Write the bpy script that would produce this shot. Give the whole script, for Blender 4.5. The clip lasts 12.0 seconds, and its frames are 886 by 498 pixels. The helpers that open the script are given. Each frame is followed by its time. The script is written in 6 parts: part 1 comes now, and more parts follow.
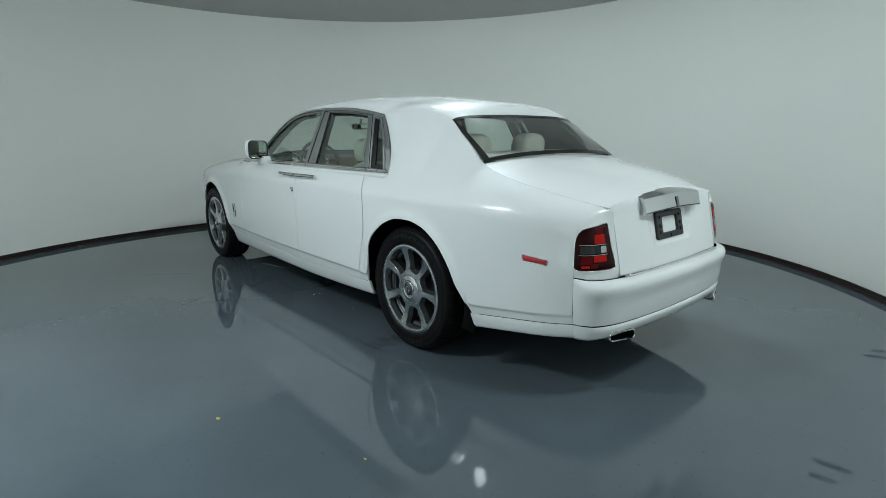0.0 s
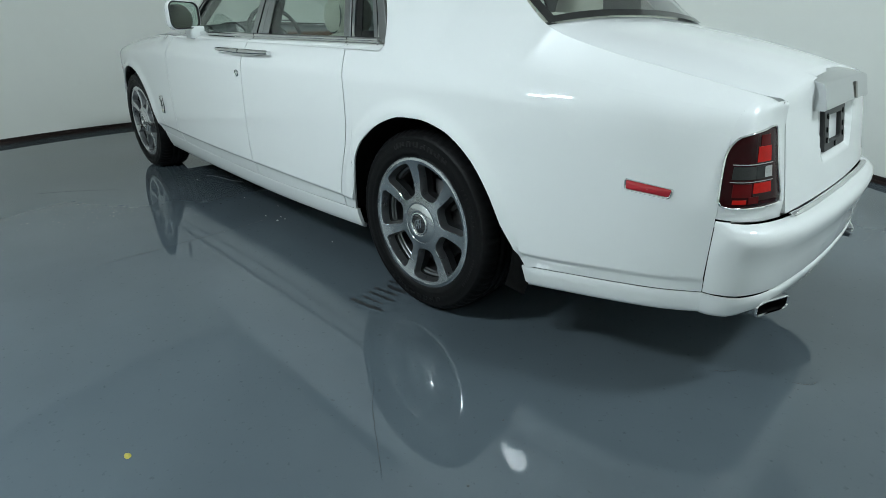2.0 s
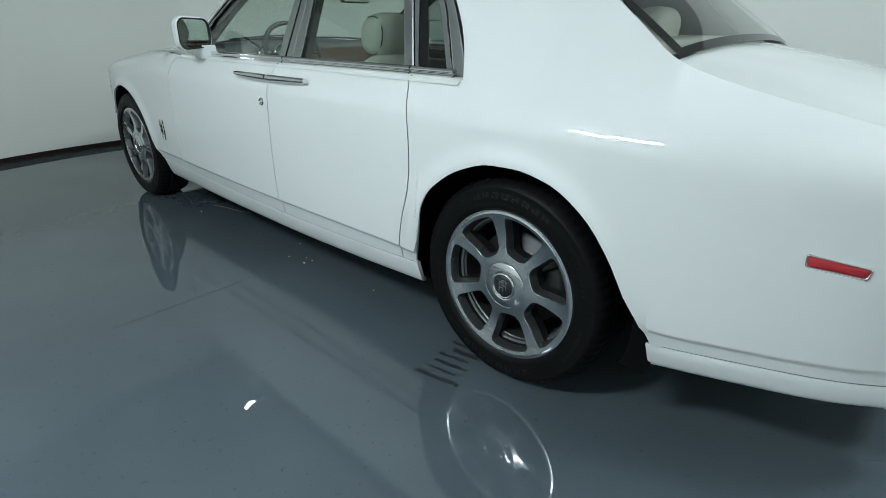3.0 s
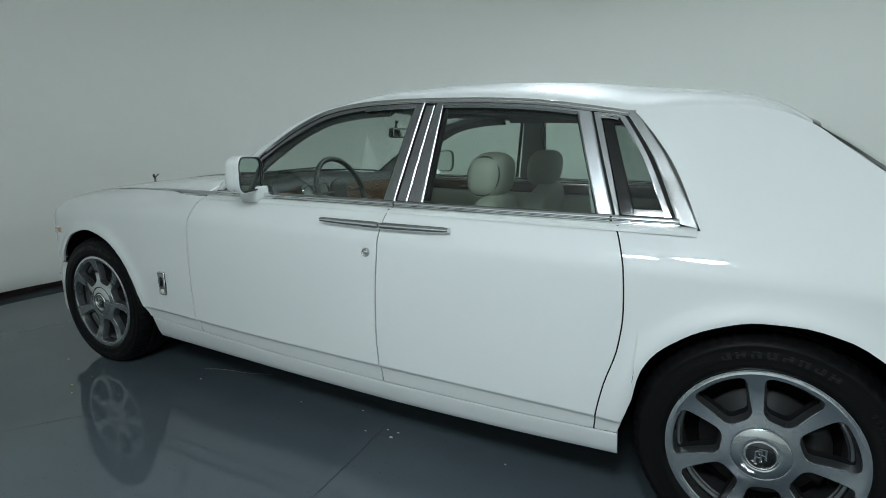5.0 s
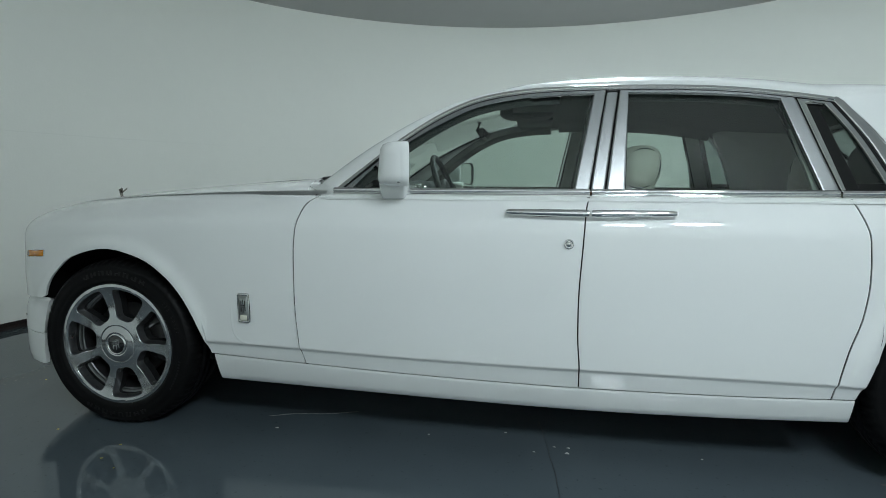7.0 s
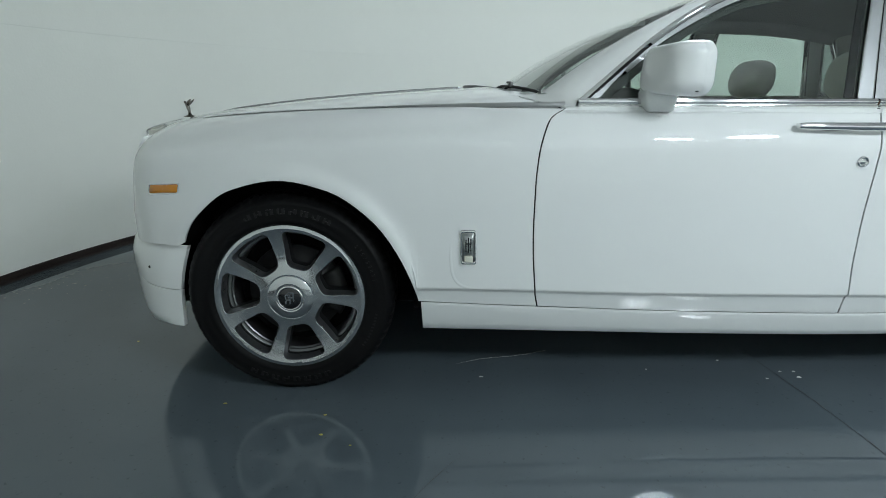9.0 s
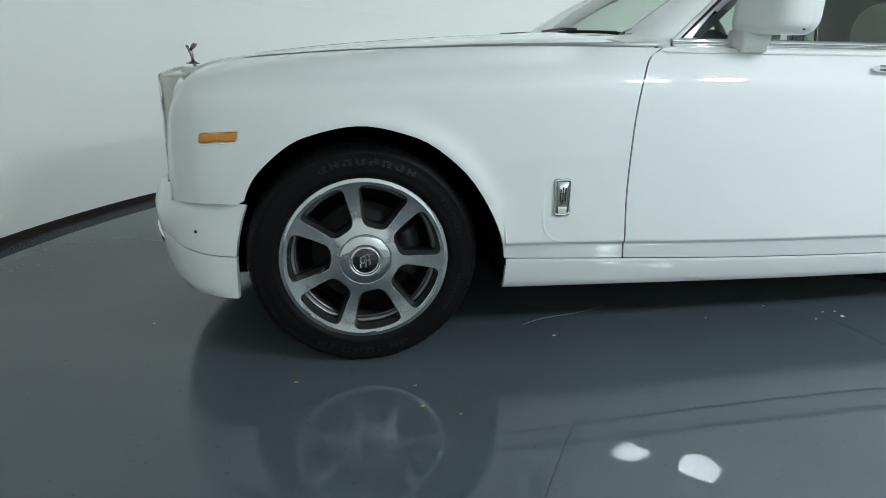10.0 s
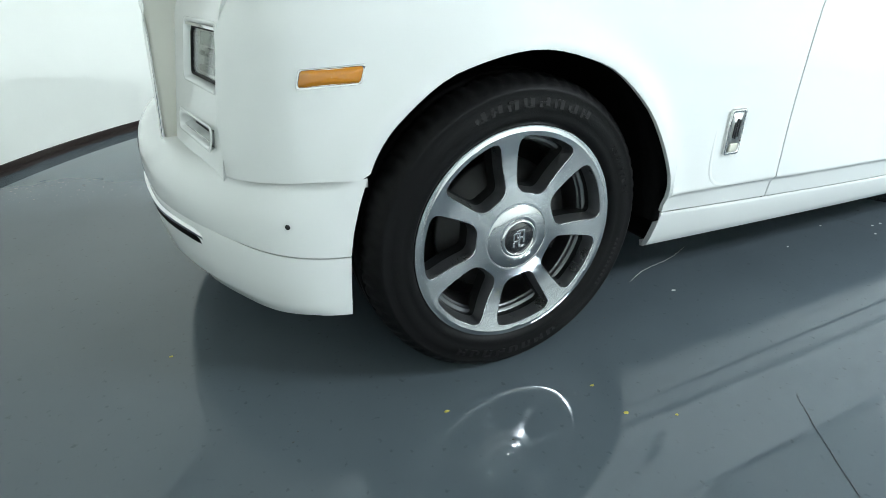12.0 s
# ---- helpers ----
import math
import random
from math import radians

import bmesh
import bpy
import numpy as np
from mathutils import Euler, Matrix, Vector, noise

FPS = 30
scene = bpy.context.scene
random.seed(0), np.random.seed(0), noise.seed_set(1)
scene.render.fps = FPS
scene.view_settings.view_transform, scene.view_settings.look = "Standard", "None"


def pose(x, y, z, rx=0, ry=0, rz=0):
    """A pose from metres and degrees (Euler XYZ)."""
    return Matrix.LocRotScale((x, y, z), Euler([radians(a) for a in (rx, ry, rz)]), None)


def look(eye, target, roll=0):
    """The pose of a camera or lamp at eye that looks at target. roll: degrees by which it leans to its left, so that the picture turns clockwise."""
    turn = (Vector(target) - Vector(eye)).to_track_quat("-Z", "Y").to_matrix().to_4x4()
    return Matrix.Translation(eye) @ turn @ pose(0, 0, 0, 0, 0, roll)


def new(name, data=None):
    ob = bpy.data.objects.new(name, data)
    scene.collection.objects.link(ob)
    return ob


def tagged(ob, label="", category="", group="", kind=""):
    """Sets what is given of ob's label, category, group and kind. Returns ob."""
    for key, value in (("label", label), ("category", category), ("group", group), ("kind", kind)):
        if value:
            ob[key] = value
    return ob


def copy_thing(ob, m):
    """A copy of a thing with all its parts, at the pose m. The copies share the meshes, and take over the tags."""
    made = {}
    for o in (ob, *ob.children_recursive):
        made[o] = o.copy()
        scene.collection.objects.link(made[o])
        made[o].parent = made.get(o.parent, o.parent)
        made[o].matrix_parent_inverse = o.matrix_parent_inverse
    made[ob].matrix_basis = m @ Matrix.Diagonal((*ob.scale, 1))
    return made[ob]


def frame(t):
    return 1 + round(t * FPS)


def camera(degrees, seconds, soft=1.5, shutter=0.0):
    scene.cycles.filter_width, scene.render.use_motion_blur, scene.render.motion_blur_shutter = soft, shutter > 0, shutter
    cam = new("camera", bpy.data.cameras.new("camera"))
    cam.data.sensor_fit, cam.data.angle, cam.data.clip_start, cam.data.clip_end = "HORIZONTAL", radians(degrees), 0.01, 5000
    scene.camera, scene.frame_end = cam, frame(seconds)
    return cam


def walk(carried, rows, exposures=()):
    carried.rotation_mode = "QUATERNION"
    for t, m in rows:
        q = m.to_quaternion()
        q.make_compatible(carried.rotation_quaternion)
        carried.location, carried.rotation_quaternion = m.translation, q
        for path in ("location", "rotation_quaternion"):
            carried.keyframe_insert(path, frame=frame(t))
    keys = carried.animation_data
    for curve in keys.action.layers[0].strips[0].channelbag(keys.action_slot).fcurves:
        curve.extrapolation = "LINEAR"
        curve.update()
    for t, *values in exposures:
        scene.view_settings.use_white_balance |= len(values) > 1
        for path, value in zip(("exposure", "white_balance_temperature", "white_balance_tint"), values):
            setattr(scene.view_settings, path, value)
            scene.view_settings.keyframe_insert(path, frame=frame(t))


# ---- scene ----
cam = camera(78.8, 12.0, soft=0.8)
PATH = [
    (0, (-2.652, 2.92, 1.367), (-1.168, 1.647, 0.944), -0.42),
    (0.5, (-2.413, 2.666, 1.294), (-0.978, 1.369, 0.787), -0.2),
    (1, (-2.205, 2.521, 1.252), (-0.812, 1.231, 0.626), -0.21),
    (1.5, (-1.921, 2.45, 1.214), (-0.57, 1.165, 0.488), 0.09),
    (2, (-1.635, 2.387, 1.194), (-0.316, 1.099, 0.419), 0.29),
    (2.5, (-1.316, 2.342, 1.229), (-0.027, 1.033, 0.438), 0.32),
    (2.7, (-1.208, 2.357, 1.252), (0.068, 1.037, 0.46), 0.23),
    (4.3, (-0.275, 2.586, 1.378), (0.793, 0.985, 0.835), -0.12),
    (4.5, (-0.143, 2.638, 1.377), (0.883, 0.995, 0.88), -0.07),
    (5, (0.178, 2.806, 1.386), (1.089, 1.07, 0.991), 0.18),
    (5.5, (0.518, 2.887, 1.31), (1.29, 1.069, 0.995), 0.23),
    (6, (0.89, 2.97, 1.278), (1.497, 1.078, 1.052), 0.3),
    (6.5, (1.256, 3.107, 1.252), (1.721, 1.173, 1.042), 0.24),
    (7, (1.638, 3.109, 1.15), (1.974, 1.152, 0.911), 0.27),
    (7.5, (2.048, 3.082, 1.099), (2.307, 1.141, 0.69), 0.34),
    (7.7, (2.193, 3.076, 1.077), (2.436, 1.142, 0.626), 0.35),
    (9.3, (3.206, 2.838, 1.161), (3.089, 0.922, 0.6), 0.42),
    (9.5, (3.353, 2.822, 1.132), (3.162, 0.907, 0.586), 0.7),
    (10, (3.604, 2.702, 1.027), (3.282, 0.834, 0.389), 0.75),
    (10.5, (3.815, 2.516, 0.958), (3.375, 0.758, 0.112), 0.82),
    (11, (4.035, 2.356, 0.957), (3.485, 0.661, 0.051), 0.97),
    (11.5, (4.191, 2.18, 0.955), (3.524, 0.517, 0.067), 0.6),
    (12, (4.294, 1.975, 0.972), (3.503, 0.362, 0.093), 0.55),
]
EXPOSURES = [(0.0, 0.02, 6560, 12), (1.0, 0.12, 6530, 12), (1.5, 0.21, 6500, 12), (2.5, 0.28, 6500, 12), (4.5, 0.0, 6560, 13), (5.5, -0.03, 6560, 13), (7.0, 0.06, 6560, 13), (7.5, 0.12, 6560, 14), (9.5, 0.52, 6600, 15), (10.0, 0.69, 6600, 15), (10.5, 1.06, 6600, 14), (11.0, 1.41, 6600, 14), (11.5, 1.53, 6610, 14), (12.0, 1.60, 6620, 15)]
walk(cam, [(t, look(eye, target, roll)) for t, eye, target, roll in PATH], EXPOSURES)

# ---- light: unseen round lamps under the ceiling of a closed booth, dim grey beyond ----
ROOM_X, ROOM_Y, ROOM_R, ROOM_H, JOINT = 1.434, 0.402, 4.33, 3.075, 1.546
# first two placed from reflections in the car; last two are unseen added fill
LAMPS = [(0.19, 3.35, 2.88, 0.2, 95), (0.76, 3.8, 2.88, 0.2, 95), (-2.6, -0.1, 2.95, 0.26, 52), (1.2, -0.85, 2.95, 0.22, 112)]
world = bpy.data.worlds.new("world")
world.use_nodes = True
world.node_tree.nodes["Background"].inputs["Color"].default_value = (0.5, 0.55, 0.55, 1)
world.node_tree.nodes["Background"].inputs["Strength"].default_value = 0.02
scene.world = world


# ---- materials ----
def material(name, color, rough=0.5, metal=0.0, coat=0.0, vary=0.0, scale=6.0, bump=0.0, bump_scale=200.0, rough_vary=0.0, spec=0.5, sheen=0.0):
    m = bpy.data.materials.new(name)
    m.use_nodes = True
    nt = m.node_tree
    b = nt.nodes["Principled BSDF"]
    b.inputs["Base Color"].default_value = (*color, 1)
    b.inputs["Roughness"].default_value = rough
    b.inputs["Metallic"].default_value = metal
    b.inputs["Coat Weight"].default_value = coat
    b.inputs["Coat Roughness"].default_value = 0.015
    b.inputs["Specular IOR Level"].default_value = spec
    b.inputs["Sheen Weight"].default_value = sheen
    tc = nt.nodes.new("ShaderNodeTexCoord")
    if vary > 0 or rough_vary > 0:
        big = nt.nodes.new("ShaderNodeTexNoise")
        big.inputs["Scale"].default_value = scale
        big.inputs["Detail"].default_value = 6
        nt.links.new(tc.outputs["Object"], big.inputs["Vector"])
        fine = nt.nodes.new("ShaderNodeTexNoise")
        fine.inputs["Scale"].default_value = scale * 14
        fine.inputs["Detail"].default_value = 4
        nt.links.new(tc.outputs["Object"], fine.inputs["Vector"])
        add = nt.nodes.new("ShaderNodeMix")
        add.data_type = "FLOAT"
        add.inputs[0].default_value = 0.35
        nt.links.new(big.outputs["Fac"], add.inputs[2])
        nt.links.new(fine.outputs["Fac"], add.inputs[3])
        if vary > 0:
            mix = nt.nodes.new("ShaderNodeMix")
            mix.data_type = "RGBA"
            lo = [max(0, c * (1 - vary)) for c in color]
            hi = [min(1, c * (1 + vary)) for c in color]
            mix.inputs[6].default_value = (*lo, 1)
            mix.inputs[7].default_value = (*hi, 1)
            nt.links.new(add.outputs[0], mix.inputs[0])
            nt.links.new(mix.outputs[2], b.inputs["Base Color"])
        if rough_vary > 0:
            mr = nt.nodes.new("ShaderNodeMapRange")
            mr.inputs["From Min"].default_value, mr.inputs["From Max"].default_value = 0.3, 0.7
            mr.inputs["To Min"].default_value, mr.inputs["To Max"].default_value = max(0.0, rough - rough_vary), rough + rough_vary
            nt.links.new(add.outputs[0], mr.inputs["Value"])
            nt.links.new(mr.outputs["Result"], b.inputs["Roughness"])
    if bump > 0:
        n = nt.nodes.new("ShaderNodeTexNoise")
        n.inputs["Scale"].default_value = bump_scale
        n.inputs["Detail"].default_value = 3
        nt.links.new(tc.outputs["Object"], n.inputs["Vector"])
        bp = nt.nodes.new("ShaderNodeBump")
        bp.inputs["Strength"].default_value = 1.0
        bp.inputs["Distance"].default_value = bump
        nt.links.new(n.outputs["Fac"], bp.inputs["Height"])
        nt.links.new(bp.outputs["Normal"], b.inputs["Normal"])
    return m


def glass_material(name, tint, gloss=1.0, power=5.0):
    """A thin pane: tinted see-through with Fresnel gloss."""
    m = bpy.data.materials.new(name)
    m.use_nodes = True
    nt = m.node_tree
    nt.nodes.remove(nt.nodes["Principled BSDF"])
    out = nt.nodes["Material Output"]
    tr = nt.nodes.new("ShaderNodeBsdfTransparent")
    tr.inputs["Color"].default_value = (*tint, 1)
    gl = nt.nodes.new("ShaderNodeBsdfGlossy")
    gl.inputs["Roughness"].default_value = 0.0
    gl.inputs["Color"].default_value = (gloss, gloss, gloss, 1)
    lw = nt.nodes.new("ShaderNodeLayerWeight")
    lw.inputs["Blend"].default_value = 0.5
    pw = nt.nodes.new("ShaderNodeMath")
    pw.operation = "POWER"
    pw.inputs[1].default_value = power
    ml = nt.nodes.new("ShaderNodeMath")
    ml.operation = "MULTIPLY_ADD"
    ml.inputs[1].default_value, ml.inputs[2].default_value = 0.94, 0.06
    nt.links.new(lw.outputs["Facing"], pw.inputs[0])
    nt.links.new(pw.outputs["Value"], ml.inputs[0])
    mix = nt.nodes.new("ShaderNodeMixShader")
    nt.links.new(ml.outputs["Value"], mix.inputs["Fac"])
    nt.links.new(tr.outputs["BSDF"], mix.inputs[1])
    nt.links.new(gl.outputs["BSDF"], mix.inputs[2])
    nt.links.new(mix.outputs["Shader"], out.inputs["Surface"])
    return m


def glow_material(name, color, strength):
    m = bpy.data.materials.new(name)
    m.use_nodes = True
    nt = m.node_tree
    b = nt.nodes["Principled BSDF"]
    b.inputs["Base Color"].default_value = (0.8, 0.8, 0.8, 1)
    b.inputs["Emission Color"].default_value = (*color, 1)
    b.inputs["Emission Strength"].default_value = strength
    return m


PAINT = material("white_paint", (0.80, 0.81, 0.80), 0.5, coat=1.0, vary=0.01, scale=2.0, spec=0.3)
CREAM = material("pale_satin_paint", (0.72, 0.71, 0.64), 0.25, coat=0.6, vary=0.02)
CHROME = material("chrome", (0.78, 0.78, 0.78), 0.06, metal=1.0, rough_vary=0.02, scale=9)
STEEL = material("brushed_steel", (0.44, 0.45, 0.455), 0.27, metal=1.0, vary=0.02, scale=4)
NICKEL = material("aged_nickel", (0.24, 0.225, 0.20), 0.22, metal=1.0)
SILVER = material("silver_lacquer", (0.60, 0.615, 0.63), 0.14, metal=1.0, rough_vary=0.03, vary=0.03, scale=3)
# near black, puts the shade deep in the wheel openings into colour
NEAR_BLACK = material("near_black_metal", (0.02, 0.021, 0.022), 0.45, metal=0.5)
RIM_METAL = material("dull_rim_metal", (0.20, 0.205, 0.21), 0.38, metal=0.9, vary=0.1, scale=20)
HUB_METAL = material("polished_hub_metal", (0.62, 0.63, 0.64), 0.13, metal=1.0, vary=0.02, scale=9)
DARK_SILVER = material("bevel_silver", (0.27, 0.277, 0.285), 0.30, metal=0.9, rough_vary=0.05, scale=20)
RUBBER = material("tyre_rubber", (0.0055, 0.0055, 0.0058), 0.48, spec=0.12, vary=0.25, scale=18, bump=0.0006, bump_scale=350, rough_vary=0.12)
RUBBER_MARK = material("raised_rubber", (0.0095, 0.0095, 0.010), 0.40, spec=0.25)
BLACK = material("black_plastic", (0.012, 0.012, 0.012), 0.45, vary=0.1)
SEAL = material("black_seal", (0.01, 0.01, 0.01), 0.6, spec=0.2)
GLOSS_BLACK = material("gloss_black", (0.01, 0.01, 0.01), 0.08)
VOID = material("dark_underbody", (0.005, 0.005, 0.005), 0.9, spec=0.05)
# chrome with its dull, dark reflections put into the colour
SLEEVE = material("darkened_chrome", (0.30, 0.31, 0.32), 0.18, metal=1.0, rough_vary=0.08, scale=12)
SATIN = material("satin_metal", (0.72, 0.73, 0.73), 0.36, metal=1.0, rough_vary=0.05, scale=14)
PALE_LENS = material("pale_lens", (0.72, 0.71, 0.60), 0.25, coat=0.6)
PEWTER = material("pewter", (0.40, 0.41, 0.41), 0.34, metal=1.0, rough_vary=0.06, scale=40, vary=0.08)
CAST = material("cast_iron", (0.07, 0.07, 0.07), 0.4, metal=0.8, vary=0.2, scale=30)
RED_LENS = material("red_lens", (0.50, 0.010, 0.006), 0.35, spec=0.08, vary=0.35, scale=70)
DARK_RED = material("dark_red_lens", (0.022, 0.0012, 0.0018), 0.12, spec=0.15)
DIM_RED = material("dim_red_lens", (0.10, 0.003, 0.004), 0.35, spec=0.08, vary=0.4, scale=50)
CLEAR_LENS = material("clear_lens", (0.55, 0.57, 0.57), 0.08, coat=1.0)
AMBER = material("amber_lens", (0.62, 0.23, 0.015), 0.15, coat=1.0, vary=0.12, scale=60)
RED_REFLECTOR = material("red_reflector", (0.50, 0.02, 0.03), 0.15, coat=1.0, vary=0.15, scale=60)
LEATHER = material("cream_leather", (0.62, 0.60, 0.53), 0.45, vary=0.06, scale=8, bump=0.0008, bump_scale=180)
PIPING = material("dark_piping", (0.05, 0.06, 0.06), 0.5)
WOOD = material("brown_veneer", (0.085, 0.038, 0.019), 0.18, coat=0.8, vary=0.35, scale=7)
TRIM_DARK = material("dark_interior_trim", (0.028, 0.030, 0.030), 0.6, vary=0.15, bump=0.0005)
LINING = material("grey_lining", (0.30, 0.31, 0.28), 0.7, vary=0.06)
HEADLINER = material("grey_headliner", (0.15, 0.155, 0.145), 0.9, vary=0.06)
GLASS = glass_material("side_glass", (0.86, 0.91, 0.88))
REAR_GLASS = glass_material("rear_glass", (0.86, 0.91, 0.88), power=3.2)
GLASS_DARK = glass_material("quarter_glass", (0.55, 0.60, 0.58))
MIRROR = material("mirror_glass", (0.75, 0.77, 0.76), 0.01, metal=1.0)
LAMP_GLASS = glass_material("lamp_glass", (0.92, 0.94, 0.93))
HOUSING = material("white_lamp_housing", (0.7, 0.7, 0.68), 0.4)
BASE_PAINT = material("dark_brown_base_strip", (0.022, 0.014, 0.012), 0.55, spec=0.25, vary=0.3, scale=12, rough_vary=0.1)
CEILING = material("grey_ceiling_paint", (0.50, 0.50, 0.49), 0.8, vary=0.05, scale=1.2, bump=0.001, bump_scale=120)
DIRT = material("dark_scuff", (0.03, 0.034, 0.037), 0.5)
SCUFF = material("soft_scuff", (0.050, 0.060, 0.066), 0.35, vary=0.25, scale=30)
LEAF = material("dry_yellow_leaf", (0.42, 0.36, 0.06), 0.6, vary=0.2, scale=90)
CHIP = material("pale_paint_chip", (0.55, 0.56, 0.55), 0.6)
ENAMEL = material("black_enamel", (0.008, 0.008, 0.01), 0.12, coat=1.0)


def wall_material():
    m = material("cream_wall_paint", (0.80, 0.81, 0.755), 0.55, vary=0.035, scale=0.9, bump=0.0006, bump_scale=60, rough_vary=0.06)
    return m


def floor_material():
    """Blue-grey poured floor paint, glossy, with cloudy tone, fine dust and long soft waves."""
    m = bpy.data.materials.new("grey_floor_paint")
    m.use_nodes = True
    nt = m.node_tree
    b = nt.nodes["Principled BSDF"]
    tc = nt.nodes.new("ShaderNodeTexCoord")
    n1 = nt.nodes.new("ShaderNodeTexNoise")
    n1.inputs["Scale"].default_value, n1.inputs["Detail"].default_value = 0.8, 7
    n2 = nt.nodes.new("ShaderNodeTexNoise")
    n2.inputs["Scale"].default_value, n2.inputs["Detail"].default_value = 45, 5
    ramp = nt.nodes.new("ShaderNodeValToRGB")
    ramp.color_ramp.elements[0].position, ramp.color_ramp.elements[0].color = 0.3, (0.072, 0.092, 0.107, 1)
    ramp.color_ramp.elements[1].position, ramp.color_ramp.elements[1].color = 0.72, (0.098, 0.121, 0.137, 1)
    speck = nt.nodes.new("ShaderNodeValToRGB")
    speck.color_ramp.elements[0].position, speck.color_ramp.elements[0].color = 0.27, (0.75, 0.75, 0.75, 1)
    speck.color_ramp.elements[1].position, speck.color_ramp.elements[1].color = 0.36, (1, 1, 1, 1)
    mul = nt.nodes.new("ShaderNodeMix")
    mul.data_type, mul.blend_type = "RGBA", "MULTIPLY"
    mul.inputs[0].default_value = 1.0
    for n in (n1, n2):
        nt.links.new(tc.outputs["Object"], n.inputs["Vector"])
    nt.links.new(n1.outputs["Fac"], ramp.inputs["Fac"])
    nt.links.new(n2.outputs["Fac"], speck.inputs["Fac"])
    nt.links.new(ramp.outputs["Color"], mul.inputs[6])
    nt.links.new(speck.outputs["Color"], mul.inputs[7])
    nt.links.new(mul.outputs[2], b.inputs["Base Color"])
    rr = nt.nodes.new("ShaderNodeMapRange")
    rr.inputs["From Min"].default_value, rr.inputs["From Max"].default_value = 0.3, 0.7
    rr.inputs["To Min"].default_value, rr.inputs["To Max"].default_value = 0.004, 0.02
    nt.links.new(n1.outputs["Fac"], rr.inputs["Value"])
    nt.links.new(rr.outputs["Result"], b.inputs["Roughness"])
    b.inputs["Specular IOR Level"].default_value = 0.5
    w = nt.nodes.new("ShaderNodeTexNoise")
    w.inputs["Scale"].default_value, w.inputs["Detail"].default_value = 16.0, 2
    nt.links.new(tc.outputs["Object"], w.inputs["Vector"])
    bp = nt.nodes.new("ShaderNodeBump")
    bp.inputs["Strength"].default_value, bp.inputs["Distance"].default_value = 1.0, 0.00009
    nt.links.new(w.outputs["Fac"], bp.inputs["Height"])
    nt.links.new(bp.outputs["Normal"], b.inputs["Normal"])
    return m


WALL = wall_material()
FLOOR = floor_material()


# ---- mesh helpers ----
def finish(bm, name, mat, smooth=True):
    me = bpy.data.meshes.new(name)
    bm.normal_update()
    bm.to_mesh(me)
    bm.free()
    if smooth:
        for p in me.polygons:
            p.use_smooth = True
    for m in (mat if isinstance(mat, (list, tuple)) else [mat]):
        me.materials.append(m)
    return me


def part(name, bm, mat, parent=None, label="", smooth=True):
    ob = new(name, finish(bm, name, mat, smooth))
    ob.parent = parent
    if label:
        ob["label"] = label
    return ob


def grid(bm, rows, close=False, cap=False, mat=0):
    """Quads over rows of points; close: each row is a ring."""
    vs = [[bm.verts.new(p) for p in r] for r in rows]
    for a, b in zip(vs, vs[1:]):
        n = len(a)
        for i in range(n if close else n - 1):
            j = (i + 1) % n
            q = [a[i], a[j], b[j], b[i]]
            if len({v.co.to_tuple(6) for v in q}) < 3:
                continue
            try:
                f = bm.faces.new(q)
                f.material_index = mat
            except ValueError:
                pass
    if cap and close:
        for r in (vs[0], vs[-1]):
            f = bm.faces.new(r)
            f.material_index = mat
    return vs


def weld(bm, d=0.0004):
    bmesh.ops.remove_doubles(bm, verts=bm.verts, dist=d)
    bmesh.ops.dissolve_degenerate(bm, edges=bm.edges, dist=1e-6)


def sharpen(bm, degrees=32):
    bm.normal_update()
    for e in bm.edges:
        if len(e.link_faces) == 2 and e.calc_face_angle(0) > radians(degrees):
            e.smooth = False


CENTRE = Vector((1.5, 0.0, 0.62))


def outward(bm, centre=CENTRE):
    """Turns every face away from the centre."""
    bm.normal_update()
    for f in bm.faces:
        c = f.calc_center_median()
        ref = Vector((max(min(c.x, 3.6), -0.3), centre.y, centre.z))
        if f.normal.dot(c - ref) < 0:
            f.normal_flip()
    bm.normal_update()


def lip(bm, depth=0.018, level_in=False):
    """Turns the open border of a panel inwards: a small rounding, then a flange."""
    bm.normal_update()
    border = [e for e in bm.edges if e.is_boundary]
    normal = {v: v.normal.copy() for e in border for v in e.verts}
    r = bmesh.ops.extrude_edge_only(bm, edges=border)
    moved = [v for v in r["geom"] if isinstance(v, bmesh.types.BMVert)]
    near_co = {v.co.to_tuple(5): n for v, n in normal.items()}
    for v in moved:
        n = near_co.get(v.co.to_tuple(5), Vector((0, 0, 1)))
        if level_in and n.y > 0.5:
            n = Vector((0, 1, 0))
        v.co -= n * depth
    for e in border:
        e.smooth = False


def mirrored(bm):
    b = bm.copy()
    for v in b.verts:
        v.co.y = -v.co.y
    bmesh.ops.reverse_faces(b, faces=b.faces)
    return b


def both(name, bm, mat, parent, label="", smooth=True):
    """A part on the left side of the car and its twin on the right."""
    other = mirrored(bm)
    return part(name, bm, mat, parent, label, smooth), part(name, other, mat, parent, label, smooth)


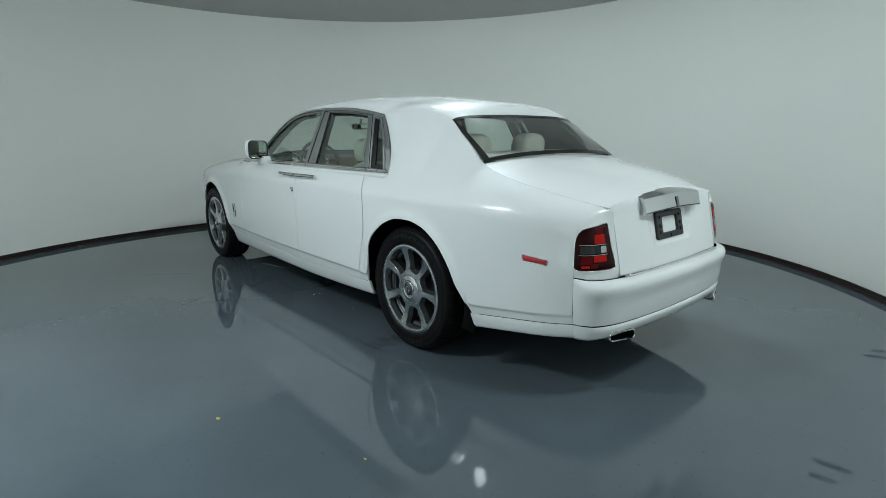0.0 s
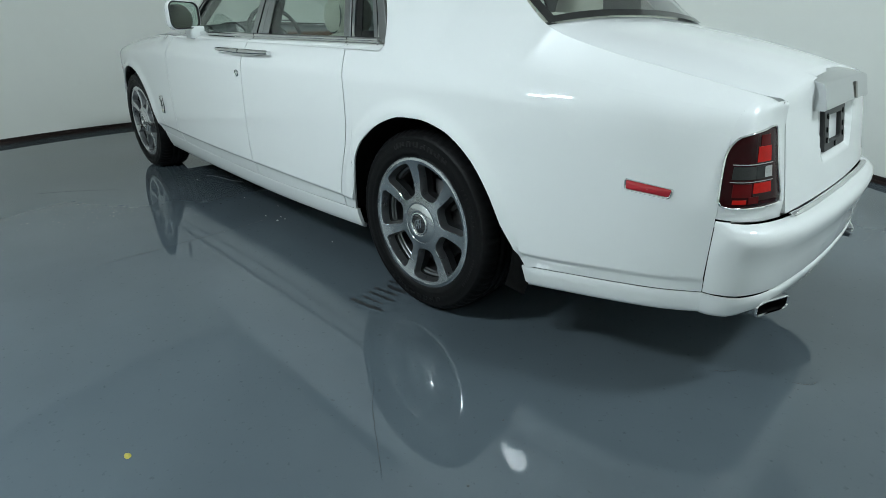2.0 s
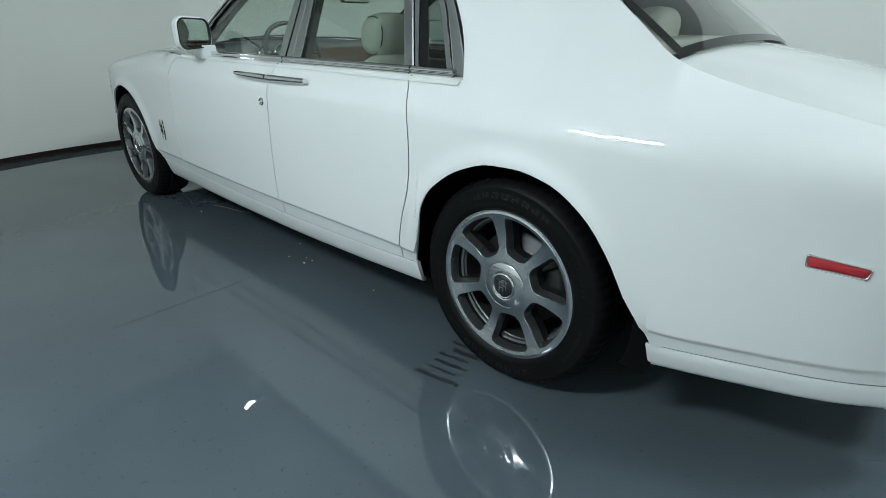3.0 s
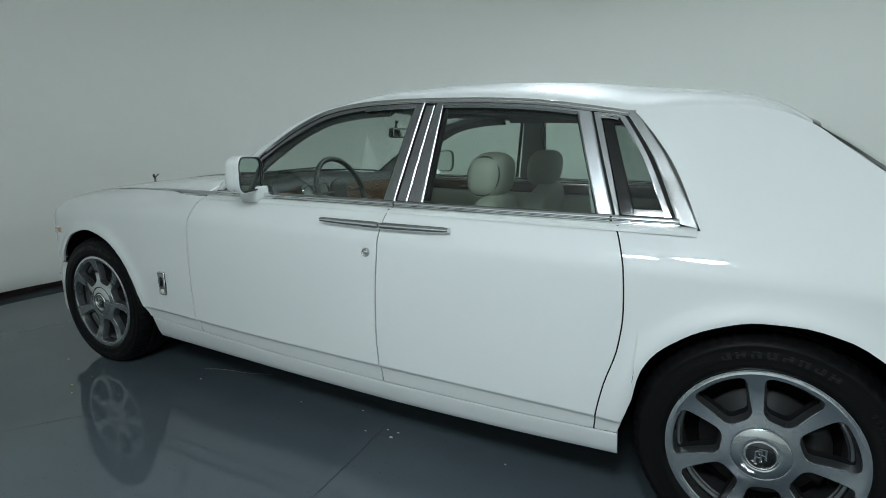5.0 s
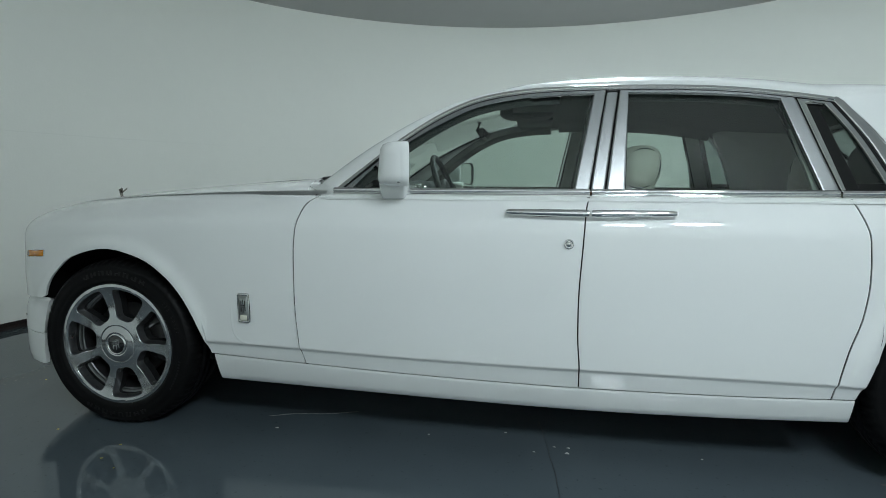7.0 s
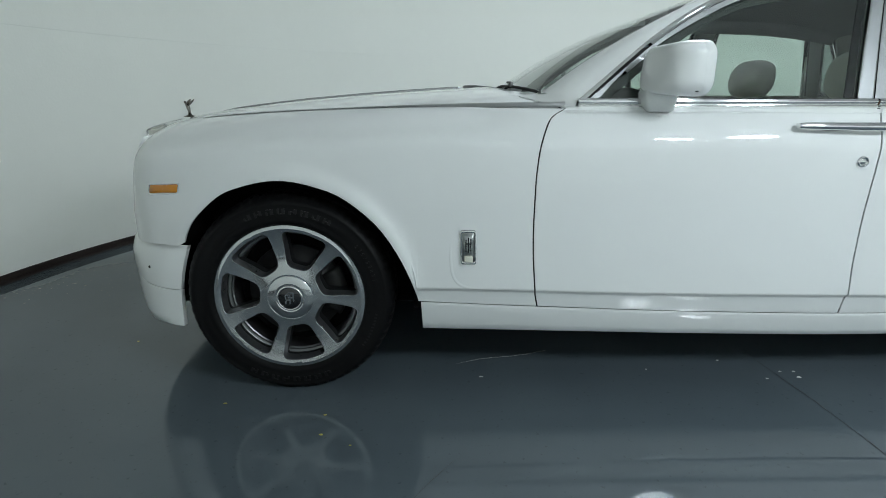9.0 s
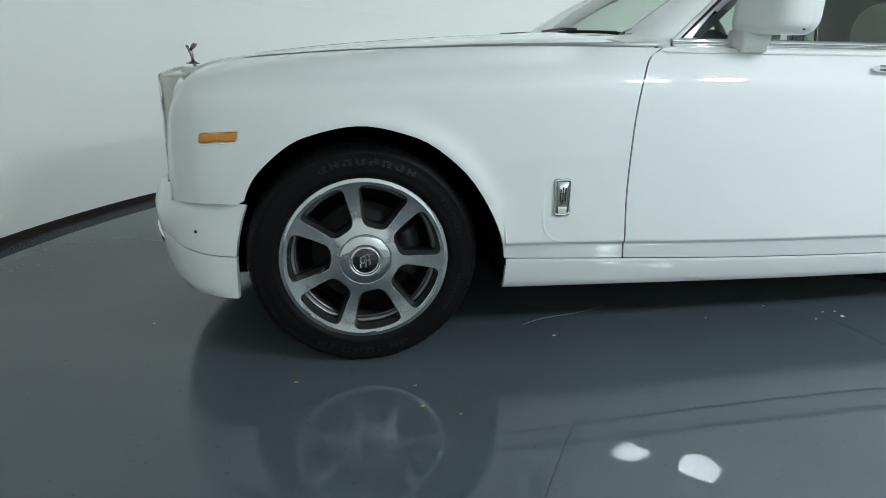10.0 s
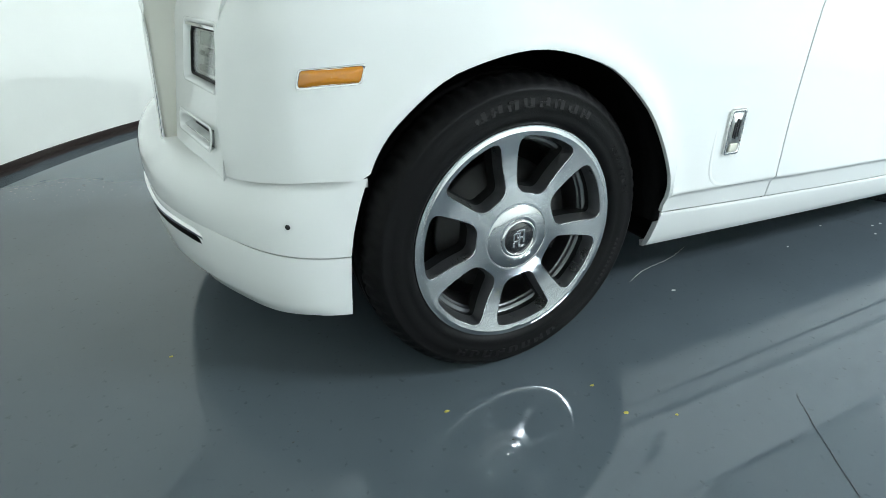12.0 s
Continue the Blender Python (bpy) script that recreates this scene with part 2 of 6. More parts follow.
def curve(xs, ys):
    """A smooth function through the given points that does not overshoot."""
    xs, ys = np.array(xs, float), np.array(ys, float)
    if xs[0] > xs[-1]:
        xs, ys = xs[::-1], ys[::-1]
    h, d = np.diff(xs), np.diff(ys) / np.diff(xs)
    m = np.zeros(len(xs))
    m[0], m[-1] = d[0], d[-1]
    for i in range(1, len(xs) - 1):
        if d[i - 1] * d[i] > 0:
            w1, w2 = 2 * h[i] + h[i - 1], h[i] + 2 * h[i - 1]
            m[i] = (w1 + w2) / (w1 / d[i - 1] + w2 / d[i])

    def f(x):
        x = min(max(x, xs[0]), xs[-1])
        i = min(max(int(np.searchsorted(xs, x)) - 1, 0), len(xs) - 2)
        t = (x - xs[i]) / h[i]
        a, b = 1 - t, t
        return float(ys[i] * (1 + 2 * t) * a * a + ys[i + 1] * b * b * (3 - 2 * t) + h[i] * (m[i] * t * a * a - m[i + 1] * t * t * a))
    return f


def bezier(p0, p1, p2, p3, n):
    out = []
    for i in range(n + 1):
        t = i / n
        s = 1 - t
        out.append(tuple(s ** 3 * a + 3 * s * s * t * b + 3 * s * t * t * c + t ** 3 * d for a, b, c, d in zip(p0, p1, p2, p3)))
    return out


def resample(poly, n):
    """n + 1 points at even steps along a smoothed polyline."""
    p = [Vector(q) for q in poly]
    dense = []
    for i in range(len(p) - 1):
        a, b, c, d = p[max(i - 1, 0)], p[i], p[i + 1], p[min(i + 2, len(p) - 1)]
        for k in range(12):
            t = k / 12
            dense.append(0.5 * (2 * b + (c - a) * t + (2 * a - 5 * b + 4 * c - d) * t * t + (3 * b - a - 3 * c + d) * t ** 3))
    dense.append(p[-1])
    s = [0.0]
    for a, b in zip(dense, dense[1:]):
        s.append(s[-1] + (b - a).length)
    out, j = [], 0
    for i in range(n + 1):
        want = s[-1] * i / n
        while j < len(s) - 2 and s[j + 1] < want:
            j += 1
        k = (want - s[j]) / max(s[j + 1] - s[j], 1e-9)
        out.append(dense[j].lerp(dense[j + 1], min(max(k, 0), 1)))
    return out


def lathe(bm, profile, n, axis="y", close=False, mat=0):
    """Turns (radius, along) points round the axis."""
    rows = []
    for i in range(n):
        a = 2 * math.pi * i / n
        c, s = math.cos(a), math.sin(a)
        if axis == "y":
            rows.append([(r * c, y, r * s) for r, y in profile])
        elif axis == "x":
            rows.append([(y, r * c, r * s) for r, y in profile])
        else:
            rows.append([(r * c, r * s, y) for r, y in profile])
    rows.append(rows[0])
    grid(bm, rows, close=close, mat=mat)
    weld(bm, 1e-5)
    bmesh.ops.recalc_face_normals(bm, faces=bm.faces)


def rounded_box(bm, x0, x1, y0, y1, z0, z1, r=0.01, seg=3, mat=0):
    """A box with rounded edges."""
    g = bmesh.ops.create_cube(bm, size=1.0, matrix=Matrix.Translation(((x0 + x1) / 2, (y0 + y1) / 2, (z0 + z1) / 2)) @ Matrix.Diagonal((x1 - x0, y1 - y0, z1 - z0, 1)))
    es = list({e for v in g["verts"] for e in v.link_edges})
    before = set(bm.faces)
    if r > 0:
        bmesh.ops.bevel(bm, geom=es, offset=r, segments=seg, profile=0.5, affect="EDGES")
    if mat:
        for f in bm.faces:
            if f not in before or any(v in g["verts"] for v in f.verts):
                f.material_index = mat
    return bm


def tube(bm, path, r, n=10, closed=False, squash=1.0):
    """A round bar along a path."""
    pts = [Vector(p) for p in path]
    rows = []
    m = len(pts)
    for i, p in enumerate(pts):
        d = (pts[(i + 1) % m] - pts[i - 1]) if closed else (pts[min(i + 1, m - 1)] - pts[max(i - 1, 0)])
        d.normalize()
        u = d.cross(Vector((0, 0, 1)))
        if u.length < 0.05:
            u = d.cross(Vector((0, 1, 0)))
        u.normalize()
        w = u.cross(d)
        rad = r[i] if isinstance(r, (list, tuple)) else r
        rows.append([p + u * (rad * math.cos(2 * math.pi * k / n)) + w * (rad * squash * math.sin(2 * math.pi * k / n)) for k in range(n)])
    if closed:
        rows.append(rows[0])
    grid(bm, rows, close=True, cap=not closed)
    weld(bm, 1e-6)
    bmesh.ops.recalc_face_normals(bm, faces=bm.faces)


def prism(bm, outline, depth_vec, mat=0):
    """A flat outline of 3D points given thickness along a vector."""
    d = Vector(depth_vec)
    a = [bm.verts.new(p) for p in outline]
    b = [bm.verts.new(Vector(p) + d) for p in outline]
    fs = [bm.faces.new(a), bm.faces.new(b[::-1])]
    n = len(a)
    for i in range(n):
        fs.append(bm.faces.new([a[i], b[i], b[(i + 1) % n], a[(i + 1) % n]]))
    for f in fs:
        f.material_index = mat
    bmesh.ops.recalc_face_normals(bm, faces=fs)


def round_rect(w, h, r, n=5):
    out = []
    for cx, cy, a0 in ((w / 2 - r, h / 2 - r, 0), (-w / 2 + r, h / 2 - r, 90), (-w / 2 + r, -h / 2 + r, 180), (w / 2 - r, -h / 2 + r, 270)):
        for i in range(n + 1):
            a = radians(a0 + 90 * i / n)
            out.append((cx + r * math.cos(a), cy + r * math.sin(a)))
    return out


# ---- the booth: round wall, floor, ceiling, base strip ----
def radius(i, n, grow=0.0):
    """The booth is round where the car stands and opens out into a wider bay behind the tail and the driver's flank."""
    a = math.degrees(2 * math.pi * i / n)
    k = max(0.0, 1 - abs(a - 145) / 78)
    k = k * k * (3 - 2 * k)
    return ROOM_R + grow + 1.9 * k


def ring(n, grow, z):
    return [(ROOM_X + radius(i, n, grow) * math.cos(2 * math.pi * i / n), ROOM_Y + radius(i, n, grow) * math.sin(2 * math.pi * i / n), z) for i in range(n)]


def facing(bm, inwards):
    bm.normal_update()
    for f in bm.faces:
        c = f.calc_center_median() - Vector((ROOM_X, ROOM_Y, 0))
        c.z = 0
        if (f.normal.dot(c) > 0) == inwards:
            f.normal_flip()


def ring_wall():
    bm = bmesh.new()
    n, th = 240, 0.12
    for z0, z1 in ((0.0, JOINT - 0.0007), (JOINT + 0.0007, ROOM_H)):
        grid(bm, [ring(n, 0.0, z0 + (z1 - z0) * k / 6) for k in range(7)], close=True)
    grid(bm, [ring(n, 0.0, JOINT - 0.0007), ring(n, 0.006, JOINT - 0.0007)], close=True)
    grid(bm, [ring(n, 0.006, JOINT - 0.0007), ring(n, 0.006, JOINT + 0.0007)], close=True)
    grid(bm, [ring(n, 0.006, JOINT + 0.0007), ring(n, 0.0, JOINT + 0.0007)], close=True)
    weld(bm, 1e-4)
    facing(bm, True)
    sharpen(bm, 30)
    outer = bmesh.new()
    grid(outer, [ring(n, th, 0.0), ring(n, th, ROOM_H + 0.1)], close=True)
    grid(outer, [ring(n, th, ROOM_H + 0.1), ring(n, 0.0, ROOM_H + 0.1), ring(n, 0.0, ROOM_H)], close=True)
    me = bpy.data.meshes.new("tmp")
    outer.to_mesh(me)
    outer.free()
    bm.from_mesh(me)
    bpy.data.meshes.remove(me)
    return tagged(part("wall_round", bm, WALL), "curved cream-painted booth wall with a fine horizontal joint", "wall", kind="structure")


def slab(name, z0, z1, grow, mat, label, category):
    bm = bmesh.new()
    prism(bm, [(x, y, z0) for x, y, z in ring(160, grow, 0)], (0, 0, z1 - z0))
    return tagged(part(name, bm, mat, smooth=False), label, category, kind="structure")


def base_strip():
    bm = bmesh.new()
    n = 240
    grid(bm, [ring(n, g, z) for g, z in ((-0.002, 0.057), (-0.010, 0.056), (-0.012, 0.053), (-0.012, 0.026), (-0.016, 0.0245), (-0.016, 0.021), (-0.021, 0.019), (-0.023, 0.0))], close=True)
    facing(bm, True)
    return tagged(part("baseboard", bm, BASE_PAINT, smooth=False), "dark brown base strip along the curved wall", "baseboard", kind="structure")


ring_wall()
slab("floor", -0.12, 0.0, 0.12, FLOOR, "glossy blue-grey painted concrete floor", "floor")
slab("ceiling", ROOM_H, ROOM_H + 0.1, -0.002, CEILING, "flat grey painted booth ceiling", "ceiling")
base_strip()


def unseen_ceiling_light(x, y, z, rim, power):
    root = new("unseen_ceiling_light")
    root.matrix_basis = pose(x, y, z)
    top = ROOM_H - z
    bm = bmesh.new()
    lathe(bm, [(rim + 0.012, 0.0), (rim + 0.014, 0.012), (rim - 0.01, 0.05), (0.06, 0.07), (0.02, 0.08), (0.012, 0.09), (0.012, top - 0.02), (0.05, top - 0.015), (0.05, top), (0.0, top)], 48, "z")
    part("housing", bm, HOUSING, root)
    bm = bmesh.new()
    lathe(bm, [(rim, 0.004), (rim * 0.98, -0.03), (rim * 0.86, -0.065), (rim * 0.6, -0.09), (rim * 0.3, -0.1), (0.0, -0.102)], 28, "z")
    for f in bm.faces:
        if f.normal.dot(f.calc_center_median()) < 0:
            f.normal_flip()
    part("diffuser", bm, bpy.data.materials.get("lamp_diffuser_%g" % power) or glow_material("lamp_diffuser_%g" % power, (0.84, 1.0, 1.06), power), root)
    return tagged(root, "unseen round domed white lamp hung from the booth ceiling, inferred or added as fill", "ceiling lamp", "booth lamps")


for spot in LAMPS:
    unseen_ceiling_light(*spot)


# ---- the car: forward is +x, its left side +y, rear axle at x = 0 ----
CAR = tagged(new("car"), "white full-size luxury saloon parked on the grey booth floor", "car")
W = curve([-1.12, -1.01, -0.875, -0.5, 0, 0.5, 1.5, 2.6, 3.2, 3.57, 3.97, 4.08, 4.14, 4.18, 4.199, 4.207],
          [0.760, 0.817, 0.860, 0.93, 0.966, 0.974, 0.978, 0.974, 0.962, 0.948, 0.908, 0.878, 0.835, 0.788, 0.755, 0.733])
def TUCK(z):
    """How far the flank turns in under its fold."""
    return float(np.interp(z, [0.2, 0.235, 0.25, 0.30, 0.355, 0.40, 0.410, 0.418, 0.425, 0.50, 0.62, 0.85, 0.95], [0.084, 0.069, 0.063, 0.046, 0.030, 0.0195, 0.016, 0.009, 0.002, 0.0005, 0.0, 0.0, 0.002]))


CREASE = curve([-1.13, -0.8, -0.547, 0.4, 0.6, 1.45, 2.0, 2.43, 2.79, 3.0], [0.462, 0.438, 0.420, 0.412, 0.414, 0.416, 0.42, 0.428, 0.438, 0.44])
SILL_TOP = curve([0.40, 0.53, 0.94, 1.45, 1.99, 2.63, 3.08], [0.356, 0.35, 0.336, 0.330, 0.338, 0.36, 0.378])
SILL_LOW = curve([0.40, 0.93, 1.45, 2.0, 2.56, 3.08], [0.250, 0.226, 0.216, 0.222, 0.232, 0.24])
GAP_F = curve([0.33, 0.36, 0.434, 0.50, 0.58, 0.69, 0.84, 0.93, 0.97, 1.02, 1.07, 1.09, 1.13], [2.614, 2.620, 2.636, 2.643, 2.650, 2.654, 2.653, 2.647, 2.641, 2.626, 2.60, 2.567, 2.49])
GAP_M = curve([0.30, 0.42, 0.55, 0.68, 0.9, 1.06, 1.12], [1.45, 1.453, 1.463, 1.465, 1.455, 1.443, 1.423])
GAP_R = curve([0.33, 0.43, 0.54, 0.69, 0.80, 0.96, 1.04, 1.10, 1.13], [0.53, 0.52, 0.50, 0.46, 0.45, 0.46, 0.48, 0.505, 0.53])
ARCH_F = curve([3.055, 3.08, 3.15, 3.25, 3.40, 3.57, 3.75, 3.87, 3.94, 3.972, 3.99], [0.24, 0.40, 0.58, 0.715, 0.815, 0.85, 0.813, 0.731, 0.638, 0.505, 0.28])
ARCH_R = curve([0.41, 0.402, 0.376, 0.28, 0.17, 0.05, -0.05, -0.17, -0.3, -0.4, -0.46, -0.52, -0.547], [0.34, 0.50, 0.63, 0.745, 0.81, 0.845, 0.848, 0.825, 0.745, 0.62, 0.51, 0.41, 0.355])


def flare(x, z):
    """The rolled bulge round each wheel arch."""
    o = 0.0
    for hub in (0.0, 3.57):
        d = math.hypot(x - hub, z - 0.393) - 0.463
        if -0.1 < d < 0.2:
            o += 0.016 * math.exp(-(d / 0.042) ** 2)
    return o * min(1, max(0, (z - 0.36) / 0.15))


def side(x, z, out=0.0):
    ease = 1 - 0.5 * min(max((-0.55 - x) / 0.57, 0), 1)
    return (x, W(x) - TUCK(z - (CREASE(x) - 0.421)) * ease + flare(x, z) + out, z)


def lean_in(x, y, z):
    """How far the tail corner leans forward and inward above its lamp's foot, at (x, y) of its plan."""
    h = max(0.0, z - 0.70)
    s = min(max((y - 0.60) / 0.15, 0), 1)
    return Vector((h * (0.21 - 0.13 * s), -h * (0.03 + 0.15 * s), 0))


def tail_lean(x, z):
    """The flank's share of that lean, growing towards the tail."""
    k = min(max((-0.80 - x) / 0.32, 0), 1)
    return lean_in(x, 0.78, z) * (k * k)


def level(r, n, x, z0, z1):
    """Height of row r of n between z0 and z1, with rows close on the fold."""
    c = CREASE(x)
    if z0 > c - 0.02:
        return z0 + (z1 - z0) * (r / n) ** 1.35
    if r <= 3:
        return z0 + (c - 0.015 - z0) * r / 3
    if r <= 7:
        return c + (-0.015, -0.011, -0.003, 0.004, 0.010)[r - 3]
    return c + 0.010 + (z1 - c - 0.010) * (r - 7) / (n - 7)


def glass_y(z):
    return 0.868 - (z - 1.12) * 0.36


BELT_T = 0.45


def shoulder(x, t, out=0.0):
    """The rounding between the flank and the side windows."""
    w = W(x) - TUCK(0.95)
    y, z = bezier((w, 0.95), (w, 1.05), (w - 0.115, 1.12), (0.715, 1.51), 1)[0]
    s = 1 - t
    y = s ** 3 * w + 3 * s * s * t * w + 3 * s * t * t * (w - 0.115) + t ** 3 * 0.715
    z = s ** 3 * 0.95 + 3 * s * s * t * 1.05 + 3 * s * t * t * 1.12 + t ** 3 * 1.51
    return (x, y + out, z)


# upper edge of the rear quarter: roof rail, rear window's edge, boot lid's edge
E_X = [-1.15, -1.05, -0.9, -0.7, -0.5, -0.41, -0.25, -0.15, -0.055, 0.05, 0.15, 0.24, 0.5]
E_Y = curve(E_X, [0.575, 0.635, 0.692, 0.722, 0.700, 0.670, 0.643, 0.627, 0.61, 0.655, 0.692, 0.712, 0.7345])
E_Z = curve(E_X, [0.996, 1.024, 1.063, 1.108, 1.155, 1.184, 1.300, 1.374, 1.445, 1.487, 1.505, 1.508, 1.492])
D_Y = curve(E_X, [0.075, 0.075, 0.075, 0.08, 0.09, 0.10, 0.12, 0.13, 0.135, 0.135, 0.13, 0.126, 0.126])
D_Z = curve(E_X, [-0.030, -0.032, -0.036, -0.042, -0.052, -0.065, -0.12, -0.17, -0.23, -0.30, -0.35, -0.38, -0.39])
Q_S = curve([-1.15, -1.0, -0.7, -0.4, 0.0, 0.3], [0.885, 0.90, 0.925, 0.94, 0.95, 0.95])
Q_H = curve([-1.15, -1.0, -0.5, 0.0, 0.3], [0.07, 0.085, 0.10, 0.105, 0.10])


def quarter_top(x, t):
    w = W(x) - 0.002
    zs, ey, ez = Q_S(x), E_Y(x), E_Z(x)
    s = 1 - t
    u, v = tail_lean(x, zs), tail_lean(x, zs + Q_H(x))
    y = s ** 3 * (w + u.y) + 3 * s * s * t * (w + v.y) + 3 * s * t * t * (ey + D_Y(x)) + t ** 3 * ey
    z = s ** 3 * zs + 3 * s * s * t * (zs + Q_H(x)) + 3 * s * t * t * (ez + D_Z(x)) + t ** 3 * ez
    return (x + s ** 3 * u.x + 3 * s * s * t * v.x, y, z)


def quarter_top_blend(x, t):
    """Meets the doors' shoulder ahead of the pillar."""
    k = min(max((x - 0.24) / 0.2, 0), 1)
    k = k * k * (3 - 2 * k)
    a, b = quarter_top(x, t), shoulder(x, t)
    return (a[0], a[1] * (1 - k) + b[1] * k, a[2] * (1 - k) + b[2] * k)


G = 0.0028


def door(rear, front, name, label):
    bm = bmesh.new()
    rows = []
    nz, ns, nx = 24, 8, 40
    for r in range(nz + ns + 1):
        row = []
        for c in range(nx + 1):
            a = c / nx
            z = 0.6 if r <= nz else 1.0
            for _ in range(3):
                x = (rear(z) + G) * (1 - a) + (front(z) - G) * a
                if r <= nz:
                    z = level(r, nz, x, SILL_TOP(x) + 0.004, 0.95)
                    p = side(x, z)
                else:
                    p = shoulder(x, BELT_T * (r - nz) / ns)
                    z = p[2]
            row.append((x, p[1], p[2]))
        rows.append(row)
    grid(bm, rows)
    outward(bm)
    lip(bm, 0.02)
    return both(name, bm, PAINT, CAR, label)


door(GAP_M, GAP_F, "front_door", "smooth white front door, closed")
door(GAP_R, GAP_M, "rear_door", "smooth white rear-hinged door, closed")


def sill():
    bm = bmesh.new()
    rows = []
    for b, out in ((0, -0.022), (0.03, -0.008), (0.09, -0.002), (0.3, 0.0), (0.6, 0.0), (0.9, 0.0), (0.97, -0.001), (1.0, -0.003)):
        row = []
        for i in range(60):
            a = i / 59
            x = 0.445 + (3.067 - 0.445) * a + (0.006 * (b - 1.0) if i == 59 else 0)
            z = SILL_LOW(x) * (1 - b) + (SILL_TOP(x) - 0.002) * b
            row.append(side(x, z, out - 0.002))
        rows.append(row)
    grid(bm, rows)
    outward(bm)
    lip(bm, 0.018, True)
    return both("sill", bm, PAINT, CAR, "white sill panel under the doors")


sill()

HOOD_Z = curve([2.45, 2.7, 2.95, 3.32, 3.6, 3.85, 4.06, 4.15, 4.19, 4.23], [1.18, 1.178, 1.167, 1.142, 1.118, 1.09, 1.06, 1.035, 1.008, 0.95])
FEND_S = curve([2.45, 3.0, 3.5, 4.0, 4.15, 4.215], [0.95, 0.945, 0.925, 0.90, 0.87, 0.82])
HOOD_Y = curve([2.45, 2.65, 3.0, 3.5, 4.0, 4.15, 4.23], [0.86, 0.845, 0.80, 0.72, 0.60, 0.54, 0.50])
SE = 2.7


def hood_z(x, y):
    w = W(x) - 0.002
    zs = FEND_S(x)
    return zs + (HOOD_Z(x) - zs) * max(0.0, 1 - (abs(y) / w) ** SE) ** (1 / SE)


def fender_crown(x, b):
    w = W(x) - 0.002
    zs = FEND_S(x)
    top = math.acos(min(1, (HOOD_Y(x) / w) ** (SE / 2)))
    th = top * b
    return (x, w * math.cos(th) ** (2 / SE), zs + (HOOD_Z(x) - zs) * math.sin(th) ** (2 / SE))


def fender_top(x, b):
    """Follows the door's shoulder at the gap and runs into the crowned fender ahead of it."""
    k = min(max((2.98 - x) / 0.33, 0), 1)
    k = k * k * (3 - 2 * k)
    p, q = fender_crown(x, b), shoulder(x, BELT_T * b)
    return (x, p[1] * (1 - k) + q[1] * k, p[2] * (1 - k) + q[2] * k)


BUMP_TOP = curve([3.9, 3.98, 4.08, 4.18, 4.215], [0.597, 0.596, 0.592, 0.585, 0.583])


def rake(x, z):
    """The nose leans back towards its top."""
    return 0.14 * max(-0.2, min(0.12, 0.82 - z)) * max(0.0, (x - 3.97) / 0.237) ** 2


def fender():
    bm = bmesh.new()
    nz, ns = 24, 12
    cols = []
    n1 = 14
    for c in range(n1 + 1):
        cols.append(("a", c / n1))
    xs = [3.075 + (3.95 - 3.075) * 0.5 * (1 - math.cos(math.pi * i / 36)) for i in range(1, 37)]
    xs += [3.95 + (4.08 - 3.95) * i / 6 for i in range(1, 7)]
    xs += [4.08 + (4.207 - 4.08) * math.sin(math.pi / 2 * i / 12) for i in range(1, 13)]
    cols += [("x", x) for x in xs]
    rows = []
    for r in range(nz + ns + 1):
        row = []
        for kind, v in cols:
            z = 0.6 if r <= nz else 1.02
            for _ in range(4):
                x = (GAP_F(z) + G) * (1 - v) + 3.075 * v if kind == "a" else v
                if x <= 3.0751:
                    zb = SILL_TOP(x) + 0.004
                elif x <= 3.9501:
                    zb = ARCH_F(x)
                else:
                    zb = BUMP_TOP(x) + 0.003
                if r <= nz:
                    z = level(r, nz, x, zb, FEND_S(x))
                    p = side(x, z)
                else:
                    p = fender_top(x, (r - nz) / ns)
                    z = p[2]
            row.append((x + rake(x, p[2]), p[1], p[2]))
        rows.append(row)
    grid(bm, rows)
    outward(bm)
    lip(bm, 0.012, True)
    return both("front_fender", bm, PAINT, CAR, "white front fender round the wheel arch")


fender()


def hood():
    bm = bmesh.new()
    rows = []
    edge = curve([2.64, 3.0, 3.5, 4.0, 4.15, 4.19, 4.235], [0.841, 0.796, 0.715, 0.595, 0.52, 0.46, 0.39])
    xs = [2.64 + (4.235 - 2.64) * i / 50 for i in range(51)]
    for x in xs:
        row = []
        for k in range(41):
            y = edge(x) * (1 - 2 * k / 40)
            xx = min(x, 4.15)
            z = hood_z(xx, y)
            if x > 4.15:
                z = min(z, 1.04) - 0.9 * (x - 4.15) ** 2 - 0.05 * (x - 4.15)
            z += 0.006 * math.exp(-(y / 0.05) ** 2)
            bow = 0.16 * (1 - (y / 0.845) ** 2) if x < 2.9 else 0
            row.append((x + bow * max(0, (2.9 - x) / 0.26), y, z + 0.001))
        rows.append(row)
    grid(bm, rows)
    outward(bm)
    lip(bm, 0.02)
    part("hood", bm, PAINT, CAR, "long white engine hood with a fine centre spine")
    bm = bmesh.new()
    tube(bm, [(x, 0, (hood_z(min(x, 4.15), 0) if x <= 4.15 else min(hood_z(4.15, 0), 1.04) - 0.9 * (x - 4.15) ** 2 - 0.05 * (x - 4.15)) + 0.008) for x in xs[8:48]], 0.003, 6)
    part("hood_spine", bm, STEEL, CAR, "thin bright strip along the hood's centre")


hood()


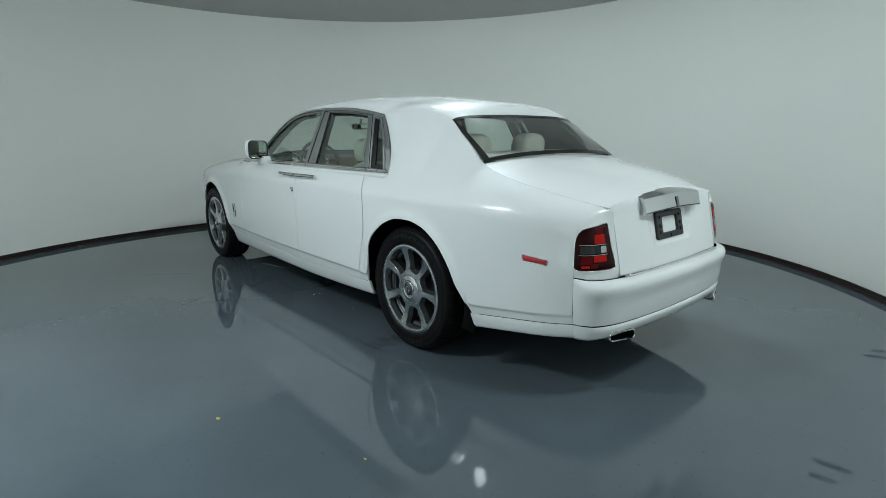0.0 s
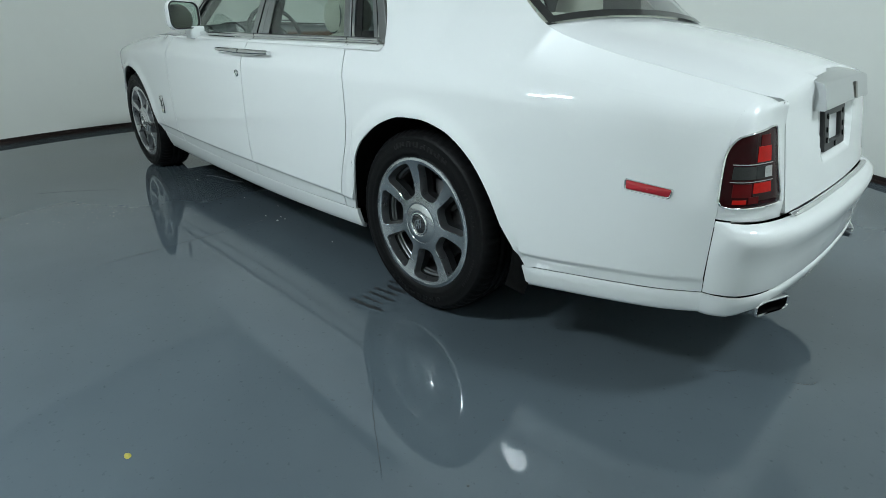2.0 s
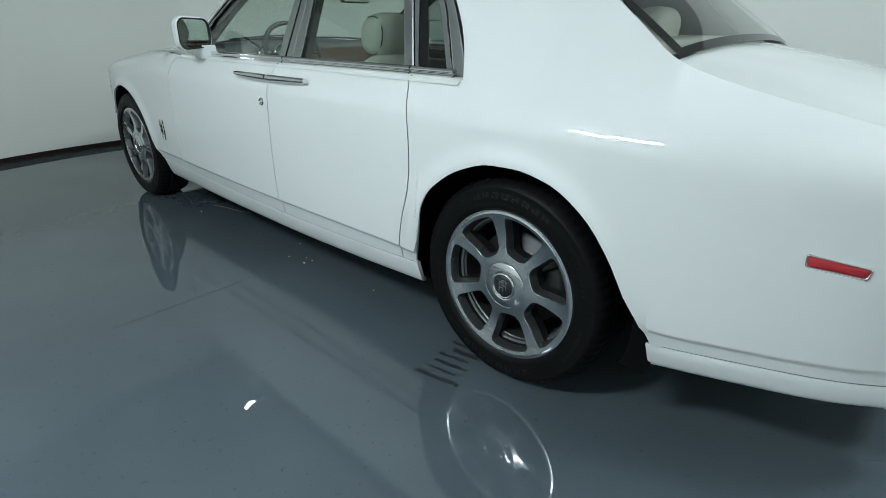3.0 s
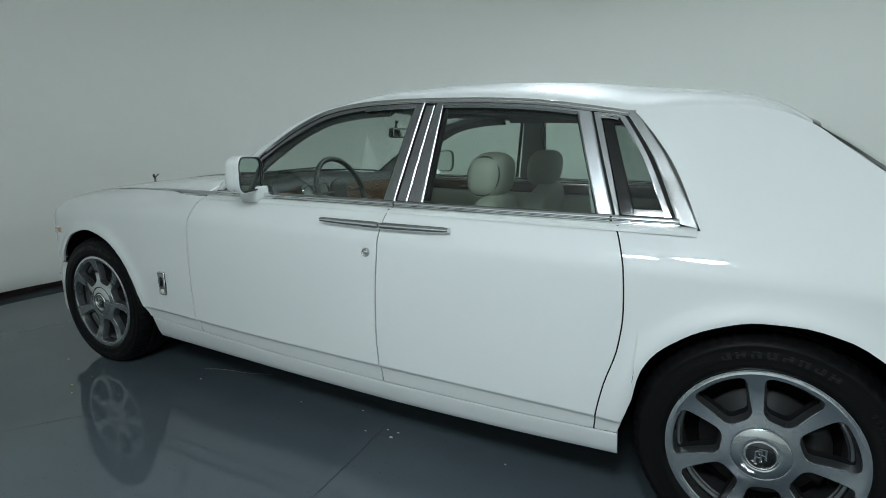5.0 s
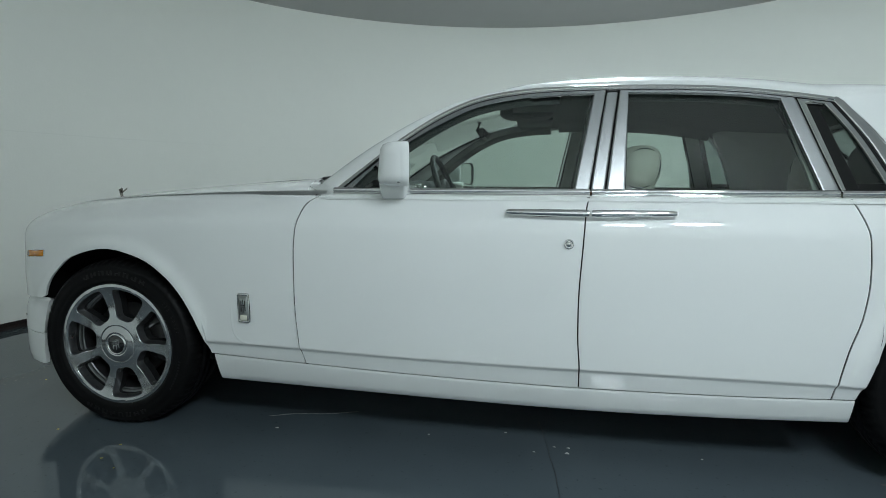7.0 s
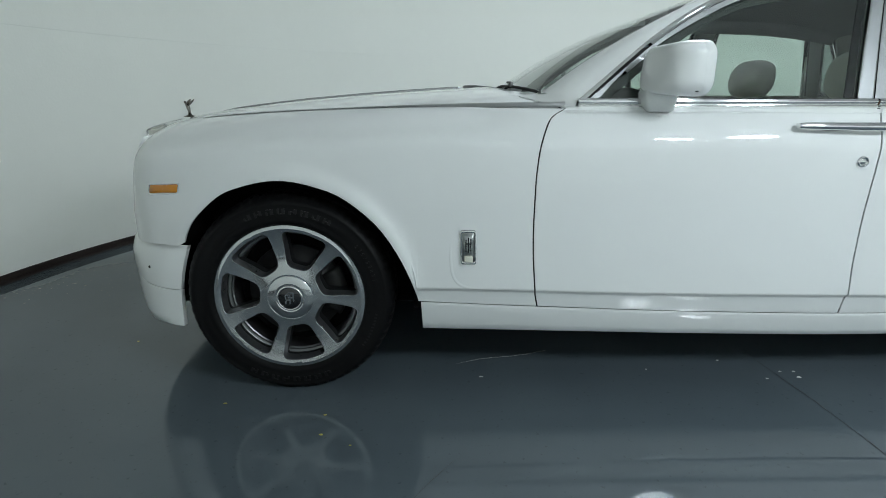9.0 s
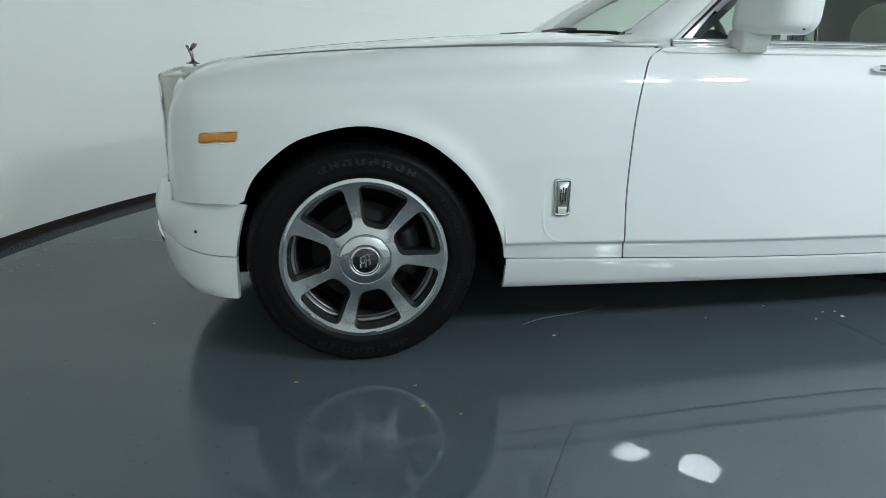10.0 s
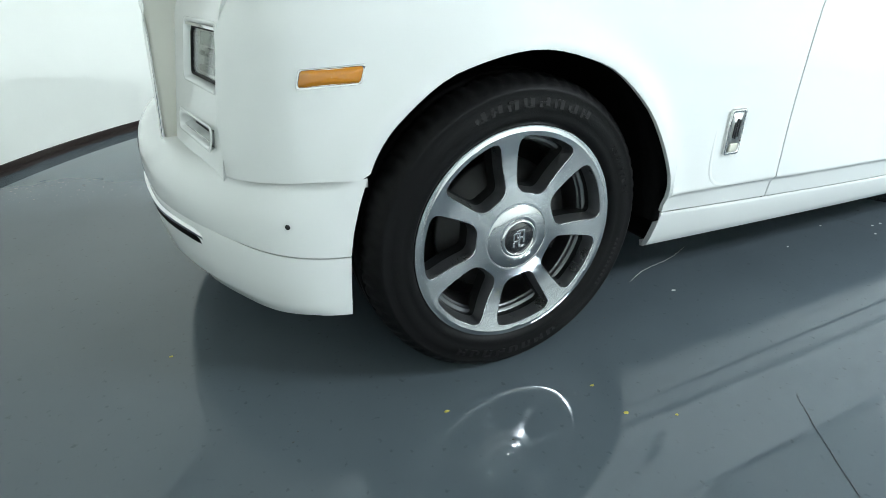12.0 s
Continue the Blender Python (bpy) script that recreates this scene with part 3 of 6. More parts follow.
def hood_edge():
    bm = bmesh.new()
    rows = []
    for i in range(41):
        x = 2.50 + (3.95 - 2.50) * i / 40
        p = fender_crown(x, 1.0)
        h = 0.024 * (1 - i / 40) ** 3 + 0.0025
        rows.append([(x, p[1] - 0.004, p[2] + 0.001 + h), (x, p[1] + 0.004, p[2] + 0.001 + h * 0.6), (x, p[1] + 0.005, p[2] + 0.0005), (x, p[1] - 0.004, p[2] - 0.004)])
    grid(bm, rows)
    outward(bm)
    both("hood_edge_strip", bm, SATIN, CAR, "thin bright strip along the hood's lower edge")


hood_edge()


def scuttle():
    """White panel between hood, windscreen pillar and door."""
    bm = bmesh.new()
    def point(x, j):
        y = 0.945 - 0.37 * max(x - 2.58, 0) - 0.37 * j / 14
        return (x, y, max(hood_z(x, y), 1.094 if y < 0.913 else 0) - 0.003)
    grid(bm, [[point(2.42 + 0.44 * i / 16, j) for i in range(17)] for j in range(15)])
    outward(bm)
    lip(bm, 0.015)
    both("scuttle_panel", bm, PAINT, CAR, "white panel at the foot of the windscreen pillar")


scuttle()

ARCH_E = curve([0.33, 0.36, 0.42, 0.48, 0.53, 0.6], [0.450, 0.447, 0.430, 0.411, 0.402, 0.402])
SKIRT_TOP = curve([-1.13, -0.8, -0.547], [0.414, 0.388, 0.362])


def quarter():
    bm = bmesh.new()
    nz, ns = 24, 10
    cols = [("a", c / 5) for c in range(6)]
    xs = [0.402 + (-0.547 - 0.402) * 0.5 * (1 - math.cos(math.pi * i / 40)) for i in range(1, 41)]
    xs += [-0.547 + (-1.12 + 0.547) * i / 16 for i in range(1, 17)]
    cols += [("x", x) for x in xs]
    rows = []
    for r in range(nz + ns + 1):
        row = []
        for kind, v in cols:
            z = 0.6 if r <= nz else 1.0
            for _ in range(4):
                x = (GAP_R(z) - G) * (1 - v) + ARCH_E(z) * v if kind == "a" else v
                if kind == "a":
                    zb = SILL_TOP(x) + 0.004
                elif x >= -0.5471:
                    zb = ARCH_R(x)
                else:
                    zb = SKIRT_TOP(x) + 0.003
                if r <= nz:
                    z = level(r, nz, x, zb, Q_S(x))
                    p = Vector(side(x, z)) + tail_lean(x, z)
                else:
                    p = quarter_top_blend(x, BELT_T * (r - nz) / ns)
                    z = p[2]
            row.append((p[0], p[1], p[2]))
        rows.append(row)
    grid(bm, rows)
    # pillar and haunch above the shoulder
    rows = []
    xq = [0.24 - 0.295 * i / 20 for i in range(20)] + [-0.055 + (-1.12 + 0.055) * i / 44 for i in range(45)]
    for k in range(15):
        t = BELT_T + (1 - BELT_T) * k / 14
        rows.append([quarter_top(x, t) for x in xq])
    grid(bm, rows)
    # pillar above the bright window frame
    rows = []
    line = curve([0.24, 0.35, 0.46, 0.49], [1.10, 1.315, 1.455, 1.485])
    base = [quarter_top(0.24, BELT_T + (1 - BELT_T) * k / 14) for k in range(15)]
    zs_, ys_ = [q[2] for q in base], [q[1] for q in base]
    for q in base:
        h = (q[2] - base[0][2]) / (base[-1][2] - base[0][2])
        row = []
        for i in range(26):
            x = 0.24 + 0.25 * i / 25
            s = min(1, i / 14)
            s = s * s * (3 - 2 * s)
            y1, z1 = top_edge(x)
            z0 = min(max(line(x), base[0][2]), z1 - 0.002)

            def skin(z):
                return float(np.interp(z, zs_, ys_)) * (1 - s) + (glass_y(z) + 0.002) * s
            z = z0 + (z1 - z0) * h
            row.append((x, skin(z) + (y1 - skin(z1)) * h ** 3, z))
        rows.append(row)
    grid(bm, rows)
    # rounded tail corner above the bumper
    rear = resample([(-1.12, 0.760), (-1.165, 0.722), (-1.193, 0.665), (-1.213, 0.60), (-1.231, 0.5375)], 18)
    ends = [(-1.12 - 0.06 * i / 18, E_Y(-1.12) - (E_Y(-1.12) - 0.5395) * (i / 18) ** 1.3, E_Z(-1.12) - (E_Z(-1.12) - 0.984) * i / 18) for i in range(19)]
    rows = []
    zs = Q_S(-1.12)
    for k in range(13):
        b = k / 12
        row = []
        for i, p in enumerate(rear):
            z = (0.661 - 0.018 * min(1, i / 12)) * (1 - b) + zs * b
            row.append(Vector((p.x, p.y - 0.002, z)) + lean_in(p.x, p.y, z))
        rows.append(row)
    for k in range(1, 13):
        t = k / 12
        s = 1 - t
        row = []
        for i, p in enumerate(rear):
            e = ends[i]
            p0 = Vector((p.x, p.y - 0.002, zs)) + lean_in(p.x, p.y, zs)
            p1 = Vector((p.x, p.y - 0.002, zs + Q_H(-1.12))) + lean_in(p.x, p.y, zs + Q_H(-1.12))
            f = i / 18
            p1.z = min(p1.z, e[2] - 0.02 * f)
            p2 = (e[0] - 0.012 * f, e[1] + D_Y(-1.12) * (1 - f) + 0.01 * f, e[2] + D_Z(-1.12) * (1 - f) - 0.008 * f)
            row.append(tuple(s ** 3 * a + 3 * s * s * t * bb + 3 * s * t * t * c + t ** 3 * d for a, bb, c, d in zip(p0, p1, p2, e)))
        rows.append(row)
    grid(bm, rows)
    weld(bm, 0.0006)
    outward(bm)
    lip(bm, 0.010)
    return both("rear_quarter", bm, PAINT, CAR, "smooth white rear quarter and roof pillar")



# ---- roof, pillars, glass ----
OUTER = [(2.50, 1.125), (2.31, 1.28), (2.21, 1.357), (2.06, 1.452), (1.90, 1.52), (1.72, 1.552), (1.55, 1.562), (1.35, 1.564), (1.07, 1.558), (0.85, 1.543), (0.64, 1.515), (0.50, 1.492)]
RAIL = curve([p[0] for p in OUTER], [p[1] for p in OUTER])
ROOF_Z = curve([-0.055, 0.0, 0.05, 0.15, 0.24, 0.4, 0.6, 0.8, 1.2, 1.5, 1.65, 1.78], [1.480, 1.522, 1.547, 1.574, 1.589, 1.611, 1.634, 1.650, 1.659, 1.639, 1.615, 1.581])


def top_edge(x):
    """Where the white roof begins above the side windows."""
    if x < 0.5:
        return (E_Y(x), E_Z(x))
    return (glass_y(RAIL(x)), RAIL(x))


def roof_section(x, n=14):
    p0 = top_edge(x)
    k = min(max((x + 0.055) / 0.35, 0), 1)
    k = k * k * (3 - 2 * k)
    d = (-0.05 + 0.028 * k, 0.02 + 0.026 * k)
    zr = ROOF_Z(x)
    return [(x, *q) for q in bezier(p0, (p0[0] + d[0], min(p0[1] + d[1], zr)), (0.51, zr), (0, zr), n)]


def full_section(x, n=14):
    half = roof_section(x, n)
    return half + [(a, -b, c) for a, b, c in half[-2::-1]]


SCREEN_LOW = [(2.61, 0.745, 1.150), (2.645, 0.52, 1.166), (2.665, 0.28, 1.176), (2.672, 0.0, 1.180)]


def roof():
    bm = bmesh.new()
    xs = [-0.055 + 0.295 * i / 20 for i in range(20)] + [0.24] + [0.24 + (1.78 - 0.24) * i / 40 for i in range(1, 41)]
    grid(bm, [full_section(x) for x in xs])
    # windscreen pillars
    tip = roof_section(1.78)
    for sgn in (1, -1):
        outer = resample([(x, z) for x, z in OUTER if x > 1.8] + [(1.78, RAIL(1.78))], 24)
        rows = []
        a0 = Vector((2.61, 0.745, 1.150))
        b0 = Vector(tip[2])
        # the foot flares out over the scuttle
        p0 = Vector((2.50, glass_y(1.125), 1.125))
        for i in range(6):
            t = i / 6
            row = []
            for k in range(7):
                s = k / 6
                m = p0.lerp(a0, s) + Vector((0.10, 0.35, 0.5)).normalized() * 0.018 * (4 * s * (1 - s))
                x = 2.52 + 0.21 * s
                y = 0.905 - 0.235 * s - 0.03 * s * s
                e = Vector((x, y, max(hood_z(x, y), 1.09) + 0.002))
                mid = m.lerp(e, 0.5) + Vector((-0.012, 0, -0.008)) * s
                g = m * (t * t) + mid * (2 * t * (1 - t)) + e * (1 - t) ** 2
                row.append((g.x, sgn * g.y, g.z))
            rows.append(row)
        for i, o in enumerate(outer):
            t = i / 24
            p = Vector((o.x, glass_y(o.y), o.y))
            q = a0.lerp(b0, t) + Vector((0.02, 0, 0.045)) * (4 * t * (1 - t))
            row = []
            for k in range(7):
                s = k / 6
                m = p.lerp(q, s)
                m += Vector((0.10, 0.35, 0.5)).normalized() * 0.018 * (4 * s * (1 - s)) * (1 - t ** 4)
                row.append((m.x, sgn * m.y, m.z))
            rows.append(row)
        grid(bm, rows)
    weld(bm, 0.0006)
    outward(bm, Vector((1.5, 0, 1.2)))
    lip(bm, 0.012)
    part("roof", bm, PAINT, CAR, "white roof with slim windscreen pillars")


roof()
quarter()


def screen(name, low, top, bulge, mat, label, n=16, flat_edge=False):
    bm = bmesh.new()
    rows = []
    for r in range(n + 1):
        t = r / n
        row = []
        for k, (a, b) in enumerate(zip(low, top)):
            side_fade = 1 - abs(2 * k / (len(low) - 1) - 1) ** 4 if flat_edge else 1
            p = Vector(a).lerp(Vector(b), t) + Vector(bulge) * (4 * t * (1 - t)) * side_fade
            row.append(tuple(p))
        rows.append(row)
    grid(bm, rows)
    outward(bm, Vector((1.2, 0, 1.0)))
    part(name, bm, mat, CAR, label)
    return rows


half = resample(SCREEN_LOW, 12)
low = [tuple(p) for p in half] + [(p.x, -p.y, p.z) for p in half[-2::-1]]
tip = roof_section(1.78)[2:]
top = [tuple(p) for p in tip] + [(a, -b, c) for a, b, c in tip[-2::-1]]

def screen_seal():
    bm = bmesh.new()
    a0, b0 = Vector((2.61, 0.745, 1.150)), Vector(roof_section(1.78)[2])
    edge = [a0.lerp(b0, i / 20) + Vector((0.02, 0, 0.045)) * (4 * i / 20 * (1 - i / 20)) for i in range(21)]
    foot = [Vector(p) for p in resample(SCREEN_LOW, 16)]
    tube(bm, [tuple(p + Vector((-0.002, -0.005, -0.005))) for p in edge[16::-1]] + [tuple(p + Vector((0.003, -0.003, 0.003))) for p in foot[1:]], 0.006, 8)
    both("windscreen_seal", bm, SEAL, CAR, "black rubber seal round the windscreen")


screen_seal()
screen("windscreen", low, [(a + 0.004, b, c - 0.012) for a, b, c in top], (0.02, 0, 0.045), GLASS, "slightly tinted raked windscreen")

LID_Z = curve([-1.18, -1.1, -1.0, -0.8, -0.6, -0.40], [1.045, 1.072, 1.10, 1.147, 1.185, 1.22])


def lid_point(x, y):
    e = E_Y(x) - 0.004
    return (x, y, E_Z(x) + (LID_Z(x) - E_Z(x)) * (1 - abs(y / e) ** 2.3))


low = [lid_point(-0.405, (E_Y(-0.41) - 0.006) * (1 - 2 * k / 28)) for k in range(29)]
low = [(x - 0.02 * (1 - (y / 0.64) ** 2), y, z + 0.004) for x, y, z in low]
top = [(x, y * 0.995, z) for x, y, z in full_section(-0.053)]
back = screen("rear_window", low, [(a, b, c - 0.004) for a, b, c in top], (-0.012, 0, 0.02), REAR_GLASS, "tinted rear window", flat_edge=True)


def window_border():
    bm = bmesh.new()
    n, m = len(back) - 1, len(back[0]) - 1

    def at(u, v):
        fu, fv = min(max(u, 0), 1) * n, min(max(v, 0), 1) * m
        i, j = min(int(fu), n - 1), min(int(fv), m - 1)
        a = Vector(back[i][j]).lerp(Vector(back[i][j + 1]), fv - j)
        b = Vector(back[i + 1][j]).lerp(Vector(back[i + 1][j + 1]), fv - j)
        return a.lerp(b, fu - i) + Vector((-0.002, 0, 0.0035))

    def band(u0, u1, v0, v1, nu, nv):
        grid(bm, [[at(u0 + (u1 - u0) * i / nu, v0 + (v1 - v0) * j / nv) for j in range(nv + 1)] for i in range(nu + 1)])
    band(0, 0.07, 0, 1, 2, 40)
    band(0.93, 1, 0, 1, 2, 40)
    band(0.07, 0.93, 0, 0.04, 20, 3)
    band(0.07, 0.93, 0.96, 1, 20, 3)
    weld(bm, 1e-5)
    outward(bm, Vector((1.2, 0, 1.0)))
    part("rear_window_border", bm, GLOSS_BLACK, CAR, "black border round the rear window")


window_border()


def flat_plate(poly, y_out, depth, name, mat, label=""):
    """A plate in the plane of the side windows with the given outline of (x, z)."""
    bm = bmesh.new()
    prism(bm, [(x, glass_y(z) + y_out, z) for x, z in poly], (0, -depth, -depth * 0.3))
    return both(name, bm, mat, CAR, label, smooth=False)


def band_plate(a, b, y_out, n, name, mat, label="", depth=0.012):
    """A strip between two lines of (x, z) in the plane of the side windows, with edges turned in."""
    bm = bmesh.new()
    pa, pb = resample(a, n), resample(b, n)
    rows = []
    for k, o in ((0, -0.002), (0.10, 0), (0.90, 0), (1, -0.002)):
        rows.append([(p.lerp(q, k).x, glass_y(p.lerp(q, k).y) + y_out + o, p.lerp(q, k).y) for p, q in zip(pa, pb)])
    grid(bm, rows)
    outward(bm)
    sharpen(bm, 12)
    lip(bm, depth)
    return both(name, bm, mat, CAR, label)


def offset(poly, d):
    out = []
    for i, p in enumerate(poly):
        a, b = poly[max(i - 1, 0)], poly[min(i + 1, len(poly) - 1)]
        t = Vector((b[0] - a[0], b[1] - a[1])).normalized()
        n = Vector((t.y, -t.x))
        if n.y > 0:
            n = -n
        out.append((p[0] + n.x * d, p[1] + n.y * d))
    return out


GLASS_F = [(2.425, 1.128), (2.31, 1.243), (2.18, 1.333), (2.05, 1.407), (1.90, 1.475), (1.72, 1.512), (1.57, 1.525), (1.41, 1.53)]
GLASS_R = [(1.272, 1.53), (1.07, 1.524), (0.85, 1.51), (0.70, 1.492)]
flat_plate(GLASS_F + [(1.489, 1.128)], -0.008, 0.004, "front_side_window", GLASS, "tinted front side window")
flat_plate(GLASS_R + [(0.578, 1.128), (1.292, 1.128)], -0.008, 0.004, "rear_side_window", GLASS, "tinted rear side window")
flat_plate([(0.612, 1.478), (0.545, 1.468), (0.45, 1.33), (0.352, 1.128), (0.50, 1.128)], -0.008, 0.004, "quarter_window", GLASS_DARK, "dark tinted fixed quarter window")

# bright roof rail, black seal, door frames
rail_out = OUTER
rail_in = offset(OUTER, 0.011)
seal_in = offset(OUTER, 0.021)
rail_in[0], seal_in[0] = (2.475, 1.125), (2.465, 1.125)
band_plate(rail_out, rail_in, 0.006, 60, "roof_rail", CHROME, "bright metal rail over the side windows")
band_plate(rail_in, seal_in, 0.001, 60, "roof_seal", SEAL, "black rubber seal")
band_plate([(x, z) for x, z in seal_in if x > 1.38] + [(1.362, 1.544)], GLASS_F[:-1] + [(1.41, 1.53)], 0.003, 40, "front_window_frame", STEEL, "brushed metal window frame")
band_plate([(1.306, 1.544), (1.07, 1.538), (0.85, 1.523), (0.66, 1.497)], [(1.272, 1.53), (1.07, 1.524), (0.85, 1.51), (0.70, 1.492)], 0.003, 30, "rear_window_frame", STEEL, "brushed metal window frame")
band_plate([(1.41, 1.53), (1.45, 1.33), (1.489, 1.128)], [(1.362, 1.544), (1.397, 1.34), (1.431, 1.128)], 0.004, 10, "front_door_pillar", STEEL, "brushed metal door pillar")
band_plate([(1.356, 1.544), (1.390, 1.34), (1.423, 1.128)], [(1.313, 1.544), (1.342, 1.34), (1.371, 1.128)], 0.000, 10, "centre_pillar", STEEL, "brushed metal centre pillar")
band_plate([(1.306, 1.544), (1.335, 1.34), (1.364, 1.128)], [(1.272, 1.53), (1.282, 1.34), (1.292, 1.128)], 0.004, 10, "rear_door_pillar", STEEL, "brushed metal door pillar")
band_plate([(0.70, 1.492), (0.64, 1.31), (0.578, 1.128)], [(0.648, 1.497), (0.587, 1.31), (0.523, 1.128)], 0.004, 10, "rear_window_pillar", STEEL, "brushed metal pillar behind the rear side window")
band_plate([(0.648, 1.497), (0.587, 1.31), (0.523, 1.128)], [(0.640, 1.495), (0.579, 1.31), (0.515, 1.128)], -0.003, 10, "door_seal", SEAL)
band_plate([(0.640, 1.490), (0.579, 1.31), (0.515, 1.128)], [(0.612, 1.478), (0.557, 1.31), (0.50, 1.128)], 0.003, 10, "quarter_window_frame", CHROME, "bright quarter window frame")
band_plate([(0.640, 1.492), (0.56, 1.487), (0.525, 1.476)], [(0.612, 1.478), (0.575, 1.474), (0.545, 1.468)], 0.003, 6, "quarter_window_frame", CHROME)
band_plate([(0.525, 1.476), (0.43, 1.335), (0.327, 1.128)], [(0.545, 1.468), (0.45, 1.33), (0.352, 1.128)], 0.003, 12, "quarter_window_frame", CHROME)
band_plate([(0.505, 1.473), (0.41, 1.325), (0.312, 1.125)], [(0.525, 1.476), (0.43, 1.335), (0.327, 1.128)], 0.0, 12, "quarter_seal", SEAL)
band_plate([(0.505, 1.496), (0.472, 1.468), (0.36, 1.315), (0.243, 1.105)], [(0.512, 1.474), (0.497, 1.455), (0.405, 1.318), (0.312, 1.118)], 0.008, 16, "rear_pillar_trim", CHROME, "wide bright metal trim on the rear pillar", 0.016)

# black backing behind the pillars' gaps, black borders and jambs of the panes
flat_plate([(1.482, 1.128), (1.404, 1.540), (1.278, 1.540), (1.298, 1.128)], -0.0135, 0.006, "pillar_backing", SEAL, "black pillar backing")
band_plate([(0.612, 1.478), (0.500, 1.128)], [(0.570, 1.472), (0.448, 1.128)], -0.003, 8, "quarter_window_border", GLOSS_BLACK, "black border of the quarter window", 0.004)
band_plate([(0.450, 1.128), (0.352, 1.128)], [(0.459, 1.158), (0.367, 1.158)], -0.0034, 4, "quarter_window_border", GLOSS_BLACK, "", 0.004)
band_plate([(0.574, 1.474), (0.545, 1.468)], [(0.568, 1.445), (0.531, 1.445)], -0.0038, 4, "quarter_window_border", GLOSS_BLACK, "", 0.004)


def jamb(line, name):
    bm = bmesh.new()
    grid(bm, [[(x, glass_y(z) - d, z) for x, z in resample(line, 10)] for d in (0.013, 0.055)])
    lip(bm, 0.006)
    bmesh.ops.recalc_face_normals(bm, faces=bm.faces)
    both(name, bm, SEAL, CAR, "black inner side of the window frame", smooth=False)


jamb([(1.268, 1.525), (1.278, 1.34), (1.286, 1.135)], "rear_window_jamb")
jamb([(0.702, 1.487), (0.642, 1.31), (0.582, 1.135)], "rear_window_jamb")
jamb([(1.416, 1.525), (1.456, 1.33), (1.494, 1.135)], "front_window_jamb")


def belt_trim(x0, x1, name):
    bm = bmesh.new()
    rows = []
    n = 30
    prof = [(0.018, 1.098), (0.024, 1.104), (0.024, 1.110), (0.016, 1.113), (0.018, 1.116), (0.021, 1.122), (0.019, 1.130), (0.010, 1.134), (-0.006, 1.134)]
    for o, z in prof:
        rows.append([(x0 + (x1 - x0) * i / n, glass_y(1.12) + o, z) for i in range(n + 1)])
    grid(bm, rows)
    outward(bm)
    lip(bm, 0.01)
    return both(name, bm, CHROME, CAR, "bright metal belt strip under the window")


belt_trim(1.428, 2.50, "front_belt_strip")
belt_trim(0.53, 1.42, "rear_belt_strip")
belt_trim(0.305, 0.522, "quarter_belt_strip")


# black strip in each door gap: seal and the gap's shade in one
def gap_seal_and_shade(gap, z_top):
    bm = bmesh.new()
    path = []
    for i in range(40):
        z = 0.34 + (z_top - 0.34) * i / 39
        x = gap(z)
        p = side(x, min(z, 0.95), -0.0125) if z <= 0.95 else shoulder(x, BELT_T * min(1, (z - 0.95) / (z_top - 0.95)), -0.0125)
        path.append((x, p[1], p[2]))
    tube(bm, path, 0.007, 8)
    both("door_seal", bm, SEAL, CAR, "black strip behind the door gap, for its seal and inner shade")


for gap_line in (GAP_F, GAP_M, GAP_R):
    gap_seal_and_shade(gap_line, 1.09)


def filler():
    """Fills the slot between door top and belt strip, and closes the panel gaps from behind."""
    bm = bmesh.new()
    rows = []
    for k in range(10):
        z = 0.33 + (0.95 - 0.33) * k / 9
        x0 = max(0.36, 0.012 + math.sqrt(max(0, 0.475 ** 2 - (z - 0.4) ** 2)))
        rows.append([side(x, z, -0.024) for x in [x0 + (3.04 - x0) * i / 40 for i in range(41)]])
    grid(bm, rows)
    rows = [[shoulder(x, BELT_T * k / 6, -0.022) for x in [0.36 + 2.30 * i / 40 for i in range(41)]] for k in range(7)]
    rows.append([(x, 0.82, 1.09) for x in [0.36 + 2.10 * i / 40 for i in range(41)]])
    grid(bm, rows)
    outward(bm)
    both("inner_panel", bm, SEAL, CAR)
    bm = bmesh.new()
    rows = [[(0.25 + 2.3 * i / 20, y, z) for i in range(21)] for y, z in ((0.925, 1.085), (0.90, 1.103), (0.86, 1.107))]
    grid(bm, rows)
    outward(bm)
    both("belt_ledge", bm, PAINT, CAR)
    # below the hood, the boot lid and the tail
    bm = bmesh.new()
    grid(bm, [[(x, HOOD_Y(min(x, 4.2)) * 1.03 * (1 - k / 10), hood_z(min(x, 4.15), HOOD_Y(min(x, 4.2)) * 1.03 * (1 - k / 10)) - 0.03) for k in range(21)] for x in [2.5 + 1.68 * i / 20 for i in range(21)]])
    outward(bm)
    part("hood_lining", bm, SEAL, CAR)
    bm = bmesh.new()
    grid(bm, [[(x, E_Y(x) * 1.05 * (1 - k / 10), E_Z(x) - 0.03 + (LID_Z(x) - E_Z(x)) * (1 - abs(1 - k / 10) ** 2.3)) for k in range(21)] for x in [-1.12 + 0.78 * i / 14 for i in range(15)]])
    grid(bm, [[(-1.175, y, z) for y in (-0.56, -0.3, 0, 0.3, 0.56)] for z in (0.5, 0.8, 0.985)])
    outward(bm)
    part("boot_lining", bm, SEAL, CAR)


filler()


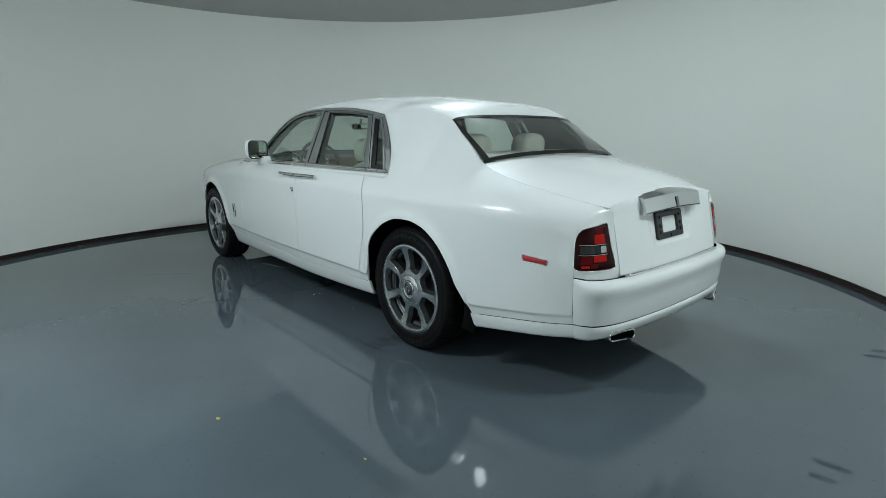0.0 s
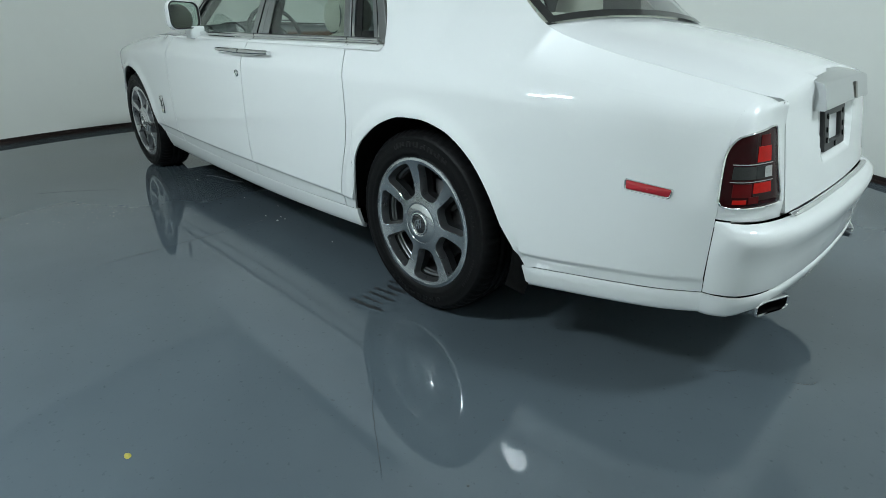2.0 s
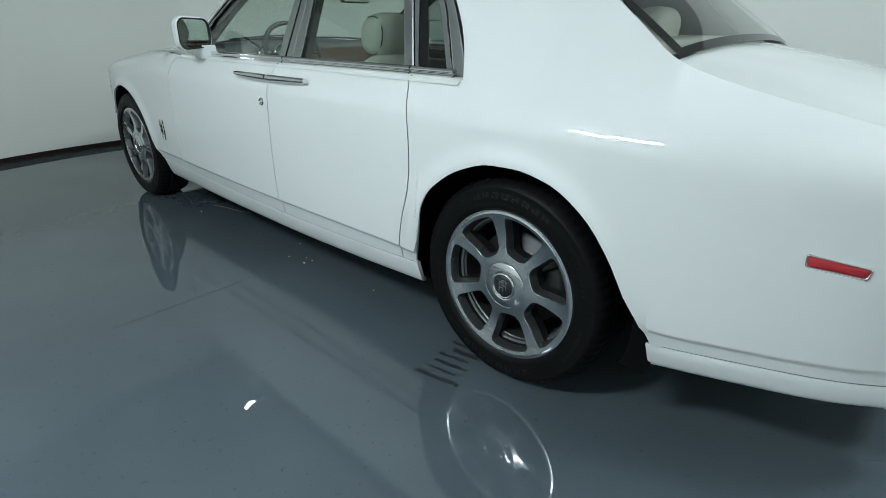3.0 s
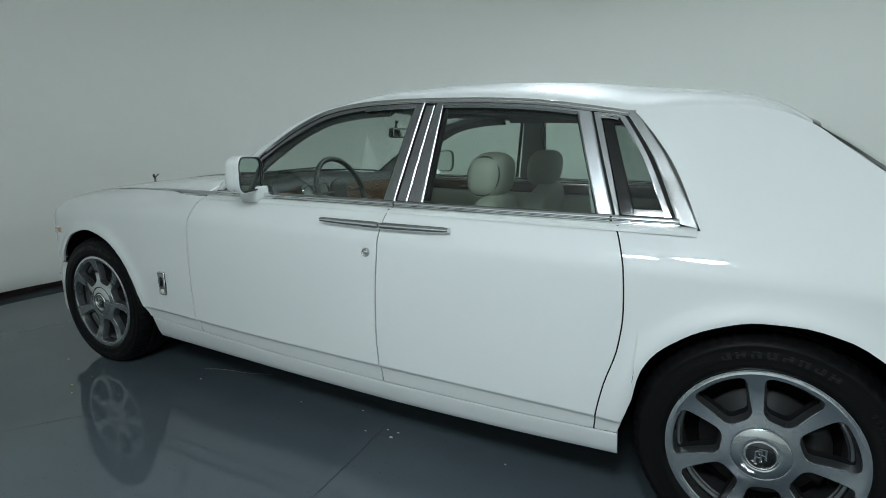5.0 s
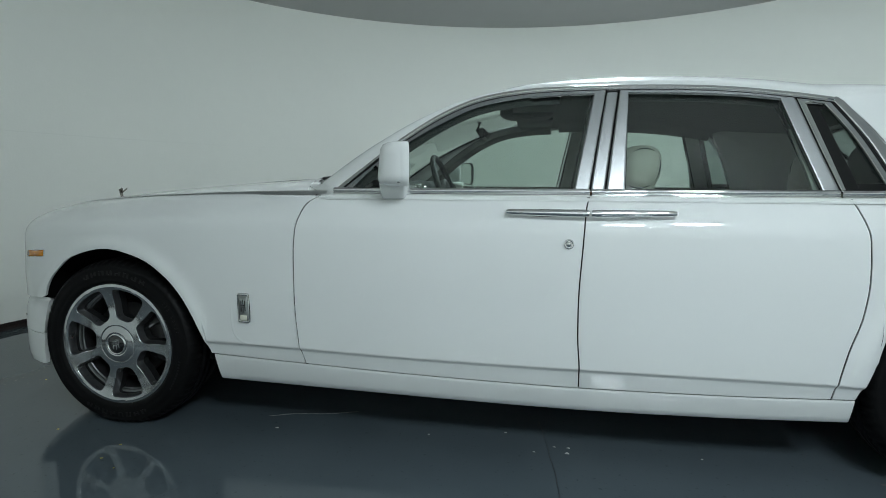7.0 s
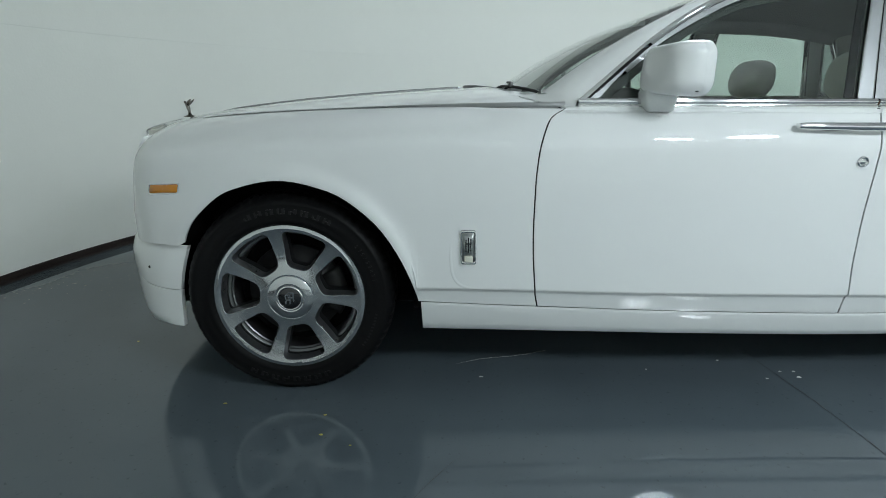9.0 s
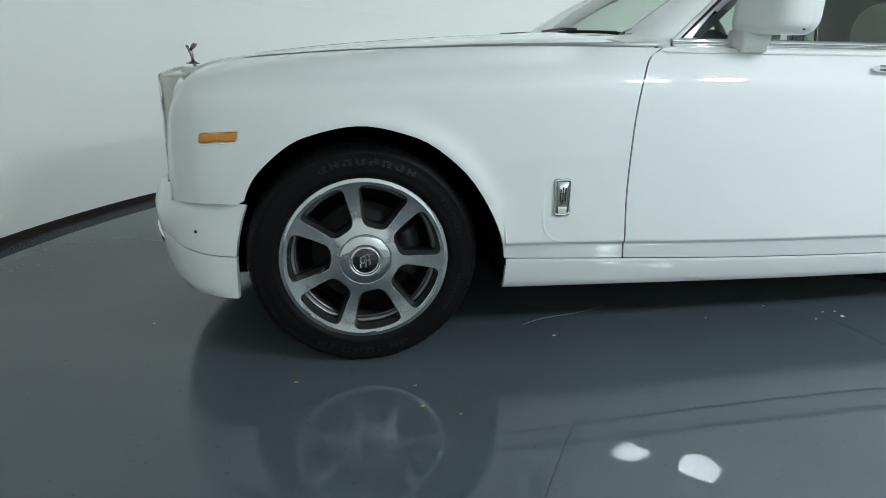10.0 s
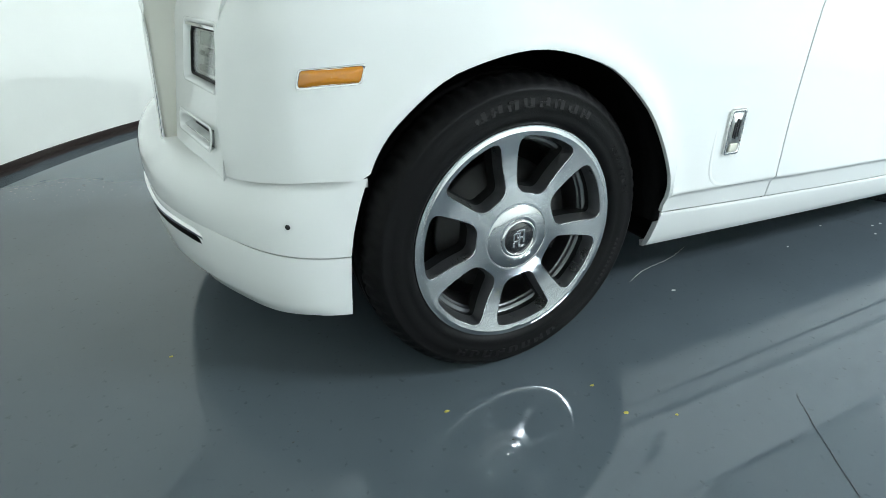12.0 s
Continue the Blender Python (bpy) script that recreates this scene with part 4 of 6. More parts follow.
# ---- tail: boot lid, bumper, lamps ----
def boot_lid():
    bm = bmesh.new()
    rows = []
    ny = 96
    for i in range(21):
        x = -0.405 + (-1.168 + 0.405) * i / 20
        e = E_Y(x) - 0.004
        rows.append([lid_point(x, e * (1 - 2 * k / ny)) for k in range(ny + 1)])
    last = rows[-1]

    def face_x(y, z):
        x = -1.233 + 0.215 * (z - 0.70) - 0.022 * (1 - (y / 0.54) ** 2)

        def step(d):
            d = min(max(d / 0.03 + 0.5, 0), 1)
            return d * d * (3 - 2 * d)
        corner = max(0.0, abs(y) - 0.18) ** 2 / 0.02
        inside = step(0.225 - abs(y) + 0.04 * min(1, max(0, (z - 0.75) / 0.2))) * step(z - 0.772 - corner)
        return x + 0.022 * inside
    nz = 44
    for i in range(1, 7):
        t = i / 6
        row = []
        for k in range(ny + 1):
            y = 0.5335 * (1 - 2 * k / ny)
            a = Vector(last[k])
            b = Vector((face_x(y, 0.955), y, 0.955))
            c = Vector((b.x + 0.004, y, a.z - 0.006))
            s = 1 - t
            row.append(tuple(a * s * s + c * 2 * s * t + b * t * t))
        rows.append(row)
    for i in range(1, nz + 1):
        z = 0.955 + (0.656 - 0.955) * i / nz
        rows.append([(face_x(0.5335 * (1 - 2 * k / ny), z), 0.5335 * (1 - 2 * k / ny), z) for k in range(ny + 1)])
    grid(bm, rows)
    outward(bm)
    lip(bm, 0.018)
    part("boot_lid", bm, PAINT, CAR, "white boot lid with a recess for the plate")
    bm = bmesh.new()
    rows = []
    for x, z, w in ((-1.150, 1.018, 0.29), (-1.152, 1.050, 0.29), (-1.156, 1.054, 0.293), (-1.222, 1.036, 0.308), (-1.229, 1.031, 0.310), (-1.250, 0.960, 0.305), (-1.246, 0.953, 0.303), (-1.195, 0.948, 0.30)):
        rows.append([(x + 0.016 * (k / 12 - 1) ** 2, -w + 2 * w * k / 24, z - 0.014 * (k / 12 - 1) ** 2) for k in range(25)])
    grid(bm, rows)
    for c in (0, 24):
        bm.faces.new([bm.verts.new(r[c]) for r in rows])
    weld(bm, 1e-5)
    bmesh.ops.recalc_face_normals(bm, faces=bm.faces)
    sharpen(bm, 25)
    bar = part("boot_handle", bm, HUB_METAL, CAR, "broad brushed metal grip bar on the boot lid")
    bm = bmesh.new()
    prism(bm, [(-1.2435 - 0.26 * (0.985 - z), y, z) for y, z in [(a, b + 0.985) for a, b in round_rect(0.024, 0.056, 0.005, 3)]], (-0.003, 0, 0))
    part("emblem_plate", bm, NICKEL, bar, "small upright bright emblem plate", smooth=False)


boot_lid()


def plate_frame():
    """Leans with the boot lid's face."""
    def on(y, z, out):
        return (-1.2105 + 0.215 * (z - 0.783) - out, y, z)
    bm = bmesh.new()
    cz = 0.856
    outer = round_rect(0.29, 0.150, 0.010, 4)
    inner = round_rect(0.165, 0.088, 0.010, 4)
    rows = []
    for ring, o in ((outer, 0.0), (outer, 0.014), ([(a * 0.97, b * 0.95) for a, b in outer], 0.018), ([(a * 1.04, b * 1.06) for a, b in inner], 0.018), (inner, 0.014), (inner, 0.0)):
        rows.append([on(a, cz + b, o) for a, b in ring])
    grid(bm, rows, close=True)
    bmesh.ops.recalc_face_normals(bm, faces=bm.faces)
    fr = part("plate_frame", bm, BLACK, CAR, "empty black plastic licence plate frame", smooth=False)
    for y, z in ((-0.108, 0.045), (0.108, 0.045), (-0.112, -0.035), (0.112, -0.035), (-0.112, 0.0), (0.112, 0.0), (0.0, -0.06)):
        bm = bmesh.new()
        prism(bm, [on(y + a, cz + z + b, 0.017) for a, b in round_rect(0.014, 0.018, 0.003, 2)], (-0.006, 0, 0))
        part("clip", bm, GLOSS_BLACK, fr, smooth=False)
    bm = bmesh.new()
    rounded_box(bm, -1.198, -1.18, -0.045, 0.045, 0.934, 0.948, 0.003, 2)
    part("plate_lamp", bm, BLACK, CAR, smooth=False)


plate_frame()

REAR = [(-1.1235, 0.7625), (-1.165, 0.755), (-1.225, 0.715), (-1.275, 0.61), (-1.302, 0.45), (-1.318, 0.22), (-1.322, 0.0)]


def round_end(base, profile, n, grow=4, flanks=(), start=None):
    """A bumper shell: the plan line base (from the left flank to the middle) with a section of (offset, z, z at the flank)."""
    half = resample(base, n)
    rows = []
    for j, (off, z, zf) in enumerate(profile):
        row = []
        flank = flanks[j] if flanks else 0.0
        for i, p in enumerate(half):
            a, b = half[max(i - 1, 0)], half[min(i + 1, n)]
            t = (b - a).normalized()
            nrm = Vector((t.y, -t.x))
            if nrm.dot(p - Vector((1.5, 0))) < 0:
                nrm = -nrm
            k = min(1, i / grow)
            k = k * k * (3 - 2 * k)
            q = p + nrm * (off * k + flank * (1 - k))
            zz = zf * (1 - k) + z * k
            if start:
                q.x += (start(zz) - base[0][0]) * (1 - min(1, i / 24))
            row.append((q.x, max(q.y, 0.0) if i < n else 0.0, zz))
        row = row + [(a, -b, c) for a, b, c in row[-2::-1]]
        rows.append(row)
    return rows


def rear_bumper():
    bm = bmesh.new()
    prof = [(-0.085, 0.638, 0.657), (-0.045, 0.644, 0.656), (-0.016, 0.641, 0.651), (0.003, 0.628, 0.632), (0.010, 0.608, 0.605), (0.010, 0.588, 0.582), (0.003, 0.562, 0.556), (-0.004, 0.537, 0.533), (-0.008, 0.50, 0.495), (-0.012, 0.45, 0.45), (-0.018, 0.418, 0.418)]
    grid(bm, round_end(REAR, prof, 40, 4, (0, 0, 0, 0, 0, 0, 0, -0.001, -0.004, -0.009, -0.014)))
    outward(bm)
    lip(bm, 0.02)
    part("rear_bumper", bm, PAINT, CAR, "white wrap-round rear bumper")
    for y, z in ((0.52, 0.475), (0.19, 0.485), (-0.19, 0.485), (-0.52, 0.475)):
        bm = bmesh.new()
        xx = -1.2805 if abs(y) > 0.4 else -1.3085
        lathe(bm, [(0.0, -0.0012), (0.010, -0.0012), (0.011, 0.001), (0.011, 0.004)], 16, "x")
        for v in bm.verts:
            v.co += Vector((xx, y, z))
        part("parking_sensor", bm, PAINT, CAR, "flush white parking sensor")
    bm = bmesh.new()
    prof = [(-0.022, 0.412, 0.411), (-0.016, 0.408, 0.406), (-0.017, 0.390, 0.375), (-0.024, 0.362, 0.348), (-0.044, 0.344, 0.336), (-0.085, 0.340, 0.334)]
    grid(bm, round_end([(-1.121, 0.762)] + REAR[1:], prof, 40, 16, (-0.014, -0.015, -0.021, -0.027, -0.032, -0.055)))
    rows = []
    for b, out in ((0, -0.020), (0.06, -0.004), (0.2, 0.0), (0.6, 0.0), (0.93, 0.0), (1, -0.003)):
        row = []
        for i in range(24):
            x = -0.528 + (-1.12 + 0.528) * i / 23
            z0 = 0.268 + (0.334 - 0.268) * min(1, (i / 23)) ** 0.8
            z = z0 * (1 - b) + (SKIRT_TOP(x) - 0.002) * b
            p = side(x, z, out - 0.002)
            row.append((x - 0.012 * (1 - b) * (1 - i / 23), p[1], z))
        rows.append(row)
    b2 = bmesh.new()
    grid(b2, rows)
    outward(b2)
    lip(b2, 0.03)
    both("rear_skirt", b2, PAINT, CAR, "white lower skirt behind the rear wheel")
    outward(bm)
    lip(bm, 0.006)
    part("rear_valance", bm, PAINT, CAR, "white valance under the rear bumper")
    bm = bmesh.new()
    pts = [p for p in resample([(-1.258, 0.508), (-1.271, 0.35), (-1.277, 0.0)], 12)]
    path = [(p.x, p.y, 0.650) for p in pts] + [(p.x, -p.y, 0.650) for p in pts[-2::-1]]
    tube(bm, path, 0.011, 10, squash=0.8)
    part("bumper_strip", bm, CHROME, CAR, "bright strip along the bumper's top")


rear_bumper()


def exhaust(sgn):
    """Flat tip cut on the slant under the valance, dark inside."""
    ring = round_rect(0.152, 0.052, 0.018, 5)

    def rows_of(steps):
        return [[(-1.289 + dx + 0.33 * (a + 0.03), sgn * (0.535 + a * k), 0.346 + b * kz) for a, b in ring] for dx, k, kz in steps]
    bm = bmesh.new()
    grid(bm, rows_of(((0.006, 1.0, 1.0), (0.002, 1.0, 1.0), (0.0, 0.985, 0.95), (0.0, 0.95, 0.84), (0.006, 0.93, 0.78))), close=True)
    bmesh.ops.recalc_face_normals(bm, faces=bm.faces)
    sharpen(bm, 35)
    tip_ob = part("exhaust_tip", bm, CHROME, CAR, "flat bright exhaust tip")
    # chrome sleeve; the darkness of its reflections is in the colour
    bm = bmesh.new()
    grid(bm, rows_of(((0.16, 1.0, 1.0), (0.006, 1.0, 1.0))), close=True)
    bmesh.ops.recalc_face_normals(bm, faces=bm.faces)
    part("sleeve", bm, SLEEVE, tip_ob, "chrome exhaust sleeve in a darkened grey colour")
    # near-black bore and end plate put the tip's inner shade into colour
    bm = bmesh.new()
    grid(bm, rows_of(((0.006, 0.93, 0.78), (0.05, 0.92, 0.76))), close=True)
    bm.faces.new([bm.verts.new(p) for p in rows_of(((0.05, 0.92, 0.76),))[0]])
    bmesh.ops.recalc_face_normals(bm, faces=bm.faces)
    part("bore_shade", bm, VOID, tip_ob, smooth=False)


exhaust(1)
exhaust(-1)


def tail_lamp():
    """Set over the rounded tail corner."""
    line = resample([(-1.095, 0.773), (-1.12, 0.758), (-1.165, 0.720), (-1.193, 0.663), (-1.213, 0.60), (-1.226, 0.555)], 60)
    s = [0.0]
    for a, b in zip(line, line[1:]):
        s.append(s[-1] + (b - a).length)

    def at(d, z, out):
        d = min(max(d, 0), s[-1] - 1e-6)
        j = max(k for k in range(60) if s[k] <= d)
        p = line[j].lerp(line[j + 1], (d - s[j]) / (s[j + 1] - s[j]))
        t = (line[j + 1] - line[j]).normalized()
        n = Vector((t.y, -t.x))
        if n.dot(Vector((-1, 0.6))) < 0:
            n = -n
        return Vector((p.x + n.x * out, p.y + n.y * out, z)) + lean_in(p.x, p.y, z)
    L = s[-1] * 0.93
    d0 = 0.028
    ring = []
    # outline: slanted, rounded upper front corner, upright rear edge
    key = [(d0 - 0.002, 0.715), (d0 - 0.004, 0.78), (d0 - 0.004, 0.835), (d0 + 0.004, 0.868), (d0 + 0.026, 0.893), (d0 + 0.07, 0.906), (d0 + 0.13, 0.913), (L - 0.025, 0.920), (L - 0.008, 0.908), (L, 0.80), (L + 0.012, 0.715), (L + 0.004, 0.70), (L - 0.06, 0.694), (d0 + 0.06, 0.696), (d0 + 0.012, 0.70)]
    key2 = key + key[:1]
    ring = [tuple(p) for p in resample(key2, 56)[:-1]]
    cx = sum(p[0] for p in ring) / len(ring)
    cz = sum(p[1] for p in ring) / len(ring)

    def scaled(k):
        return [(cx + (a - cx) * (1 - (1 - k) * 1.0), cz + (b - cz) * (1 - (1 - k) * 0.9)) for a, b in ring]
    bm = bmesh.new()
    rows = [[at(a, b, o) for a, b in scaled(k)] for k, o in ((1.025, -0.004), (1.025, 0.003), (1.012, 0.007), (0.995, 0.007), (0.985, 0.003), (0.98, 0.0))]
    grid(bm, rows, close=True)
    outward(bm, Vector((-0.6, 0.0, 0.8)))
    outer = both("tail_lamp", bm, CHROME, CAR, "tall tail lamp with red and clear lenses in a bright bezel")
    bm = bmesh.new()
    steps = [(0.985, 0.002), (0.96, 0.004), (0.7, 0.005), (0.45, 0.005), (0.2, 0.005), (0.02, 0.005)]
    grid(bm, [[at(a, b, o) for a, b in scaled(k)] for k, o in steps], close=True)
    outward(bm, Vector((-0.6, 0.0, 0.8)))
    other = mirrored(bm)
    part("smoked_lens", bm, DARK_RED, outer[0], "dark red smoked lens")
    part("smoked_lens", other, DARK_RED, outer[1], "dark red smoked lens")

    def cell(a0, a1, z0, z1, name, mat, out, label):
        b = bmesh.new()
        rows = [[at(a0 + (a1 - a0) * i / 8, z0 + (z1 - z0) * k / 3, out) for i in range(9)] for k in range(4)]
        grid(b, rows)
        outward(b, Vector((-0.6, 0.0, 0.8)))
        lip(b, 0.003)
        o2 = mirrored(b)
        part(name, b, mat, outer[0], label)
        part(name, o2, mat, outer[1], label)
    m = d0 + (L - d0) * 0.47
    cell(m + 0.01, L - 0.050, 0.872, 0.902, "red_lens", DIM_RED, 0.0062, "dim red lens")
    cell(m, L - 0.042, 0.826, 0.870, "red_lens", RED_LENS, 0.0065, "bright red lens")
    cell(d0 + 0.018, L - 0.030, 0.8195, 0.8222, "lens_rib", STEEL, 0.0068, "bright rib")
    # one clear strip in three tones; steel end stands for its bright reflection
    cell(d0 + 0.022, m, 0.779, 0.815, "clear_lens", GLOSS_BLACK, 0.0065, "dark clear lens")
    cell(m + 0.002, L - 0.078, 0.779, 0.815, "clear_lens", NEAR_BLACK, 0.0065, "clear reversing lens, its dark and bright look put into colour")
    cell(L - 0.076, L - 0.036, 0.781, 0.813, "clear_lens", STEEL, 0.0072, "clear reversing lens, its dark and bright look put into colour")
    cell(d0 + 0.018, L - 0.030, 0.7705, 0.7728, "lens_rib", STEEL, 0.0068, "bright rib")
    cell(m - 0.005, L - 0.040, 0.737, 0.767, "red_lens", RED_LENS, 0.0065, "bright red lens")
    cell(d0 + 0.03, m - 0.012, 0.728, 0.766, "red_lens", DIM_RED, 0.0060, "dim red lens")
    cell(d0 + 0.035, d0 + 0.075, 0.709, 0.721, "red_lens", RED_LENS, 0.0065, "bright red lens")
    cell(m - 0.02, m + 0.02, 0.708, 0.728, "red_lens", DIM_RED, 0.0062, "dim red lens")


tail_lamp()


def marker(points, mat, name, label, out):
    """A slim lamp on the flank: a coloured lens in a bright surround. points: (x, z) corners."""
    def ring(k):
        cx, cz = sum(p[0] for p in points) / 4, sum(p[1] for p in points) / 4
        o = []
        for i, p in enumerate(points):
            q, pr = points[(i + 1) % 4], points[i - 1]
            near, far = math.hypot(pr[0] - p[0], pr[1] - p[1]), math.hypot(q[0] - p[0], q[1] - p[1])
            for f in (0.011 / near, 0.0035 / near):
                o.append((p[0] + (pr[0] - p[0]) * f, p[1] + (pr[1] - p[1]) * f))
            for f in (0.0035 / far, 0.011 / far):
                o.append((p[0] + (q[0] - p[0]) * f, p[1] + (q[1] - p[1]) * f))
        return [(cx + (a - cx) * k[0], cz + (b - cz) * k[1]) for a, b in o]
    bm = bmesh.new()
    grid(bm, [[side(a, b, o) for a, b in ring(k)] for k, o in (((1.04, 1.16), -0.003), ((1.04, 1.16), 0.003), ((1.01, 1.04), 0.005), ((0.97, 0.90), 0.002))], close=True)
    outward(bm)
    pair = both(name, bm, CHROME, CAR, label)
    bm = bmesh.new()
    grid(bm, [[side(a, b, o) for a, b in ring(k)] for k, o in (((0.975, 0.9), 0.001), ((0.93, 0.75), 0.0045), ((0.5, 0.3), 0.0055), ((0.02, 0.02), 0.0055))], close=True)
    outward(bm)
    other = mirrored(bm)
    part("lens", bm, mat, pair[0])
    part("lens", other, mat, pair[1])


marker([(4.078, 0.788), (3.957, 0.797), (3.948, 0.83), (4.070, 0.822)], AMBER, "side_marker", "amber side marker lamp in a bright surround", 0.004)
marker([(-0.876, 0.723), (-1.000, 0.712), (-1.005, 0.738), (-0.874, 0.753)], RED_REFLECTOR, "rear_reflector", "red rear side reflector in a bright surround", 0.004)


# ---- nose: front panel, lamps, grille, bumper ----
FRONT = [(3.988, 0.9), (4.08, 0.878), (4.16, 0.832), (4.23, 0.75), (4.305, 0.62), (4.372, 0.42), (4.405, 0.2), (4.415, 0.0)]


BUMPER_START = curve([0.26, 0.42, 0.52, 0.60], [4.006, 3.998, 3.976, 3.948])


def front_bumper():
    bm = bmesh.new()
    prof = [(-0.20, 0.594, 0.594), (-0.12, 0.596, 0.594), (-0.05, 0.595, 0.593), (-0.022, 0.588, 0.590), (-0.002, 0.566, 0.572), (0.012, 0.52, 0.53), (0.013, 0.48, 0.47), (0.008, 0.452, 0.415)]
    grid(bm, round_end(FRONT, prof, 60, 24, 0.0, BUMPER_START))
    outward(bm, Vector((1.5, 0.0, 0.45)))
    lip(bm, 0.02)
    part("front_bumper", bm, PAINT, CAR, "white wrap-round front bumper")
    bm = bmesh.new()
    prof = [(0.004, 0.448, 0.411), (0.006, 0.44, 0.405), (0.006, 0.41, 0.38), (0.004, 0.36, 0.34), (-0.004, 0.31, 0.295), (-0.022, 0.275, 0.268), (-0.10, 0.266, 0.262)]
    grid(bm, round_end(FRONT, prof, 60, 24, 0.0, BUMPER_START))
    outward(bm)
    lip(bm, 0.02)
    part("front_apron", bm, PAINT, CAR, "white lower front apron")
    # low air intake with a bright surround
    base = [(4.268, 0.685), (4.312, 0.602), (4.374, 0.42), (4.406, 0.2), (4.416, 0.0)]
    for prof, mat, name, label in (([(0.004, 0.414, 0.394), (0.0085, 0.411, 0.393), (0.009, 0.398, 0.388), (0.002, 0.395, 0.387)], VOID, "air_intake", "dark low air intake"),
                                   ([(0.006, 0.432, 0.402), (0.013, 0.430, 0.401), (0.013, 0.419, 0.396), (0.004, 0.414, 0.394)], CHROME, "intake_strip", "bright strip over the air intake")):
        bm = bmesh.new()
        grid(bm, round_end(base, prof, 30, 3))
        outward(bm)
        part(name, bm, mat, CAR, label)
    for y, x, z in ((0.872, 4.127, 0.497),):
        bm = bmesh.new()
        lathe(bm, [(0.0, 0.001), (0.004, 0.001), (0.005, 0.0), (0.006, -0.002)], 16, "y")
        for v in bm.verts:
            v.co = Matrix.Rotation(radians(-32), 3, "Z") @ v.co + Vector((x, y - 0.004, z))
        both("parking_sensor", bm, BLACK, CAR, "small dark parking sensor")


front_bumper()


def nose_x(y, z):
    return 4.203 + 0.18 * (0.735 - y) + 0.17 * (0.82 - z) * (0.75 + 0.25 * min(1, (0.735 - y) / 0.2)) - (0.03 * ((z - 0.9) / 0.085) ** 2 if z > 0.9 else 0)


def nose():
    """Front panel with openings for the headlamp and the slot below it."""
    bm = bmesh.new()
    ys = (0.728, 0.724, 0.684, 0.63, 0.58, 0.53, 0.49, 0.456, 0.43, 0.41, 0.385, 0.36)
    zs = (0.572, 0.60, 0.638, 0.658, 0.678, 0.70, 0.73, 0.765, 0.80, 0.84, 0.87, 0.895, 0.91, 0.925, 0.94, 0.955, 0.97, 0.985)
    grid(bm, [[(nose_x(y, z) - 0.006 * ((y - 0.36) / 0.368) ** 6, y, z) for y in ys] for z in zs])
    bm.normal_update()
    hole = [f for f in bm.faces if (0.456 < f.calc_center_median().y < 0.724 and 0.765 < f.calc_center_median().z < 0.895) or (0.41 < f.calc_center_median().y < 0.684 and 0.638 < f.calc_center_median().z < 0.678)]
    bmesh.ops.delete(bm, geom=hole, context="FACES")
    outward(bm)
    lip(bm, 0.02)
    both("nose_panel", bm, PAINT, CAR, "white front panel round the headlamps")
    nrm = Vector((1.0, 0.18, 0.17)).normalized()

    def quad_ring(y0, y1, z0, z1, out, r=0.018):
        cy, cz = (y0 + y1) / 2, (z0 + z1) / 2
        return [Vector((4.203 + 0.18 * (0.735 - cy - a) + 0.17 * (0.82 - cz - b), cy + a, cz + b)) + nrm * out for a, b in round_rect(y1 - y0, z1 - z0, r, 4)]

    def lamp_ring(grow, out):
        return quad_ring(0.456 - grow, 0.722 + min(grow, 0.004), 0.765 - grow, 0.895 + grow, out, 0.018)

    def slot_ring(grow, out):
        return quad_ring(0.41 - grow, 0.684 + grow, 0.638 - grow, 0.678 + grow, out, 0.014)

    def twin(bm, name, mat, pair, label="", smooth=False):
        other = mirrored(bm)
        part(name, bm, mat, pair[0], label, smooth)
        part(name, other, mat, pair[1], label, smooth)
    bm = bmesh.new()
    grid(bm, [lamp_ring(0.007, 0.0), lamp_ring(0.006, 0.002), lamp_ring(0.001, 0.001), lamp_ring(-0.004, -0.005), lamp_ring(-0.009, -0.018), lamp_ring(-0.010, -0.045)], close=True)
    bmesh.ops.recalc_face_normals(bm, faces=bm.faces)
    lamp = both("headlamp", bm, PAINT, CAR, "rectangular clear headlamp set back in a white pocket")
    bm = bmesh.new()
    prism(bm, lamp_ring(-0.010, -0.045), nrm * 0.003)
    twin(bm, "reflector", HOUSING, lamp, "pale reflector")
    for y0, y1, z0, z1, mat in ((0.475, 0.60, 0.785, 0.80, RIM_METAL), (0.475, 0.70, 0.822, 0.832, STEEL), (0.61, 0.70, 0.78, 0.872, CLEAR_LENS), (0.48, 0.59, 0.845, 0.875, CLEAR_LENS), (0.52, 0.56, 0.79, 0.84, RIM_METAL)):
        bm = bmesh.new()
        prism(bm, quad_ring(y0, y1, z0, z1, -0.042, 0.004), nrm * 0.012)
        twin(bm, "light_unit", mat, lamp)
    bm = bmesh.new()
    grid(bm, [lamp_ring(-0.009, -0.021), lamp_ring(-0.010, -0.012), lamp_ring(-0.015, -0.012), lamp_ring(-0.016, -0.021)], close=True)
    bmesh.ops.recalc_face_normals(bm, faces=bm.faces)
    twin(bm, "lamp_seal", SEAL, lamp, "black seal")
    bm = bmesh.new()
    prism(bm, lamp_ring(-0.013, -0.018), nrm * 0.003)
    twin(bm, "lamp_cover", LAMP_GLASS, lamp, "clear lamp cover")
    bm = bmesh.new()
    prism(bm, quad_ring(0.468, 0.715, 0.8845, 0.8905, -0.010, 0.0025), nrm * 0.010)
    twin(bm, "lamp_strip", CHROME, lamp, "thin bright strip")
    bm = bmesh.new()
